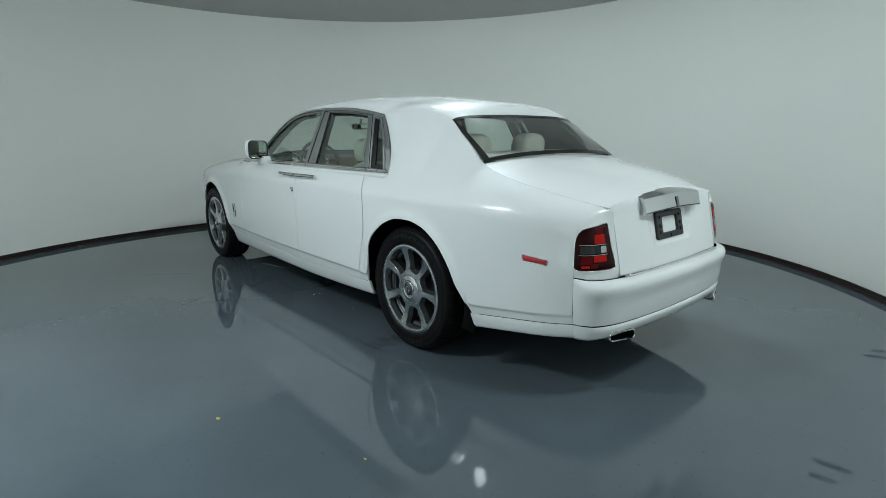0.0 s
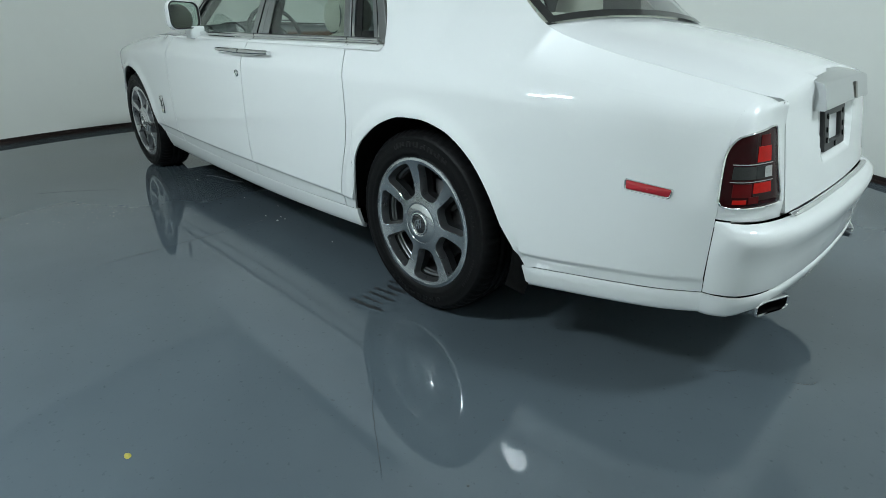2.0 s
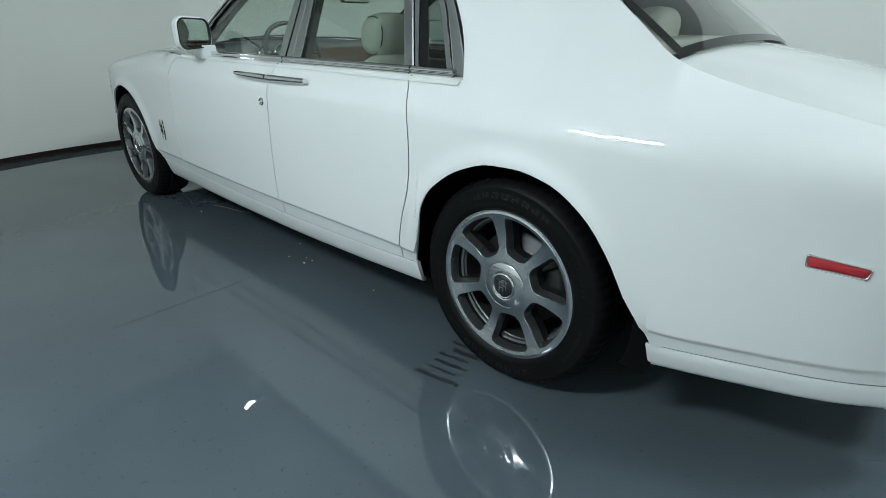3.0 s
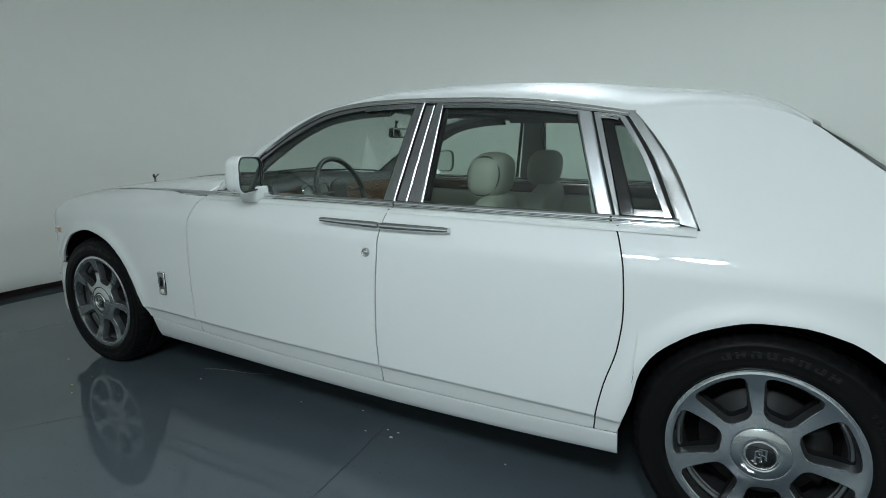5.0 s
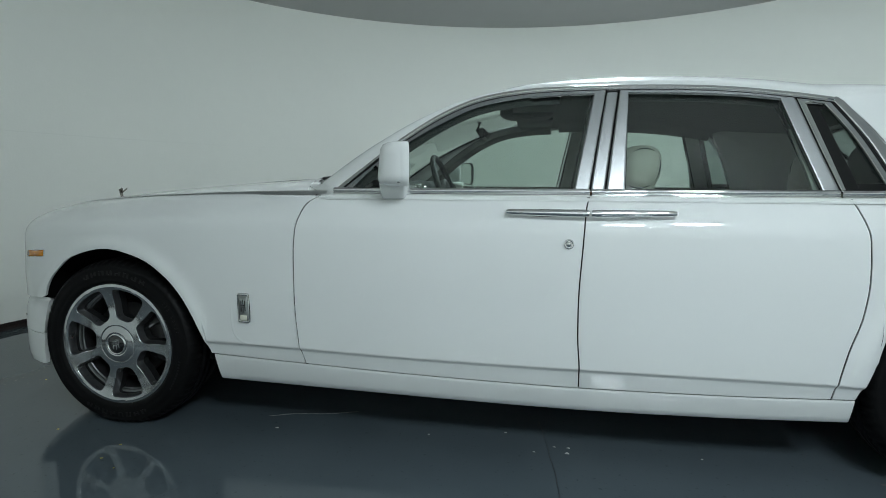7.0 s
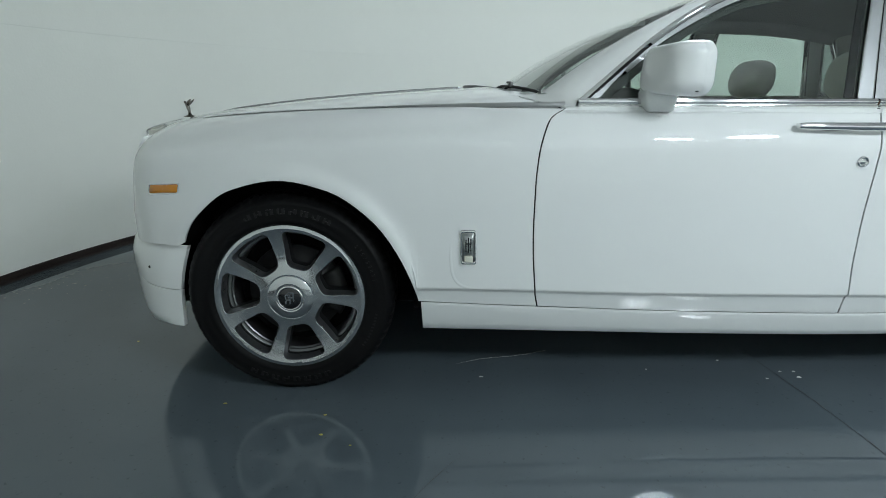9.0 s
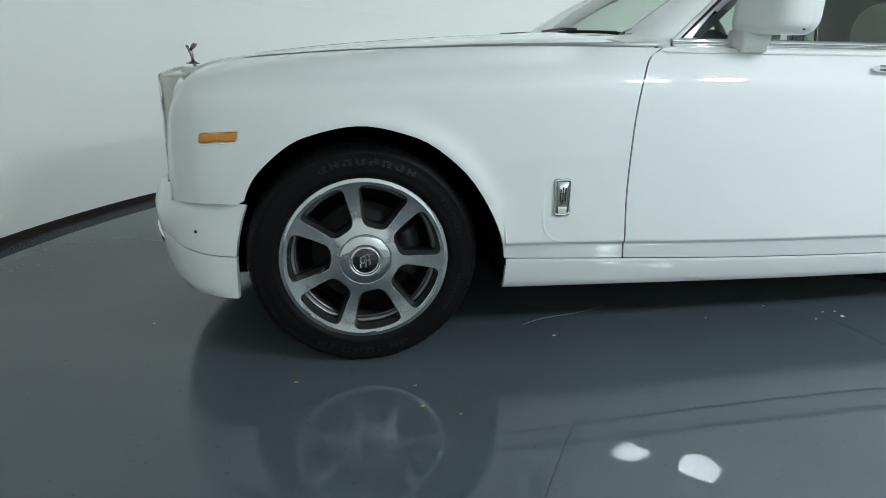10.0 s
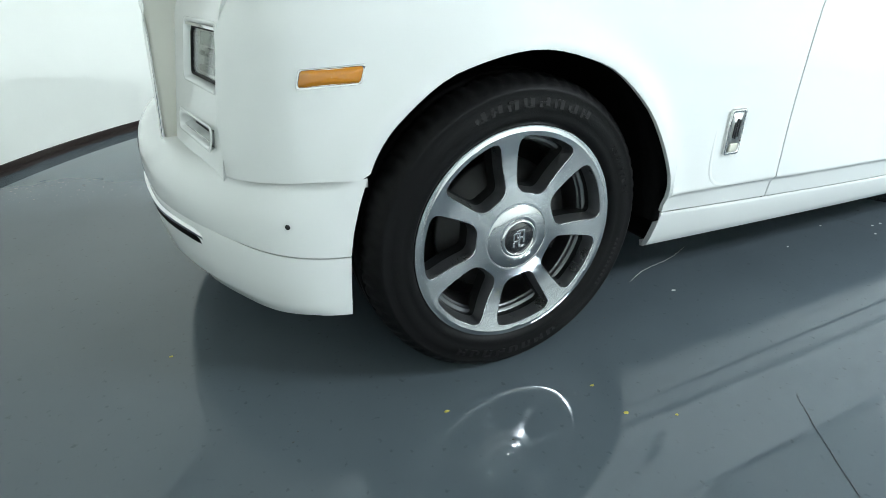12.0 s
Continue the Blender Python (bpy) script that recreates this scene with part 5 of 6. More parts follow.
    grid(bm, [slot_ring(0.009, 0.0), slot_ring(0.008, 0.003), slot_ring(0.002, 0.002), slot_ring(-0.003, -0.004), slot_ring(-0.005, -0.04)], close=True)
    bmesh.ops.recalc_face_normals(bm, faces=bm.faces)
    slot = both("front_slot", bm, PAINT, CAR, "slim white slot with a bright bar under the headlamp")
    bm = bmesh.new()
    prism(bm, slot_ring(-0.004, -0.038), nrm * 0.003)
    twin(bm, "slot_back", NEAR_BLACK, slot, "dark slot opening")
    bm = bmesh.new()
    rows = [[p for p in quad_ring(0.418, 0.677, z - 0.0015, z + 0.0015, o, 0.001)] for z, o in ((0.644, -0.008), (0.654, -0.024))]
    grid(bm, rows, close=True, cap=True)
    bmesh.ops.recalc_face_normals(bm, faces=bm.faces)
    twin(bm, "slot_bar", CHROME, slot, "bright sloping bar")


nose()


def grille():
    bm = bmesh.new()
    # side cheeks and pediment in one shell: an upright frame standing proud of the nose
    prof_o = [(0.342, 0.555), (0.355, 0.70), (0.362, 0.90), (0.36, 0.96), (0.33, 0.99), (0.0, 1.018)]
    outer = resample(prof_o, 24)
    ring_o = [(p.x, p.y) for p in outer] + [(-p.x, p.y) for p in outer[-2::-1]]
    ring_i = [(a * 0.90, 0.545 + (b - 0.545) * 0.93) for a, b in ring_o]

    def lean(z):
        return 4.342 - 0.02 * min(1, max(0, (z - 0.55) / 0.4))
    rows = [[(4.22, a, b) for a, b in ring_o], [(lean(b) - 0.012, a, b) for a, b in ring_o], [(lean(b), a * 0.985, b - 0.004) for a, b in ring_o], [(lean(b), a, b) for a, b in ring_i], [(lean(b) - 0.05, a, b) for a, b in ring_i]]
    grid(bm, rows)
    outward(bm, Vector((1.5, 0, 0.8)))
    g = part("grille", bm, CREAM, CAR, "upright pale grille shell with vertical bars")
    bm = bmesh.new()
    tube(bm, [(lean(b) + 0.002, a * 0.992, b) for a, b in ring_o], 0.006, 8)
    part("grille_edge", bm, CHROME, g, "bright edge round the grille")
    for i in range(13):
        y = -0.30 + 0.6 * i / 12
        bm = bmesh.new()
        rounded_box(bm, 4.28, 4.305, y - 0.007, y + 0.007, 0.56, 0.955, 0.004, 2)
        part("grille_bar", bm, STEEL, g)
    bm = bmesh.new()
    rounded_box(bm, 4.22, 4.265, -0.325, 0.325, 0.56, 0.94, 0.005, 1)
    part("grille_back", bm, VOID, g, smooth=False)


grille()


def ornament():
    """The small figure on the grille, as one plain leaning shape with swept-back wings on a round foot."""
    bm = bmesh.new()
    z0 = 1.028
    lathe(bm, [(0.030, z0), (0.028, z0 + 0.004), (0.012, z0 + 0.010), (0.008, z0 + 0.018), (0.0, z0 + 0.018)], 20, "z")
    for v in bm.verts:
        v.co.x += 4.283
    b2 = bmesh.new()
    tube(b2, [(4.283, 0, z0 + 0.012), (4.284, 0, z0 + 0.030), (4.286, 0, z0 + 0.045), (4.291, 0, z0 + 0.058), (4.297, 0, z0 + 0.067), (4.300, 0, z0 + 0.074), (4.303, 0, z0 + 0.079)], [0.005, 0.007, 0.009, 0.009, 0.005, 0.007, 0.003], 10)
    me = bpy.data.meshes.new("tmp")
    b2.to_mesh(me)
    bm.from_mesh(me)
    b2.free()
    for sgn in (1, -1):
        b3 = bmesh.new()
        tube(b3, [(4.288, 0, z0 + 0.056), (4.280, sgn * 0.011, z0 + 0.066), (4.271, sgn * 0.019, z0 + 0.078), (4.262, sgn * 0.024, z0 + 0.088)], [0.006, 0.009, 0.010, 0.003], 8, squash=0.5)
        b3.to_mesh(me)
        bm.from_mesh(me)
        b3.free()
    bpy.data.meshes.remove(me)
    bmesh.ops.recalc_face_normals(bm, faces=bm.faces)
    part("hood_ornament", bm, NICKEL, CAR, "small tarnished leaning winged ornament")


ornament()


# ---- wheels ----
def wheel():
    """At the origin, outer face towards +y."""
    bm = bmesh.new()
    sector = 2 * math.pi / 7

    def face(r):
        """The spokes dip between hub and rim."""
        k = min(1, max(0, (r - 0.092) / 0.188))
        return -0.012 * math.sin(math.pi * k) - 0.008 * (1 - k)

    def corner(p, q, s, r, n=6):
        """Rounds the corner q between p and s."""
        p, q, s = Vector(p), Vector(q), Vector(s)
        a, c = q + (p - q).normalized() * r, q + (s - q).normalized() * r
        return [tuple(a * (1 - t) ** 2 + q * 2 * t * (1 - t) + c * t * t) for t in [k / n for k in range(n + 1)]]

    def window(k):
        """Outline of one opening as (across, outwards), grown by k: straight sides, round corners, curved outer edge."""
        w0, v0 = 0.040 + k * 0.9, 0.121 - k
        R = 0.266 + k
        w1 = 0.089 + k * 1.02
        v1 = math.sqrt(R * R - w1 * w1)
        a1 = math.asin(w1 / R)
        arc = [(R * math.sin(a1 * s), R * math.cos(a1 * s)) for s in (0.7, 0.5, 0.3, 0.1, -0.1, -0.3, -0.5, -0.7)]
        right = corner((0, v0), (w0, v0), (w1, v1), 0.026 + k) + [(w0 * (1 - t) + w1 * t, v0 * (1 - t) + v1 * t) for t in (0.3, 0.4, 0.5, 0.6, 0.7)] + corner((w0, v0), (w1, v1), arc[0], 0.024 + k)
        return right + arc + [(-a, c) for a, c in right[::-1]]

    def border(ring):
        """The sector's own outline, matched to the window's points."""
        half = sector / 2
        lo, hi, mid = 0.092, 0.280, 0.19
        out = []
        for u, v in ring:
            a, r = math.atan2(u, v), math.hypot(u, v)
            da, dr = a / half, (r - mid) / ((hi - lo) / 2)
            k = 1 / max(abs(da), abs(dr))
            out.append([da * k * half, mid - 0.004 + dr * k * (hi - lo) / 2])
        for ca in (half, -half):
            for cr in (lo, hi):
                best = min(out, key=lambda q: abs(q[0] - ca) * 0.19 + abs(q[1] - cr))
                best[0], best[1] = ca, cr
        for q in out:
            q[1] = min(max(q[1], lo), hi)
        return [(r * math.sin(a), r * math.cos(a)) for a, r in out]
    edge = border(window(0.003))
    for s in range(7):
        base = radians(90 - 9) + sector / 2 + s * sector

        def place(ring, y):
            return [(v * math.cos(base) - u * math.sin(base), face(math.hypot(u, v)) + y, v * math.sin(base) + u * math.cos(base)) for u, v in ring]

        def between(p, q, t):
            return [(u0 * (1 - t) + u1 * t, v0 * (1 - t) + v1 * t) for (u0, v0), (u1, v1) in zip(p, q)]
        rim_line = window(0.003)
        grid(bm, [place(edge, 0.0), place(between(edge, rim_line, 0.35), 0.0), place(between(edge, rim_line, 0.7), 0.0), place(rim_line, 0.0), place(window(0.0015), -0.0015)], close=True, mat=0)
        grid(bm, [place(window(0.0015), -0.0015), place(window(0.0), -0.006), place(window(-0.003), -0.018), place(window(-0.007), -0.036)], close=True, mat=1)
        # deep walls of the opening, near black to carry the shade inside
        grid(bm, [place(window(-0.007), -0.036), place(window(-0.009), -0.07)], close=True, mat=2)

    lathe_rows = [(0.280, face(0.28)), (0.288, -0.002), (0.293, -0.002), (0.297, -0.008), (0.297, -0.02)]
    b2 = bmesh.new()
    lathe(b2, lathe_rows, 98, "y")
    me = bpy.data.meshes.new("tmp")
    b2.to_mesh(me)
    bm.from_mesh(me)
    b2.clear()
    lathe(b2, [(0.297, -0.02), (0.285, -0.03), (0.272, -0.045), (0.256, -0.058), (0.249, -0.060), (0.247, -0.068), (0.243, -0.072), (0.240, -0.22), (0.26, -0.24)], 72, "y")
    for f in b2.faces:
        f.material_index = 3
    b2.to_mesh(me)
    bm.from_mesh(me)
    b2.clear()
    lathe(b2, [(0.095, face(0.09)), (0.09, face(0.09)), (0.086, -0.012)], 48, "y")
    b2.to_mesh(me)
    bm.from_mesh(me)
    b2.free()
    bpy.data.meshes.remove(me)
    weld(bm, 0.0008)
    bm.normal_update()
    for f in bm.faces:
        c = f.calc_center_median()
        if abs(f.normal.y) > 0.35 and f.normal.y < 0 and c.y > -0.06:
            f.normal_flip()
    for v in bm.verts:
        v.co.x *= 0.982
        v.co.z *= 0.982
    sharpen(bm, 18)
    w = part("wheel", bm, [SILVER, DARK_SILVER, NEAR_BLACK, RIM_METAL], CAR, "seven-spoke polished alloy wheel with black tyre")
    # tyre
    bm = bmesh.new()
    R = 0.395
    prof = [(0.280, -0.025), (0.289, -0.006), (0.298, 0.004), (0.312, 0.007), (0.318, 0.0055), (0.324, 0.0075), (0.345, 0.0075), (0.360, 0.002), (0.3625, 0.0035), (0.368, 0.001), (0.379, -0.010), (0.388, -0.026), (0.3925, -0.042),
            (0.3945, -0.060), (0.3945, -0.072), (0.387, -0.074), (0.387, -0.084), (R, -0.086), (R, -0.118), (0.387, -0.120), (0.387, -0.130), (R, -0.132), (R, -0.165), (0.387, -0.167), (0.387, -0.177),
            (0.3945, -0.179), (0.392, -0.205), (0.382, -0.235), (0.360, -0.252), (0.30, -0.245), (0.27, -0.235)]
    n = 264
    rows = []
    for i in range(n):
        a = 2 * math.pi * i / n
        groove = (i % 4) == 0
        row = []
        for k, (r, y) in enumerate(prof):
            if groove and (10 <= k <= 14 or 25 <= k <= 27):
                r -= 0.006 if k > 10 else 0.003
            aa = a + (0.018 * (y + 0.05) / 0.05 if y < -0.02 else 0)
            r += 0.007 * min(1, max(0, (r - 0.33) / 0.05))
            row.append((r * math.cos(aa), y, max(r * math.sin(aa), -0.3925)))
        rows.append(row)
    rows.append(rows[0])
    grid(bm, rows)
    weld(bm, 1e-5)
    bmesh.ops.recalc_face_normals(bm, faces=bm.faces)
    tyre = part("tyre", bm, RUBBER, w, "black road tyre with raised sidewall lettering worn to blocks")
    # raised sidewall blocks in place of writing
    bm = bmesh.new()
    for a0, count, step, h in ((118, 8, 7.2, 0.021), (298, 8, 7.2, 0.021)):
        for i in range(count):
            a = radians(a0 - i * step)
            for seg in range(2):
                hw = radians(0.7 + 0.5 * ((i * 3 + seg) % 3) / 2)
                off = radians(-1.7 + 3.2 * seg)
                lo, hi = 0.331 + 0.004 * ((i + seg) % 3 == 1), 0.331 + h - 0.005 * ((i * 2 + seg) % 4 == 2)
                q = [(lo, -hw), (hi, -hw), (hi, hw), (lo, hw)]
                prism(bm, [(r * math.cos(a + off + d), 0.0092 if r < 0.346 else 0.0072, r * math.sin(a + off + d)) for r, d in q], (0, -0.006, 0))
            lo = (0.3395, 0.331, 0.348)[i % 3]
            prism(bm, [(r * math.cos(a + d), 0.0093, r * math.sin(a + d)) for r, d in ((lo, -0.03), (lo + 0.004, -0.03), (lo + 0.004, 0.03), (lo, 0.03))], (0, -0.004, 0))
    for a0, count, step in ((215, 11, 2.4),):
        for i in range(count):
            a = radians(a0 - i * step)
            prism(bm, [(r * math.cos(a + d), 0.0079, r * math.sin(a + d)) for r, d in ((0.332, -0.011), (0.342, -0.011), (0.342, 0.011), (0.332, 0.011))], (0, -0.004, 0))
    tagged(part("sidewall_mark", bm, RUBBER_MARK, tyre, smooth=False), kind="stuff")
    # size code in raised characters along the sidewall
    for k, ch in enumerate("255/50R21"):
        cu = bpy.data.curves.new("size_character", "FONT")
        cu.body, cu.size, cu.extrude, cu.align_x = ch, 0.020, 0.001, "CENTER"
        ob = bpy.data.objects.new("size_character", cu)
        me = ob.to_mesh()
        bm = bmesh.new()
        bm.from_mesh(me)
        ob.to_mesh_clear()
        bpy.data.objects.remove(ob)
        bpy.data.curves.remove(cu)
        a = radians(38 - 3.1 * k)
        for v in bm.verts:
            u, h = v.co.x, 0.331 + v.co.y
            v.co = Vector((-h * math.cos(a) - u * math.sin(a), 0.0082 + v.co.z, h * math.sin(a) - u * math.cos(a)))
        part("size_character", bm, RUBBER_MARK, tyre, smooth=False)
    # hub cap
    bm = bmesh.new()
    lathe(bm, [(0.089, -0.022), (0.089, -0.011), (0.087, -0.008), (0.083, -0.0065), (0.072, -0.003), (0.060, -0.0005), (0.052, 0.0005), (0.050, -0.003), (0.048, -0.004)], 48, "y")
    hub = part("hub_cap", bm, HUB_METAL, w, "polished round hub cap")
    bm = bmesh.new()
    lathe(bm, [(0.0, 0.0005), (0.040, 0.0005), (0.0425, -0.001)], 40, "y")
    part("hub_disc", bm, ENAMEL, hub, "black enamel centre disc")
    bm = bmesh.new()
    lathe(bm, [(0.0420, -0.002), (0.0430, 0.0025), (0.0455, 0.004), (0.0490, 0.003), (0.0515, -0.001)], 48, "y")
    part("hub_ring", bm, CHROME, hub, "bright ring")
    bm = bmesh.new()
    for x0, x1, z0, z1 in ((-0.017, -0.011, -0.014, 0.024), (-0.004, 0.002, -0.024, 0.016), (-0.011, 0.004, 0.019, 0.024), (0.002, 0.014, 0.011, 0.016), (0.004, 0.008, 0.002, 0.022), (0.013, 0.018, -0.006, 0.014), (-0.011, 0.006, -0.001, 0.004), (0.002, 0.015, -0.010, -0.005), (0.012, 0.018, -0.024, -0.010)):
        rounded_box(bm, x0, x1, -0.0005, 0.0025, z0, z1, 0.001, 1)
    part("hub_mark", bm, SILVER, hub, "small silver emblem shape", smooth=False)
    # brake
    bm = bmesh.new()
    lathe(bm, [(0.07, -0.085), (0.10, -0.085), (0.10, -0.10), (0.185, -0.10), (0.187, -0.115), (0.185, -0.13), (0.07, -0.13)], 48, "y")
    part("brake_disc", bm, CAST, w, "dull grey brake disc")
    bm = bmesh.new()
    rows = []
    for i in range(13):
        a = radians(150 + 60 * i / 12)
        rows.append([(r * math.cos(a), y, r * math.sin(a)) for r, y in ((0.125, -0.085), (0.20, -0.085), (0.205, -0.11), (0.20, -0.15), (0.125, -0.15), (0.12, -0.11))])
    grid(bm, rows, close=True, cap=True)
    bmesh.ops.recalc_face_normals(bm, faces=bm.faces)
    part("brake_caliper", bm, BLACK, w, "dark brake caliper")
    bm = bmesh.new()
    va = radians(-132)
    tube(bm, [(0.258 * math.cos(va), -0.030, 0.258 * math.sin(va)), (0.245 * math.cos(va), -0.018, 0.245 * math.sin(va))], [0.004, 0.0035], 8)
    part("valve", bm, BLACK, w, "short black valve")
    bm = bmesh.new()
    lathe(bm, [(0.262, -0.16), (0.0, -0.16)], 48, "y")
    part("wheel_back", bm, VOID, w)
    return w


first = wheel()
HUB_Y = 0.938
first.matrix_basis = pose(0, HUB_Y, 0.393)
copy_thing(first, pose(3.57, HUB_Y, 0.393, 0, 0, 0))
copy_thing(first, pose(0, -HUB_Y, 0.393, 0, 0, 180))
copy_thing(first, pose(3.57, -HUB_Y, 0.393, 0, 0, 180))


def wells_and_floor():
    for x0 in (0.0, 3.57):
        bm = bmesh.new()
        rows = []
        for y, r, gap in ((0.55, 0.475, 0.035), (0.86, 0.475, 0.035), (1, 0.480, 0.035), (1, 0.56, 0.052)):
            row = []
            for i in range(41):
                a = radians(-6 + (204 if x0 == 0 else 192) * i / 40)
                x = x0 + r * math.cos(a)
                row.append((x, min(y, W(x) - gap), 0.40 + r * 0.985 * math.sin(a)))
            rows.append(row)
        grid(bm, rows)
        bm.faces.new([bm.verts.new(p) for p in rows[0]])
        both("wheel_liner", bm, VOID, CAR)
    bm = bmesh.new()
    rounded_box(bm, -0.6, 4.2, -0.56, 0.56, 0.23, 0.27, 0.01, 1)
    rounded_box(bm, 0.46, 3.0, -0.85, 0.85, 0.235, 0.28, 0.01, 1)
    rounded_box(bm, -1.15, -0.54, -0.68, 0.68, 0.345, 0.36, 0.004, 1)
    rounded_box(bm, -1.10, -0.5, -0.66, 0.66, 0.34, 0.95, 0.01, 1)
    rounded_box(bm, -0.6, 0.48, -0.545, 0.545, 0.26, 0.9, 0.01, 1)
    rounded_box(bm, -0.62, -0.50, -0.83, 0.83, 0.285, 0.44, 0.01, 1)
    rounded_box(bm, 3.03, 4.18, -0.545, 0.545, 0.26, 0.93, 0.01, 1)
    rounded_box(bm, 4.05, 4.14, -0.64, 0.64, 0.30, 0.95, 0.01, 1)
    rounded_box(bm, 2.7, 3.06, -0.90, 0.90, 0.26, 0.93, 0.01, 1)
    rounded_box(bm, -1.23, -1.08, -0.56, 0.56, 0.362, 0.378, 0.004, 1)
    tagged(part("underbody", bm, VOID, CAR, "dark underbody", smooth=False), kind="stuff")


wells_and_floor()


# ---- fittings on the flanks ----
def handle():
    for x0, x1, flip in ((1.437, 1.752, 1), (1.118, 1.428, -1)):
        bm = bmesh.new()
        rows = []
        n = 16
        for i in range(n + 1):
            a = i / n
            x = x0 + (x1 - x0) * a
            far = a if flip > 0 else 1 - a
            h = (0.0160 - 0.004 * far) * (1 if 0 < i < n else 0.8)
            y = W(x) - 0.028 + 0.040 - 0.010 * far ** 3
            zc = 1.040 + 0.003 * far
            rows.append([(x, y - 0.024, zc + h * 0.8), (x, y - 0.008, zc + h), (x, y - 0.002, zc + h * 0.82), (x, y + 0.002, zc + h * 0.3), (x, y + 0.0025, zc - h * 0.15), (x, y - 0.001, zc - h * 0.62), (x, y - 0.007, zc - h * 0.92), (x, y - 0.024, zc - h)])
        grid(bm, rows, close=True, cap=True)
        bmesh.ops.recalc_face_normals(bm, faces=bm.faces)
        sharpen(bm, 40)
        both("door_handle", bm, CHROME, CAR, "long bright door handle")
        # flat dark patch on the door gives the shade behind the handle
        bm = bmesh.new()
        m = (x0 + x1) / 2
        grid(bm, [[shoulder(m + 0.075 * math.cos(2 * math.pi * i / 20) * k, 0.27 + 0.022 * math.sin(2 * math.pi * i / 20) * k, 0.0015) for i in range(20)] for k in (1.0, 0.5, 0.05)], close=True)
        outward(bm)
        both("handle_shade", bm, DARK_SILVER, CAR, "flat dark grey patch painted as the shade behind the handle")
    bm = bmesh.new()
    lathe(bm, [(0.0, 0.006), (0.009, 0.006), (0.010, 0.003), (0.013, 0.003), (0.014, 0.007), (0.018, 0.007), (0.020, 0.0), (0.020, -0.006)], 24, "y")
    for v in bm.verts:
        v.co += Vector((1.508, W(1.5) - 0.0005, 0.921))
    ob = part("door_lock", bm, CHROME, CAR, "small round bright door lock")


handle()


def fender_badge():
    bm = bmesh.new()
    cx, cz = 2.89, 0.607
    lean = 0.03
    ring = [(cx + a + lean * b, cz + b) for a, b in round_rect(0.056, 0.132, 0.007, 3)]
    grid(bm, [[side(cx + (a - cx) * k, cz + (b - cz) * k, o) for a, b in ring] for k, o in ((1, -0.002), (1, 0.007), (0.96, 0.010), (0.86, 0.010), (0.83, 0.006), (0.7, 0.006))], close=True)
    outward(bm)
    badge = both("fender_badge", bm, CHROME, CAR, "upright bright badge on the front fender")
    for side_i, ob in enumerate(badge):
        sg = 1 if side_i == 0 else -1
        bm = bmesh.new()
        for a0, a1, b0, b1 in ((-0.011, -0.007, -0.018, 0.030), (-0.002, 0.002, -0.024, 0.034), (0.007, 0.011, -0.020, 0.026), (-0.010, 0.010, 0.008, 0.012)):
            p = side(cx, cz)
            rounded_box(bm, cx + a0, cx + a1, p[1] + 0.008, p[1] + 0.0115, cz + b0 + 0.004, cz + b1 + 0.004, 0.0008, 1)
        if sg < 0:
            bm2 = mirrored(bm)
            bm.free()
            bm = bm2
        part("badge_mark", bm, ENAMEL, ob, "dark emblem shape", smooth=False)
        bm = bmesh.new()
        grid(bm, [[side(cx + (a - cx) * k, cz + (b - cz) * k, o) for a, b in ring] for k, o in ((0.84, 0.006), (0.83, 0.008), (0.02, 0.008))], close=True)
        outward(bm)
        if sg < 0:
            bm2 = mirrored(bm)
            bm.free()
            bm = bm2
        part("badge_plate", bm, PEWTER, ob, "dull pewter plate")
        bm = bmesh.new()
        p = side(cx, cz)
        rounded_box(bm, cx - 0.017, cx + 0.015, p[1] + 0.006, p[1] + 0.013, cz - 0.056, cz - 0.032, 0.003, 2)
        if sg < 0:
            bm2 = mirrored(bm)
            bm.free()
            bm = bm2
        part("badge_lamp", bm, PALE_LENS, ob, "small clear lamp")
    # pressed ridge round the badge's rear foot
    bm = bmesh.new()
    path = []
    for x, z in [(2.955, 0.66), (2.955, 0.55), (2.945, 0.49), (2.915, 0.455), (2.86, 0.442), (2.75, 0.437), (2.67, 0.434)]:
        path.append((x, z))
    pts = resample(path, 40)
    rows = []
    for w, o in ((-0.006, -0.001), (-0.002, 0.0012), (0.002, 0.0014), (0.012, -0.001)):
        row = []
        for i, p in enumerate(pts):
            a, b = pts[max(i - 1, 0)], pts[min(i + 1, 40)]
            t = (b - a).normalized()
            fade = math.sin(math.pi * min(1, (i + 0.01) / 12) / 2)
            row.append(side(p.x + t.y * w, p.y - t.x * w, o * fade - 0.001 * (1 - fade)))
        rows.append(row)
    grid(bm, rows)
    outward(bm)
    both("pressed_ridge", bm, PAINT, CAR, "white pressed ridge in the fender")


fender_badge()


def pillow(bm, cx, cy, cz, sx, sy, sz, p=2.6, n=20, lean=0.0):
    """A soft superellipsoid cushion."""
    def f(a, e):
        return math.copysign(abs(a) ** e, a)
    rows = []
    for i in range(n + 1):
        v = -math.pi / 2 + math.pi * i / n
        row = []
        for j in range(n * 2):
            u = 2 * math.pi * j / (n * 2)
            e = 2 / p
            x = sx * f(math.cos(v), e) * f(math.cos(u), e)
            y = sy * f(math.cos(v), e) * f(math.sin(u), e)
            z = sz * f(math.sin(v), e)
            row.append((cx + x - lean * z, cy + y, cz + z))
        rows.append(row)
    grid(bm, rows, close=True)
    weld(bm, 1e-5)
    bmesh.ops.recalc_face_normals(bm, faces=bm.faces)


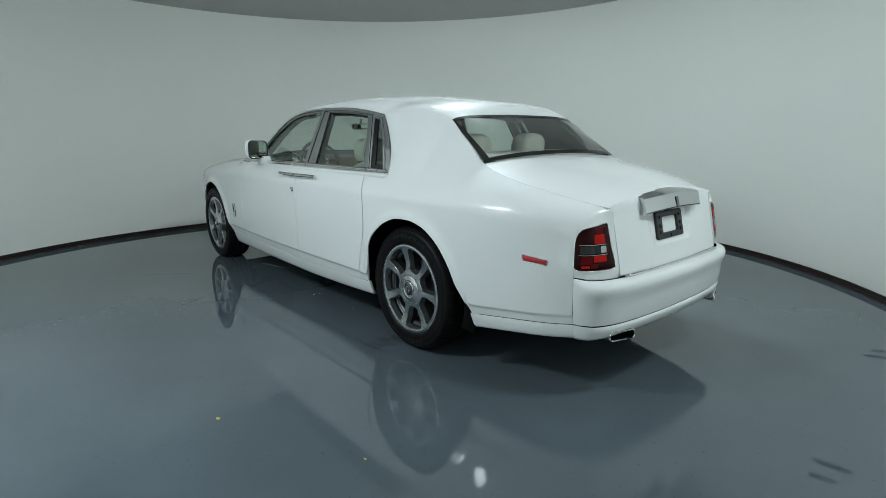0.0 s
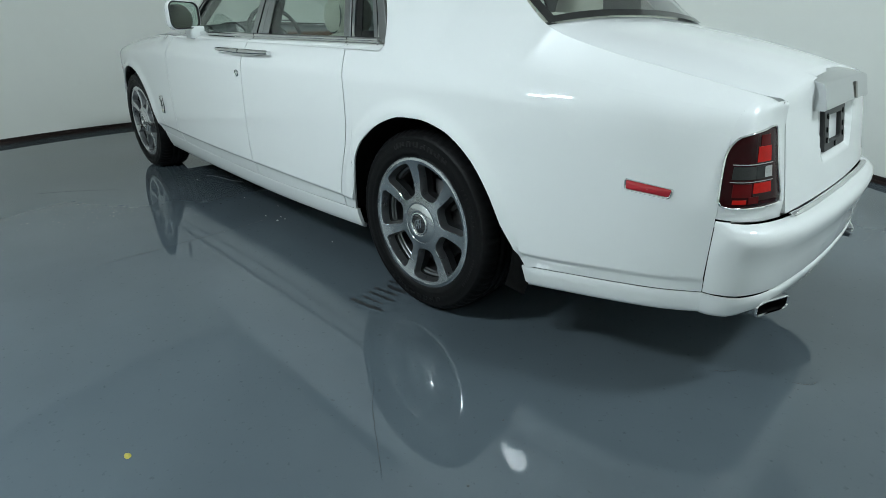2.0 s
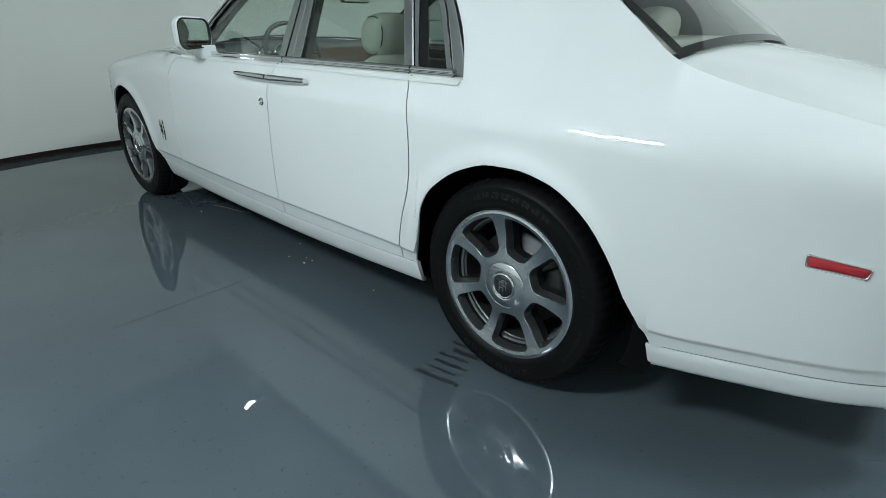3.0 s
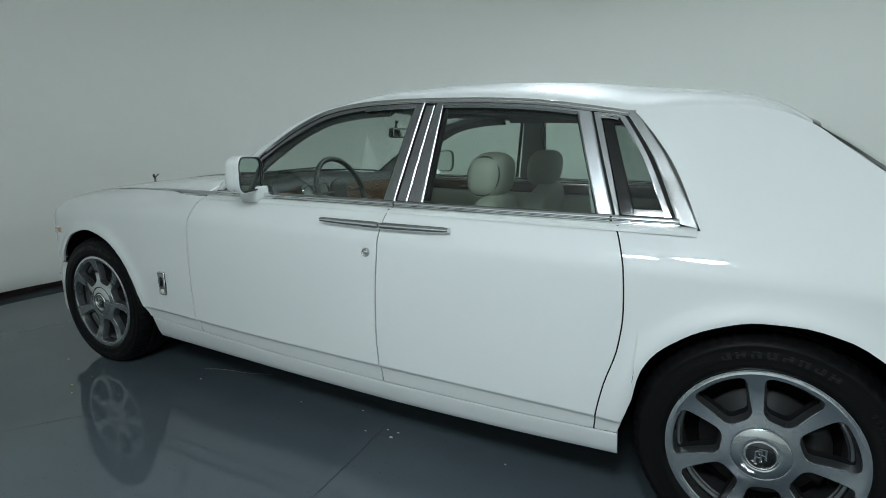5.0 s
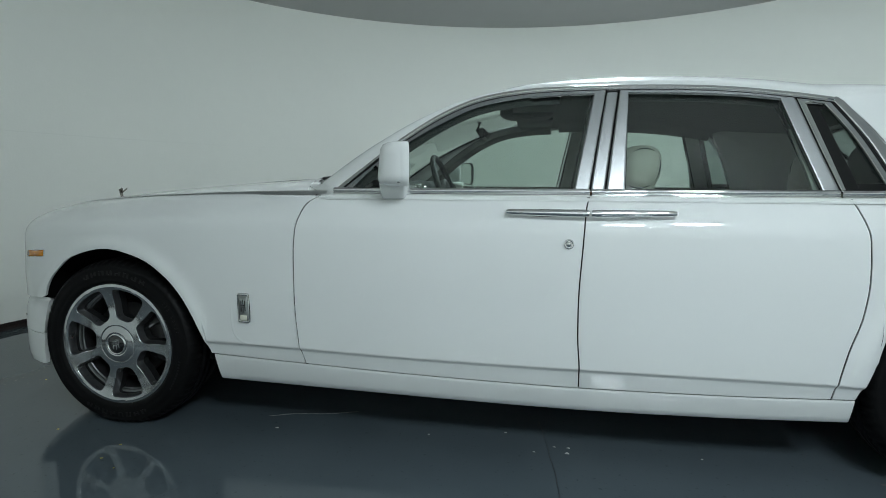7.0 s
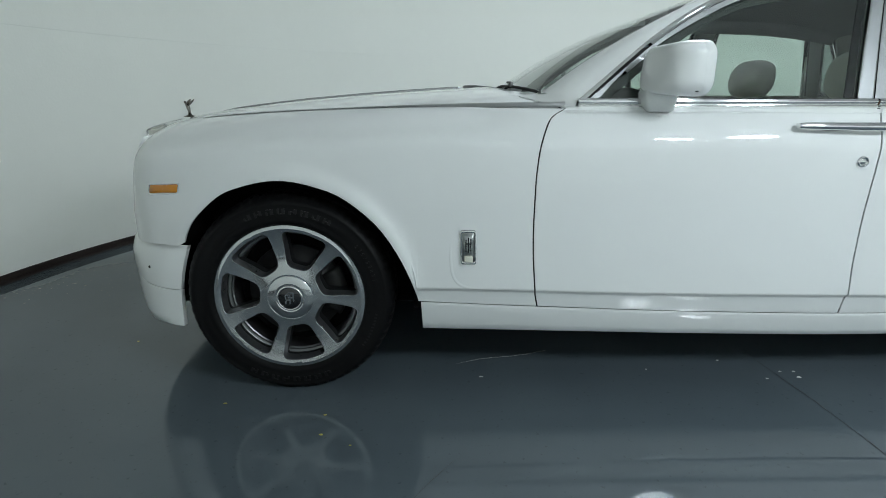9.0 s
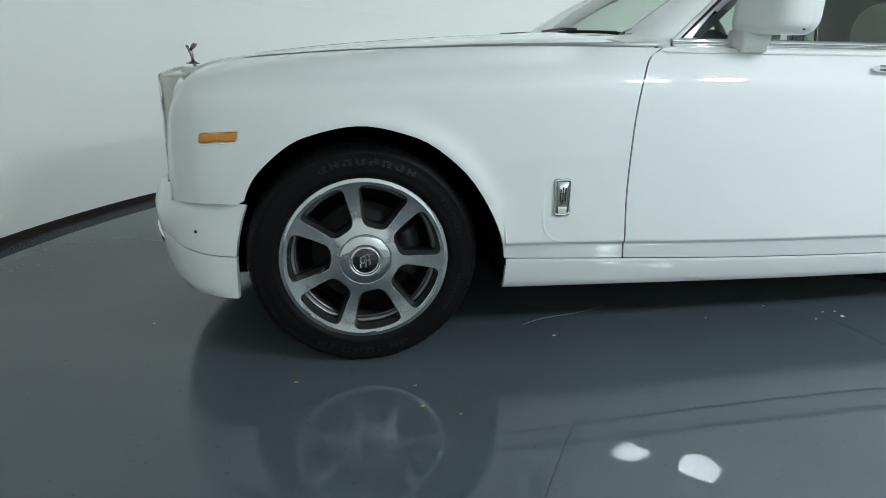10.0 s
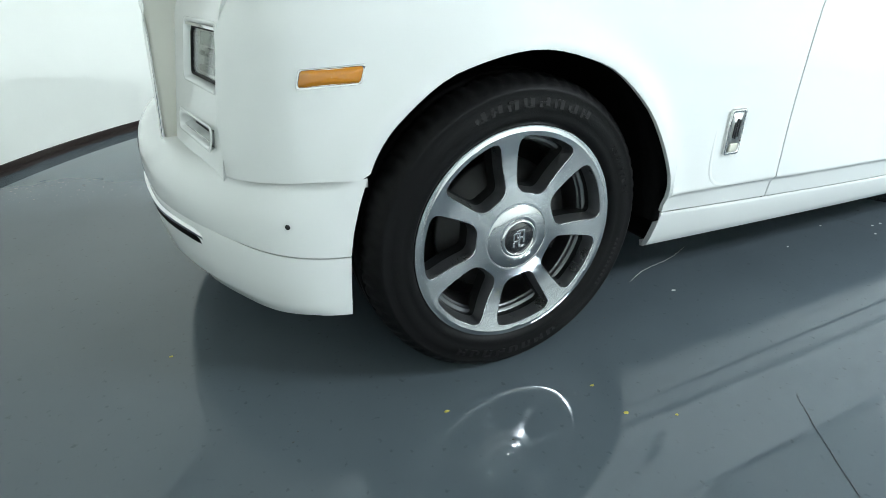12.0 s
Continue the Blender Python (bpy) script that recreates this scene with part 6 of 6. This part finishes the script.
def mirror():
    bm = bmesh.new()
    # housing: rounded cap in front, glass behind, turned towards the driver
    cy, cz, skew = 0.970, 1.228, 0.333

    def ring(d, kw, kh, dy=0.0, w=0.222, h=0.170, r=0.050):
        k = skew * (1 - 0.35 * max(0, d) / 0.13)
        return [(2.155 + d - k * a - 1.2 * max(0, d - 0.03) * b, cy + dy + a, cz + b * (1 + 0.05 * a / 0.1)) for a, b in round_rect(w * kw, h * kh, r * min(kw, kh), 6)]
    rows = [ring(*q) for q in ((0.118, 0.46, 0.58, -0.014), (0.114, 0.66, 0.76, -0.011), (0.104, 0.81, 0.88, -0.007), (0.087, 0.915, 0.95, -0.003), (0.062, 0.98, 0.99, -0.001), (0.036, 1.0, 1.0), (0.0325, 0.993, 0.993), (0.031, 0.993, 0.993), (0.028, 1.0, 1.0), (0.004, 0.995, 0.995), (0.0, 0.97, 0.965), (0.003, 0.94, 0.925), (0.012, 0.92, 0.90))]
    grid(bm, rows, close=True)
    bm.faces.new([bm.verts.new(p) for p in rows[0]])
    weld(bm, 1e-5)
    bmesh.ops.recalc_face_normals(bm, faces=bm.faces)
    pair = both("door_mirror", bm, PAINT, CAR, "white door mirror with dark rim")
    bm = bmesh.new()
    prism(bm, ring(0.008, 0.925, 0.905), (0.003, 0, 0))
    o2 = mirrored(bm)
    part("mirror_glass", bm, MIRROR, pair[0], "mirror glass", smooth=False)
    part("mirror_glass", o2, MIRROR, pair[1], "mirror glass", smooth=False)
    bm = bmesh.new()
    grid(bm, [ring(0.003, 0.955, 0.945), ring(-0.001, 0.95, 0.94), ring(-0.001, 0.90, 0.87), ring(0.006, 0.88, 0.85)], close=True)
    bmesh.ops.recalc_face_normals(bm, faces=bm.faces)
    o2 = mirrored(bm)
    part("mirror_rim", bm, BLACK, pair[0], "black rim")
    part("mirror_rim", o2, BLACK, pair[1], "black rim")
    bm = bmesh.new()
    rows = []
    for z, x0, x1, y1 in ((1.088, 2.182, 2.262, 0.925), (1.092, 2.176, 2.270, 0.940), (1.115, 2.172, 2.276, 0.945), (1.150, 2.168, 2.282, 0.945), (1.165, 2.175, 2.276, 0.94)):
        rows.append([((x0 + x1) / 2 + a, (0.85 + y1) / 2 + b, z) for a, b in round_rect(x1 - x0, y1 - 0.85, 0.014, 4)])
    grid(bm, rows, close=True, cap=True)
    bmesh.ops.recalc_face_normals(bm, faces=bm.faces)
    o2 = mirrored(bm)
    part("mirror_foot", bm, PAINT, pair[0], "white mirror foot")
    part("mirror_foot", o2, PAINT, pair[1], "white mirror foot")
    # small lens low on the outer end
    bm = bmesh.new()
    pillow(bm, 2.165, 1.060, 1.158, 0.011, 0.010, 0.0045, 2.0, 8)
    o2 = mirrored(bm)
    part("mirror_lens", bm, GLOSS_BLACK, pair[0], "small dark lens")
    part("mirror_lens", o2, GLOSS_BLACK, pair[1], "small dark lens")


mirror()


# ---- cabin ----
def seat(x, y, name, head_x, head_z):
    bm = bmesh.new()
    pillow(bm, x, y, 0.78, 0.09, 0.26, 0.36, 3.2, lean=0.24)
    s = part(name, bm, LEATHER, CAR, "cream leather seat")
    bm = bmesh.new()
    pillow(bm, x + 0.28, y, 0.52, 0.28, 0.26, 0.10, 3.2)
    part("cushion", bm, LEATHER, s)
    bm = bmesh.new()
    pillow(bm, head_x, y, head_z, 0.095, 0.14, 0.108, 2.7, lean=0.1)
    part("headrest", bm, LEATHER, s, "rounded cream leather headrest")
    bm = bmesh.new()
    ring = [(head_x + 0.078 * math.cos(a) - 0.1 * 0.088 * math.sin(a), y + 0.104 * (1 if y > 0 else -1), head_z + 0.089 * math.sin(a)) for a in [2 * math.pi * i / 40 for i in range(40)]]
    tube(bm, ring, 0.004, 6, closed=True)
    part("piping", bm, PIPING, s, "dark piping")
    bm = bmesh.new()
    for dy in (-0.04, 0.04):
        b2 = bmesh.new()
        tube(bm, [(head_x - 0.01, y + dy, head_z - 0.16), (head_x, y + dy, head_z - 0.08)], 0.006, 8)
        b2.free()
    part("headrest_post", bm, CHROME, s)


seat(1.22, 0.42, "front_seat", 1.17, 1.225)
seat(1.22, -0.42, "front_seat", 1.17, 1.225)
seat(0.16, 0.29, "rear_seat", 0.09, 1.25)
seat(0.16, -0.29, "rear_seat", 0.09, 1.25)


def cabin():
    bm = bmesh.new()
    rounded_box(bm, 0.50, 2.7, -0.80, 0.80, 0.28, 0.36, 0.01, 1)
    part("cabin_floor", bm, TRIM_DARK, CAR, smooth=False)
    bm = bmesh.new()
    rounded_box(bm, -0.315, 0.10, -0.60, 0.60, 1.09, 1.232, 0.02, 3)
    part("parcel_shelf", bm, LEATHER, CAR, "cream rear parcel shelf")
    # door linings: leather below, veneer along the top
    bm = bmesh.new()
    rounded_box(bm, 0.50, 2.45, 0.775, 0.815, 0.4, 1.035, 0.012, 2)
    both("door_lining", bm, LEATHER, CAR, "cream leather door lining")
    bm = bmesh.new()
    rounded_box(bm, 0.42, 2.40, 0.770, 0.825, 1.035, 1.105, 0.012, 2)
    both("door_capping", bm, WOOD, CAR, "brown veneer door capping")
    # headliner and inner pillars
    bm = bmesh.new()
    grid(bm, [[(x, y * 0.97, z - 0.03) for x, y, z in full_section(x)] for x in [0.0 + 1.76 * i / 24 for i in range(25)]])
    part("headliner", bm, HEADLINER, CAR, "grey headliner")
    for name, quad in (("centre_pillar_lining", ((1.47, 1.13), (1.40, 1.55), (1.285, 1.55), (1.30, 1.13))), ("door_frame_lining", ((0.60, 1.12), (0.70, 1.52), (0.62, 1.50), (0.49, 1.12))), ("rear_pillar_lining", ((0.34, 1.12), (0.53, 1.5), (0.05, 1.46), (-0.30, 1.12)))):
        bm = bmesh.new()
        prism(bm, [(x, glass_y(z) - 0.022 - (0.14 if x < 0.1 else 0), z) for x, z in quad], (0, -0.02, 0))
        both(name, bm, LINING, CAR, "grey pillar lining", smooth=False)
    # outer side of the lining, its lack of light put in as dark colour
    bm = bmesh.new()
    outer = resample([(x, z) for x, z in OUTER if x > 1.35], 24)
    inn = offset([(p.x, p.y) for p in outer], 0.072)
    grid(bm, [[(p.x, glass_y(p.y) - 0.02, p.y) for p in outer], [(x, glass_y(z) - 0.02, z) for x, z in inn], [(x + 0.01, glass_y(z) - 0.08, z + 0.02) for x, z in inn]])
    xs = (0.60, 0.8, 1.0, 1.2, 1.4)
    grid(bm, [[(x, glass_y(RAIL(x)) - dy, RAIL(x) - dz) for x in xs] for dy, dz in ((0.02, 0.018), (0.018, 0.062), (0.10, 0.0))])
    bmesh.ops.recalc_face_normals(bm, faces=bm.faces)
    both("unlit_rail_lining", bm, TRIM_DARK, CAR, "lining over the windows, coloured dark for its unlit outer side", smooth=False)
    bm = bmesh.new()
    grid(bm, [[(p.x, glass_y(p.y) - 0.028, p.y) for p in outer], [(x, glass_y(z) - 0.03, z) for x, z in inn], [(x + 0.012, glass_y(z) - 0.10, z + 0.024) for x, z in inn]])
    grid(bm, [[(x, glass_y(RAIL(x)) - dy, RAIL(x) - dz) for x in [0.55 + 0.95 * i / 12 for i in range(13)]] for dy, dz in ((0.028, 0.018), (0.028, 0.064), (0.11, 0.0))])
    bmesh.ops.recalc_face_normals(bm, faces=bm.faces)
    both("inner_rail_lining", bm, HEADLINER, CAR, "grey lining over the windows")
    # dashboard
    bm = bmesh.new()
    rows = []
    prof = [(2.22, 0.70), (2.20, 0.95), (2.205, 1.10), (2.225, 1.15), (2.28, 1.17), (2.40, 1.165), (2.55, 1.135), (2.70, 1.10)]
    for x, z in prof:
        rows.append([(x + 0.05 * (1 - (y / 0.75) ** 2), y, z + 0.015 * math.exp(-((y - 0.4) / 0.2) ** 2)) for y in [-0.78 + 1.56 * i / 30 for i in range(31)]])
    grid(bm, rows)
    bmesh.ops.recalc_face_normals(bm, faces=bm.faces)
    d = part("dashboard", bm, TRIM_DARK, CAR, "dark dashboard with veneer")
    bm = bmesh.new()
    rows = [[(2.206 + dx + 0.05 * (1 - (y / 0.75) ** 2), y, z) for y in [-0.74 + 1.48 * i / 24 for i in range(25)]] for dx, z in ((-0.012, 0.95), (-0.016, 1.0), (-0.012, 1.10), (-0.002, 1.125))]
    grid(bm, rows)
    bmesh.ops.recalc_face_normals(bm, faces=bm.faces)
    part("fascia", bm, WOOD, d, "brown veneer fascia")
    for y, r in ((0.52, 0.045), (0.40, 0.055), (0.28, 0.045)):
        bm = bmesh.new()
        lathe(bm, [(0.0, -0.004), (r * 0.85, -0.004), (r * 0.92, -0.012), (r, -0.012), (r, 0.02)], 28, "x")
        for v in bm.verts:
            v.co += Vector((2.222, y, 1.10))
        g = part("gauge", bm, CHROME, d, "round gauge with a bright ring")
        bm = bmesh.new()
        lathe(bm, [(0.0, -0.0055), (r * 0.84, -0.0055)], 28, "x")
        for v in bm.verts:
            v.co += Vector((2.222, y, 1.10))
        part("dial", bm, material("gauge_face", (0.45, 0.46, 0.45), 0.4) if y == 0.52 else bpy.data.materials["gauge_face"], g, "pale dial")
    # steering wheel
    bm = bmesh.new()
    c = Vector((2.08, 0.40, 1.105))
    ax1, ax2 = Vector((0, 1, 0)), Vector((0.36, 0, 0.93)).normalized()
    tube(bm, [c + ax1 * 0.19 * math.cos(a) + ax2 * 0.19 * math.sin(a) for a in [2 * math.pi * i / 48 for i in range(48)]], 0.014, 10, closed=True)
    sw = part("steering_wheel", bm, TRIM_DARK, CAR, "thin dark steering wheel")
    bm = bmesh.new()
    pillow(bm, c.x + 0.02, c.y, c.z, 0.03, 0.07, 0.07, 2.4)
    part("hub", bm, TRIM_DARK, sw)
    for a in (0, 180, 270):
        bm = bmesh.new()
        e = c + ax1 * 0.185 * math.cos(radians(a)) + ax2 * 0.185 * math.sin(radians(a))
        tube(bm, [c + Vector((0.015, 0, 0)), e], 0.011, 8, squash=0.6)
        part("spoke", bm, TRIM_DARK, sw)
    # inside mirror and its console
    bm = bmesh.new()
    rounded_box(bm, 1.925, 1.955, -0.105, 0.115, 1.400, 1.456, 0.012, 3)
    im = part("inside_mirror", bm, BLACK, CAR, "black inside mirror")
    bm = bmesh.new()
    rounded_box(bm, 1.921, 1.9245, -0.095, 0.105, 1.407, 1.449, 0.0015, 1)
    part("mirror_glass", bm, MIRROR, im, "mirror glass", smooth=False)
    bm = bmesh.new()
    tube(bm, [(1.955, 0.0, 1.43), (1.975, 0.0, 1.455), (1.965, 0.0, 1.50)], 0.014, 8)
    part("mirror_arm", bm, BLACK, im)
    bm = bmesh.new()
    pillow(bm, 1.70, 0.0, 1.545, 0.15, 0.15, 0.04, 2.6)
    part("roof_console", bm, TRIM_DARK, CAR, "dark roof console")
    for y in (0.36, -0.36):
        bm = bmesh.new()
        rounded_box(bm, 1.55, 1.77, y - 0.19, y + 0.19, 1.525, 1.542, 0.007, 2)
        part("sun_visor", bm, TRIM_DARK, CAR, "folded dark sun visor")
    bm = bmesh.new()
    rounded_box(bm, 0.0, 0.05, -0.13, 0.13, 1.465, 1.483, 0.006, 2)
    part("high_brake_lamp", bm, CLEAR_LENS, CAR, "high-mounted brake lamp inside the rear window")


cabin()


def cowl():
    bm = bmesh.new()
    half_ = resample(SCREEN_LOW, 14)
    pts = [tuple(p) for p in half_] + [(p.x, -p.y, p.z) for p in half_[-2::-1]]
    rows = []
    for dx, k, dz in ((-0.05, 0.98, -0.03), (0.015, 0.97, -0.012), (0.08, 0.90, -0.006), (0.15, 0.80, 0.0), (0.20, 0.66, -0.002), (0.215, 0.60, -0.02)):
        rows.append([(x + dx * (1 if dx < 0.02 else 1 - 0.55 * (y / 0.745) ** 2), y * k, z + dz + 0.008 * max(0, 1 - (y / 0.5) ** 2) * (dx > 0.05)) for x, y, z in pts])
    grid(bm, rows)
    outward(bm)
    part("cowl", bm, BLACK, CAR, "black cowl under the windscreen")
    bm = bmesh.new()
    tube(bm, [(2.70, 0.50, 1.176), (2.66, 0.25, 1.196), (2.645, -0.05, 1.203)], [0.008, 0.006, 0.005], 6)
    part("wiper", bm, BLACK, CAR, "black windscreen wiper")


cowl()


# ---- marks and litter on the floor ----
def floor_curve(points, width, mat, name, label, category):
    """A hairline crack or scuff lying on the floor, with uneven width."""
    bm = bmesh.new()
    pts = resample(points, max(10, len(points) * 5))
    rng = random.Random(int(abs(points[0][0] * 1000)))
    rows = []
    n = len(pts) - 1
    for i, p in enumerate(pts):
        a, b = pts[max(i - 1, 0)], pts[min(i + 1, n)]
        t = (b - a).normalized()
        w = width * (0.35 + 0.65 * rng.random()) * min(1, 0.15 + 4 * min(i, n - i) / n)
        j = (rng.random() - 0.5) * width * 1.2
        c = p + Vector((-t.y, t.x)) * j
        rows.append([(c.x - t.y * w / 2, c.y + t.x * w / 2, 0.0012), (c.x, c.y, 0.0018), (c.x + t.y * w / 2, c.y - t.x * w / 2, 0.0012)])
    grid(bm, rows)
    bm.normal_update()
    for f in bm.faces:
        if f.normal.z < 0:
            f.normal_flip()
    return tagged(part(name, bm, mat, smooth=False), label, category)


floor_curve([(1.60, 0.55), (1.56, 0.83), (1.53, 1.1), (1.51, 1.48), (1.49, 1.9)], 0.004, DIRT, "floor_crack", "thin dark crack in the grey floor paint", "crack")
floor_curve([(2.50, 0.60), (2.64, 0.65), (2.80, 0.68), (2.92, 0.73)], 0.004, CHIP, "floor_crack", "pale hairline crack beside the front wheel", "crack")
floor_curve([(2.95, 1.38), (3.04, 1.5), (3.17, 1.7), (3.25, 1.86)], 0.003, DIRT, "floor_crack", "thin dark crack in the grey floor paint", "crack")
floor_curve([(-0.48, 2.16), (-0.54, 2.13), (-0.62, 2.10)], 0.003, DIRT, "floor_crack", "short dark hairline crack on the floor", "crack")
floor_curve([(-1.13, 0.50), (-1.17, 0.46), (-1.20, 0.42)], 0.005, DIRT, "floor_scratch", "short dark scratch on the floor", "scratch")
floor_curve([(-1.36, 0.36), (-1.41, 0.33), (-1.43, 0.28)], 0.004, DIRT, "floor_scratch", "short curved scratch on the floor", "scratch")
floor_curve([(-0.30, 1.42), (-0.35, 1.47), (-0.45, 1.55), (-0.69, 1.70)], 0.003, DIRT, "floor_crack", "thin dark crack in the grey floor paint", "crack")


def scuffs(cx, cy, ang, count, length, gap, label):
    """A patch of parallel tread-print bars left by a tyre."""
    rng = random.Random(int(cx * 100 + cy * 10))
    bm = bmesh.new()
    for i in range(count):
        o = (i - count / 2) * gap
        l = length * (0.6 + 0.5 * rng.random())
        sh = (rng.random() - 0.5) * length * 0.3
        c, s = math.cos(ang), math.sin(ang)
        w = gap * (0.18 + 0.22 * rng.random())
        pts = []
        for k in range(9):
            pts.append((-l / 2 + l * k / 8 + sh, o + w * (0.4 + 0.6 * rng.random())))
        for k in range(8, -1, -1):
            pts.append((-l / 2 + l * k / 8 + sh, o - w * (0.4 + 0.6 * rng.random())))
        f = bm.faces.new([bm.verts.new((cx + a * c - b * s, cy + a * s + b * c, 0.0013)) for a, b in pts])
        if f.normal.z < 0:
            f.normal_flip()
    bm.normal_update()
    for f in bm.faces:
        if f.normal.z < 0:
            f.normal_flip()
    return tagged(part("tyre_print", bm, DIRT, smooth=False), label, "tyre mark")


scuffs(0.20, 1.02, radians(9), 6, 0.19, 0.050, "dark tread print beside the rear tyre")


def streaks(x0, y0, x1, y1, count, spread, label):
    """Fine parallel rubbed lines of uneven length."""
    rng = random.Random(int(x0 * 50 + y0 * 90))
    bm = bmesh.new()
    d = Vector((x1 - x0, y1 - y0))
    n = Vector((-d.y, d.x)).normalized()
    for i in range(count):
        o = (i / max(count - 1, 1) - 0.5) * spread + rng.uniform(-0.1, 0.1) * spread / count
        s, e = rng.uniform(0, 0.25), rng.uniform(0.7, 1.0)
        w = spread / count * rng.uniform(0.25, 0.48)
        rows = []
        for k in range(9):
            f = k / 8
            p = Vector((x0, y0)) + d * (s + (e - s) * f) + n * o
            ww = w * math.sin(math.pi * min(1, max(0.02, f))) ** 0.5 * rng.uniform(0.7, 1.1)
            rows.append([(p.x + n.x * ww, p.y + n.y * ww, 0.0008), (p.x - n.x * ww, p.y - n.y * ww, 0.0008)])
        grid(bm, rows)
    bm.normal_update()
    for f in bm.faces:
        if f.normal.z < 0:
            f.normal_flip()
    return tagged(part("tyre_streak", bm, SCUFF, smooth=False), label, "tyre mark")


streaks(-2.08, 0.40, -2.27, 0.40, 6, 0.036, "dark rubbed tyre streak on the open floor")
streaks(-2.11, 0.525, -2.25, 0.52, 4, 0.03, "faint rubbed tyre streak on the open floor")
streaks(-1.94, -1.085, -2.12, -1.14, 4, 0.04, "dark rubbed tyre streak on the open floor")
streaks(-1.96, -1.21, -2.1, -1.27, 3, 0.04, "faint rubbed tyre streak on the open floor")


def leaf(x, y, r, ang, mat=LEAF, label="small dry yellow leaf lying on the floor", name="leaf", category="leaf"):
    bm = bmesh.new()
    rng = random.Random(int(x * 1000 + y * 77))
    rows = []
    for k in range(4):
        q = 1 - k / 3.2
        rows.append([(x + math.cos(ang + a) * r * q * (1 + 0.35 * math.cos(a)) * (0.85 + 0.3 * rng.random()), y + math.sin(ang + a) * r * q * 0.7 * (0.85 + 0.3 * rng.random()), 0.0015 + 0.006 * (1 - q) * (1 if r > 0.008 else 0.4)) for a in [2 * math.pi * i / 14 for i in range(14)]])
    grid(bm, rows, close=True)
    bm.faces.new([v for v in bm.verts][-14:])
    bmesh.ops.recalc_face_normals(bm, faces=bm.faces)
    return tagged(part(name, bm, mat), label, category)


leaf(-0.10, 2.19, 0.014, 0.4)
leaf(-0.86, 1.83, 0.008, 1.1, label="tiny reddish dry leaf lying on the floor")
for x, y, r in ((3.41, 1.24, 0.007), (3.42, 1.12, 0.006), (3.82, 1.04, 0.007), (4.44, 0.50, 0.006), (3.3, 1.3, 0.005)):
    leaf(x, y, r, x * 7)
for x, y, r in ((1.48, 0.85, 0.010), (1.47, 0.80, 0.007), (1.53, 0.80, 0.006), (2.82, 0.84, 0.008), (1.62, 0.86, 0.006), (0.92, 0.80, 0.005), (2.1, 0.78, 0.005), (1.75, 0.7, 0.006)):
    leaf(x, y, r, y * 9, CHIP, "pale flake of paint lying on the floor", "paint_flake", "flake")


def grit():
    bm = bmesh.new()
    rng = random.Random(5)
    for i in range(420):
        a, d = rng.random() * 2 * math.pi, ROOM_R * 0.95 * math.sqrt(rng.random())
        x, y = ROOM_X + d * math.cos(a), ROOM_Y + d * math.sin(a)
        r = 0.0015 + 0.003 * rng.random() ** 3
        top = bm.verts.new((x, y, r * 0.8))
        ring = [bm.verts.new((x + r * math.cos(k * 1.257) * (0.6 + rng.random()), y + r * math.sin(k * 1.257) * (0.6 + rng.random()), 0.0002)) for k in range(5)]
        for k in range(5):
            bm.faces.new([top, ring[k], ring[(k + 1) % 5]])
    bmesh.ops.recalc_face_normals(bm, faces=bm.faces)
    return tagged(part("grit", bm, DIRT), "scattered dark specks of grit on the floor", "grit", kind="stuff")


grit()
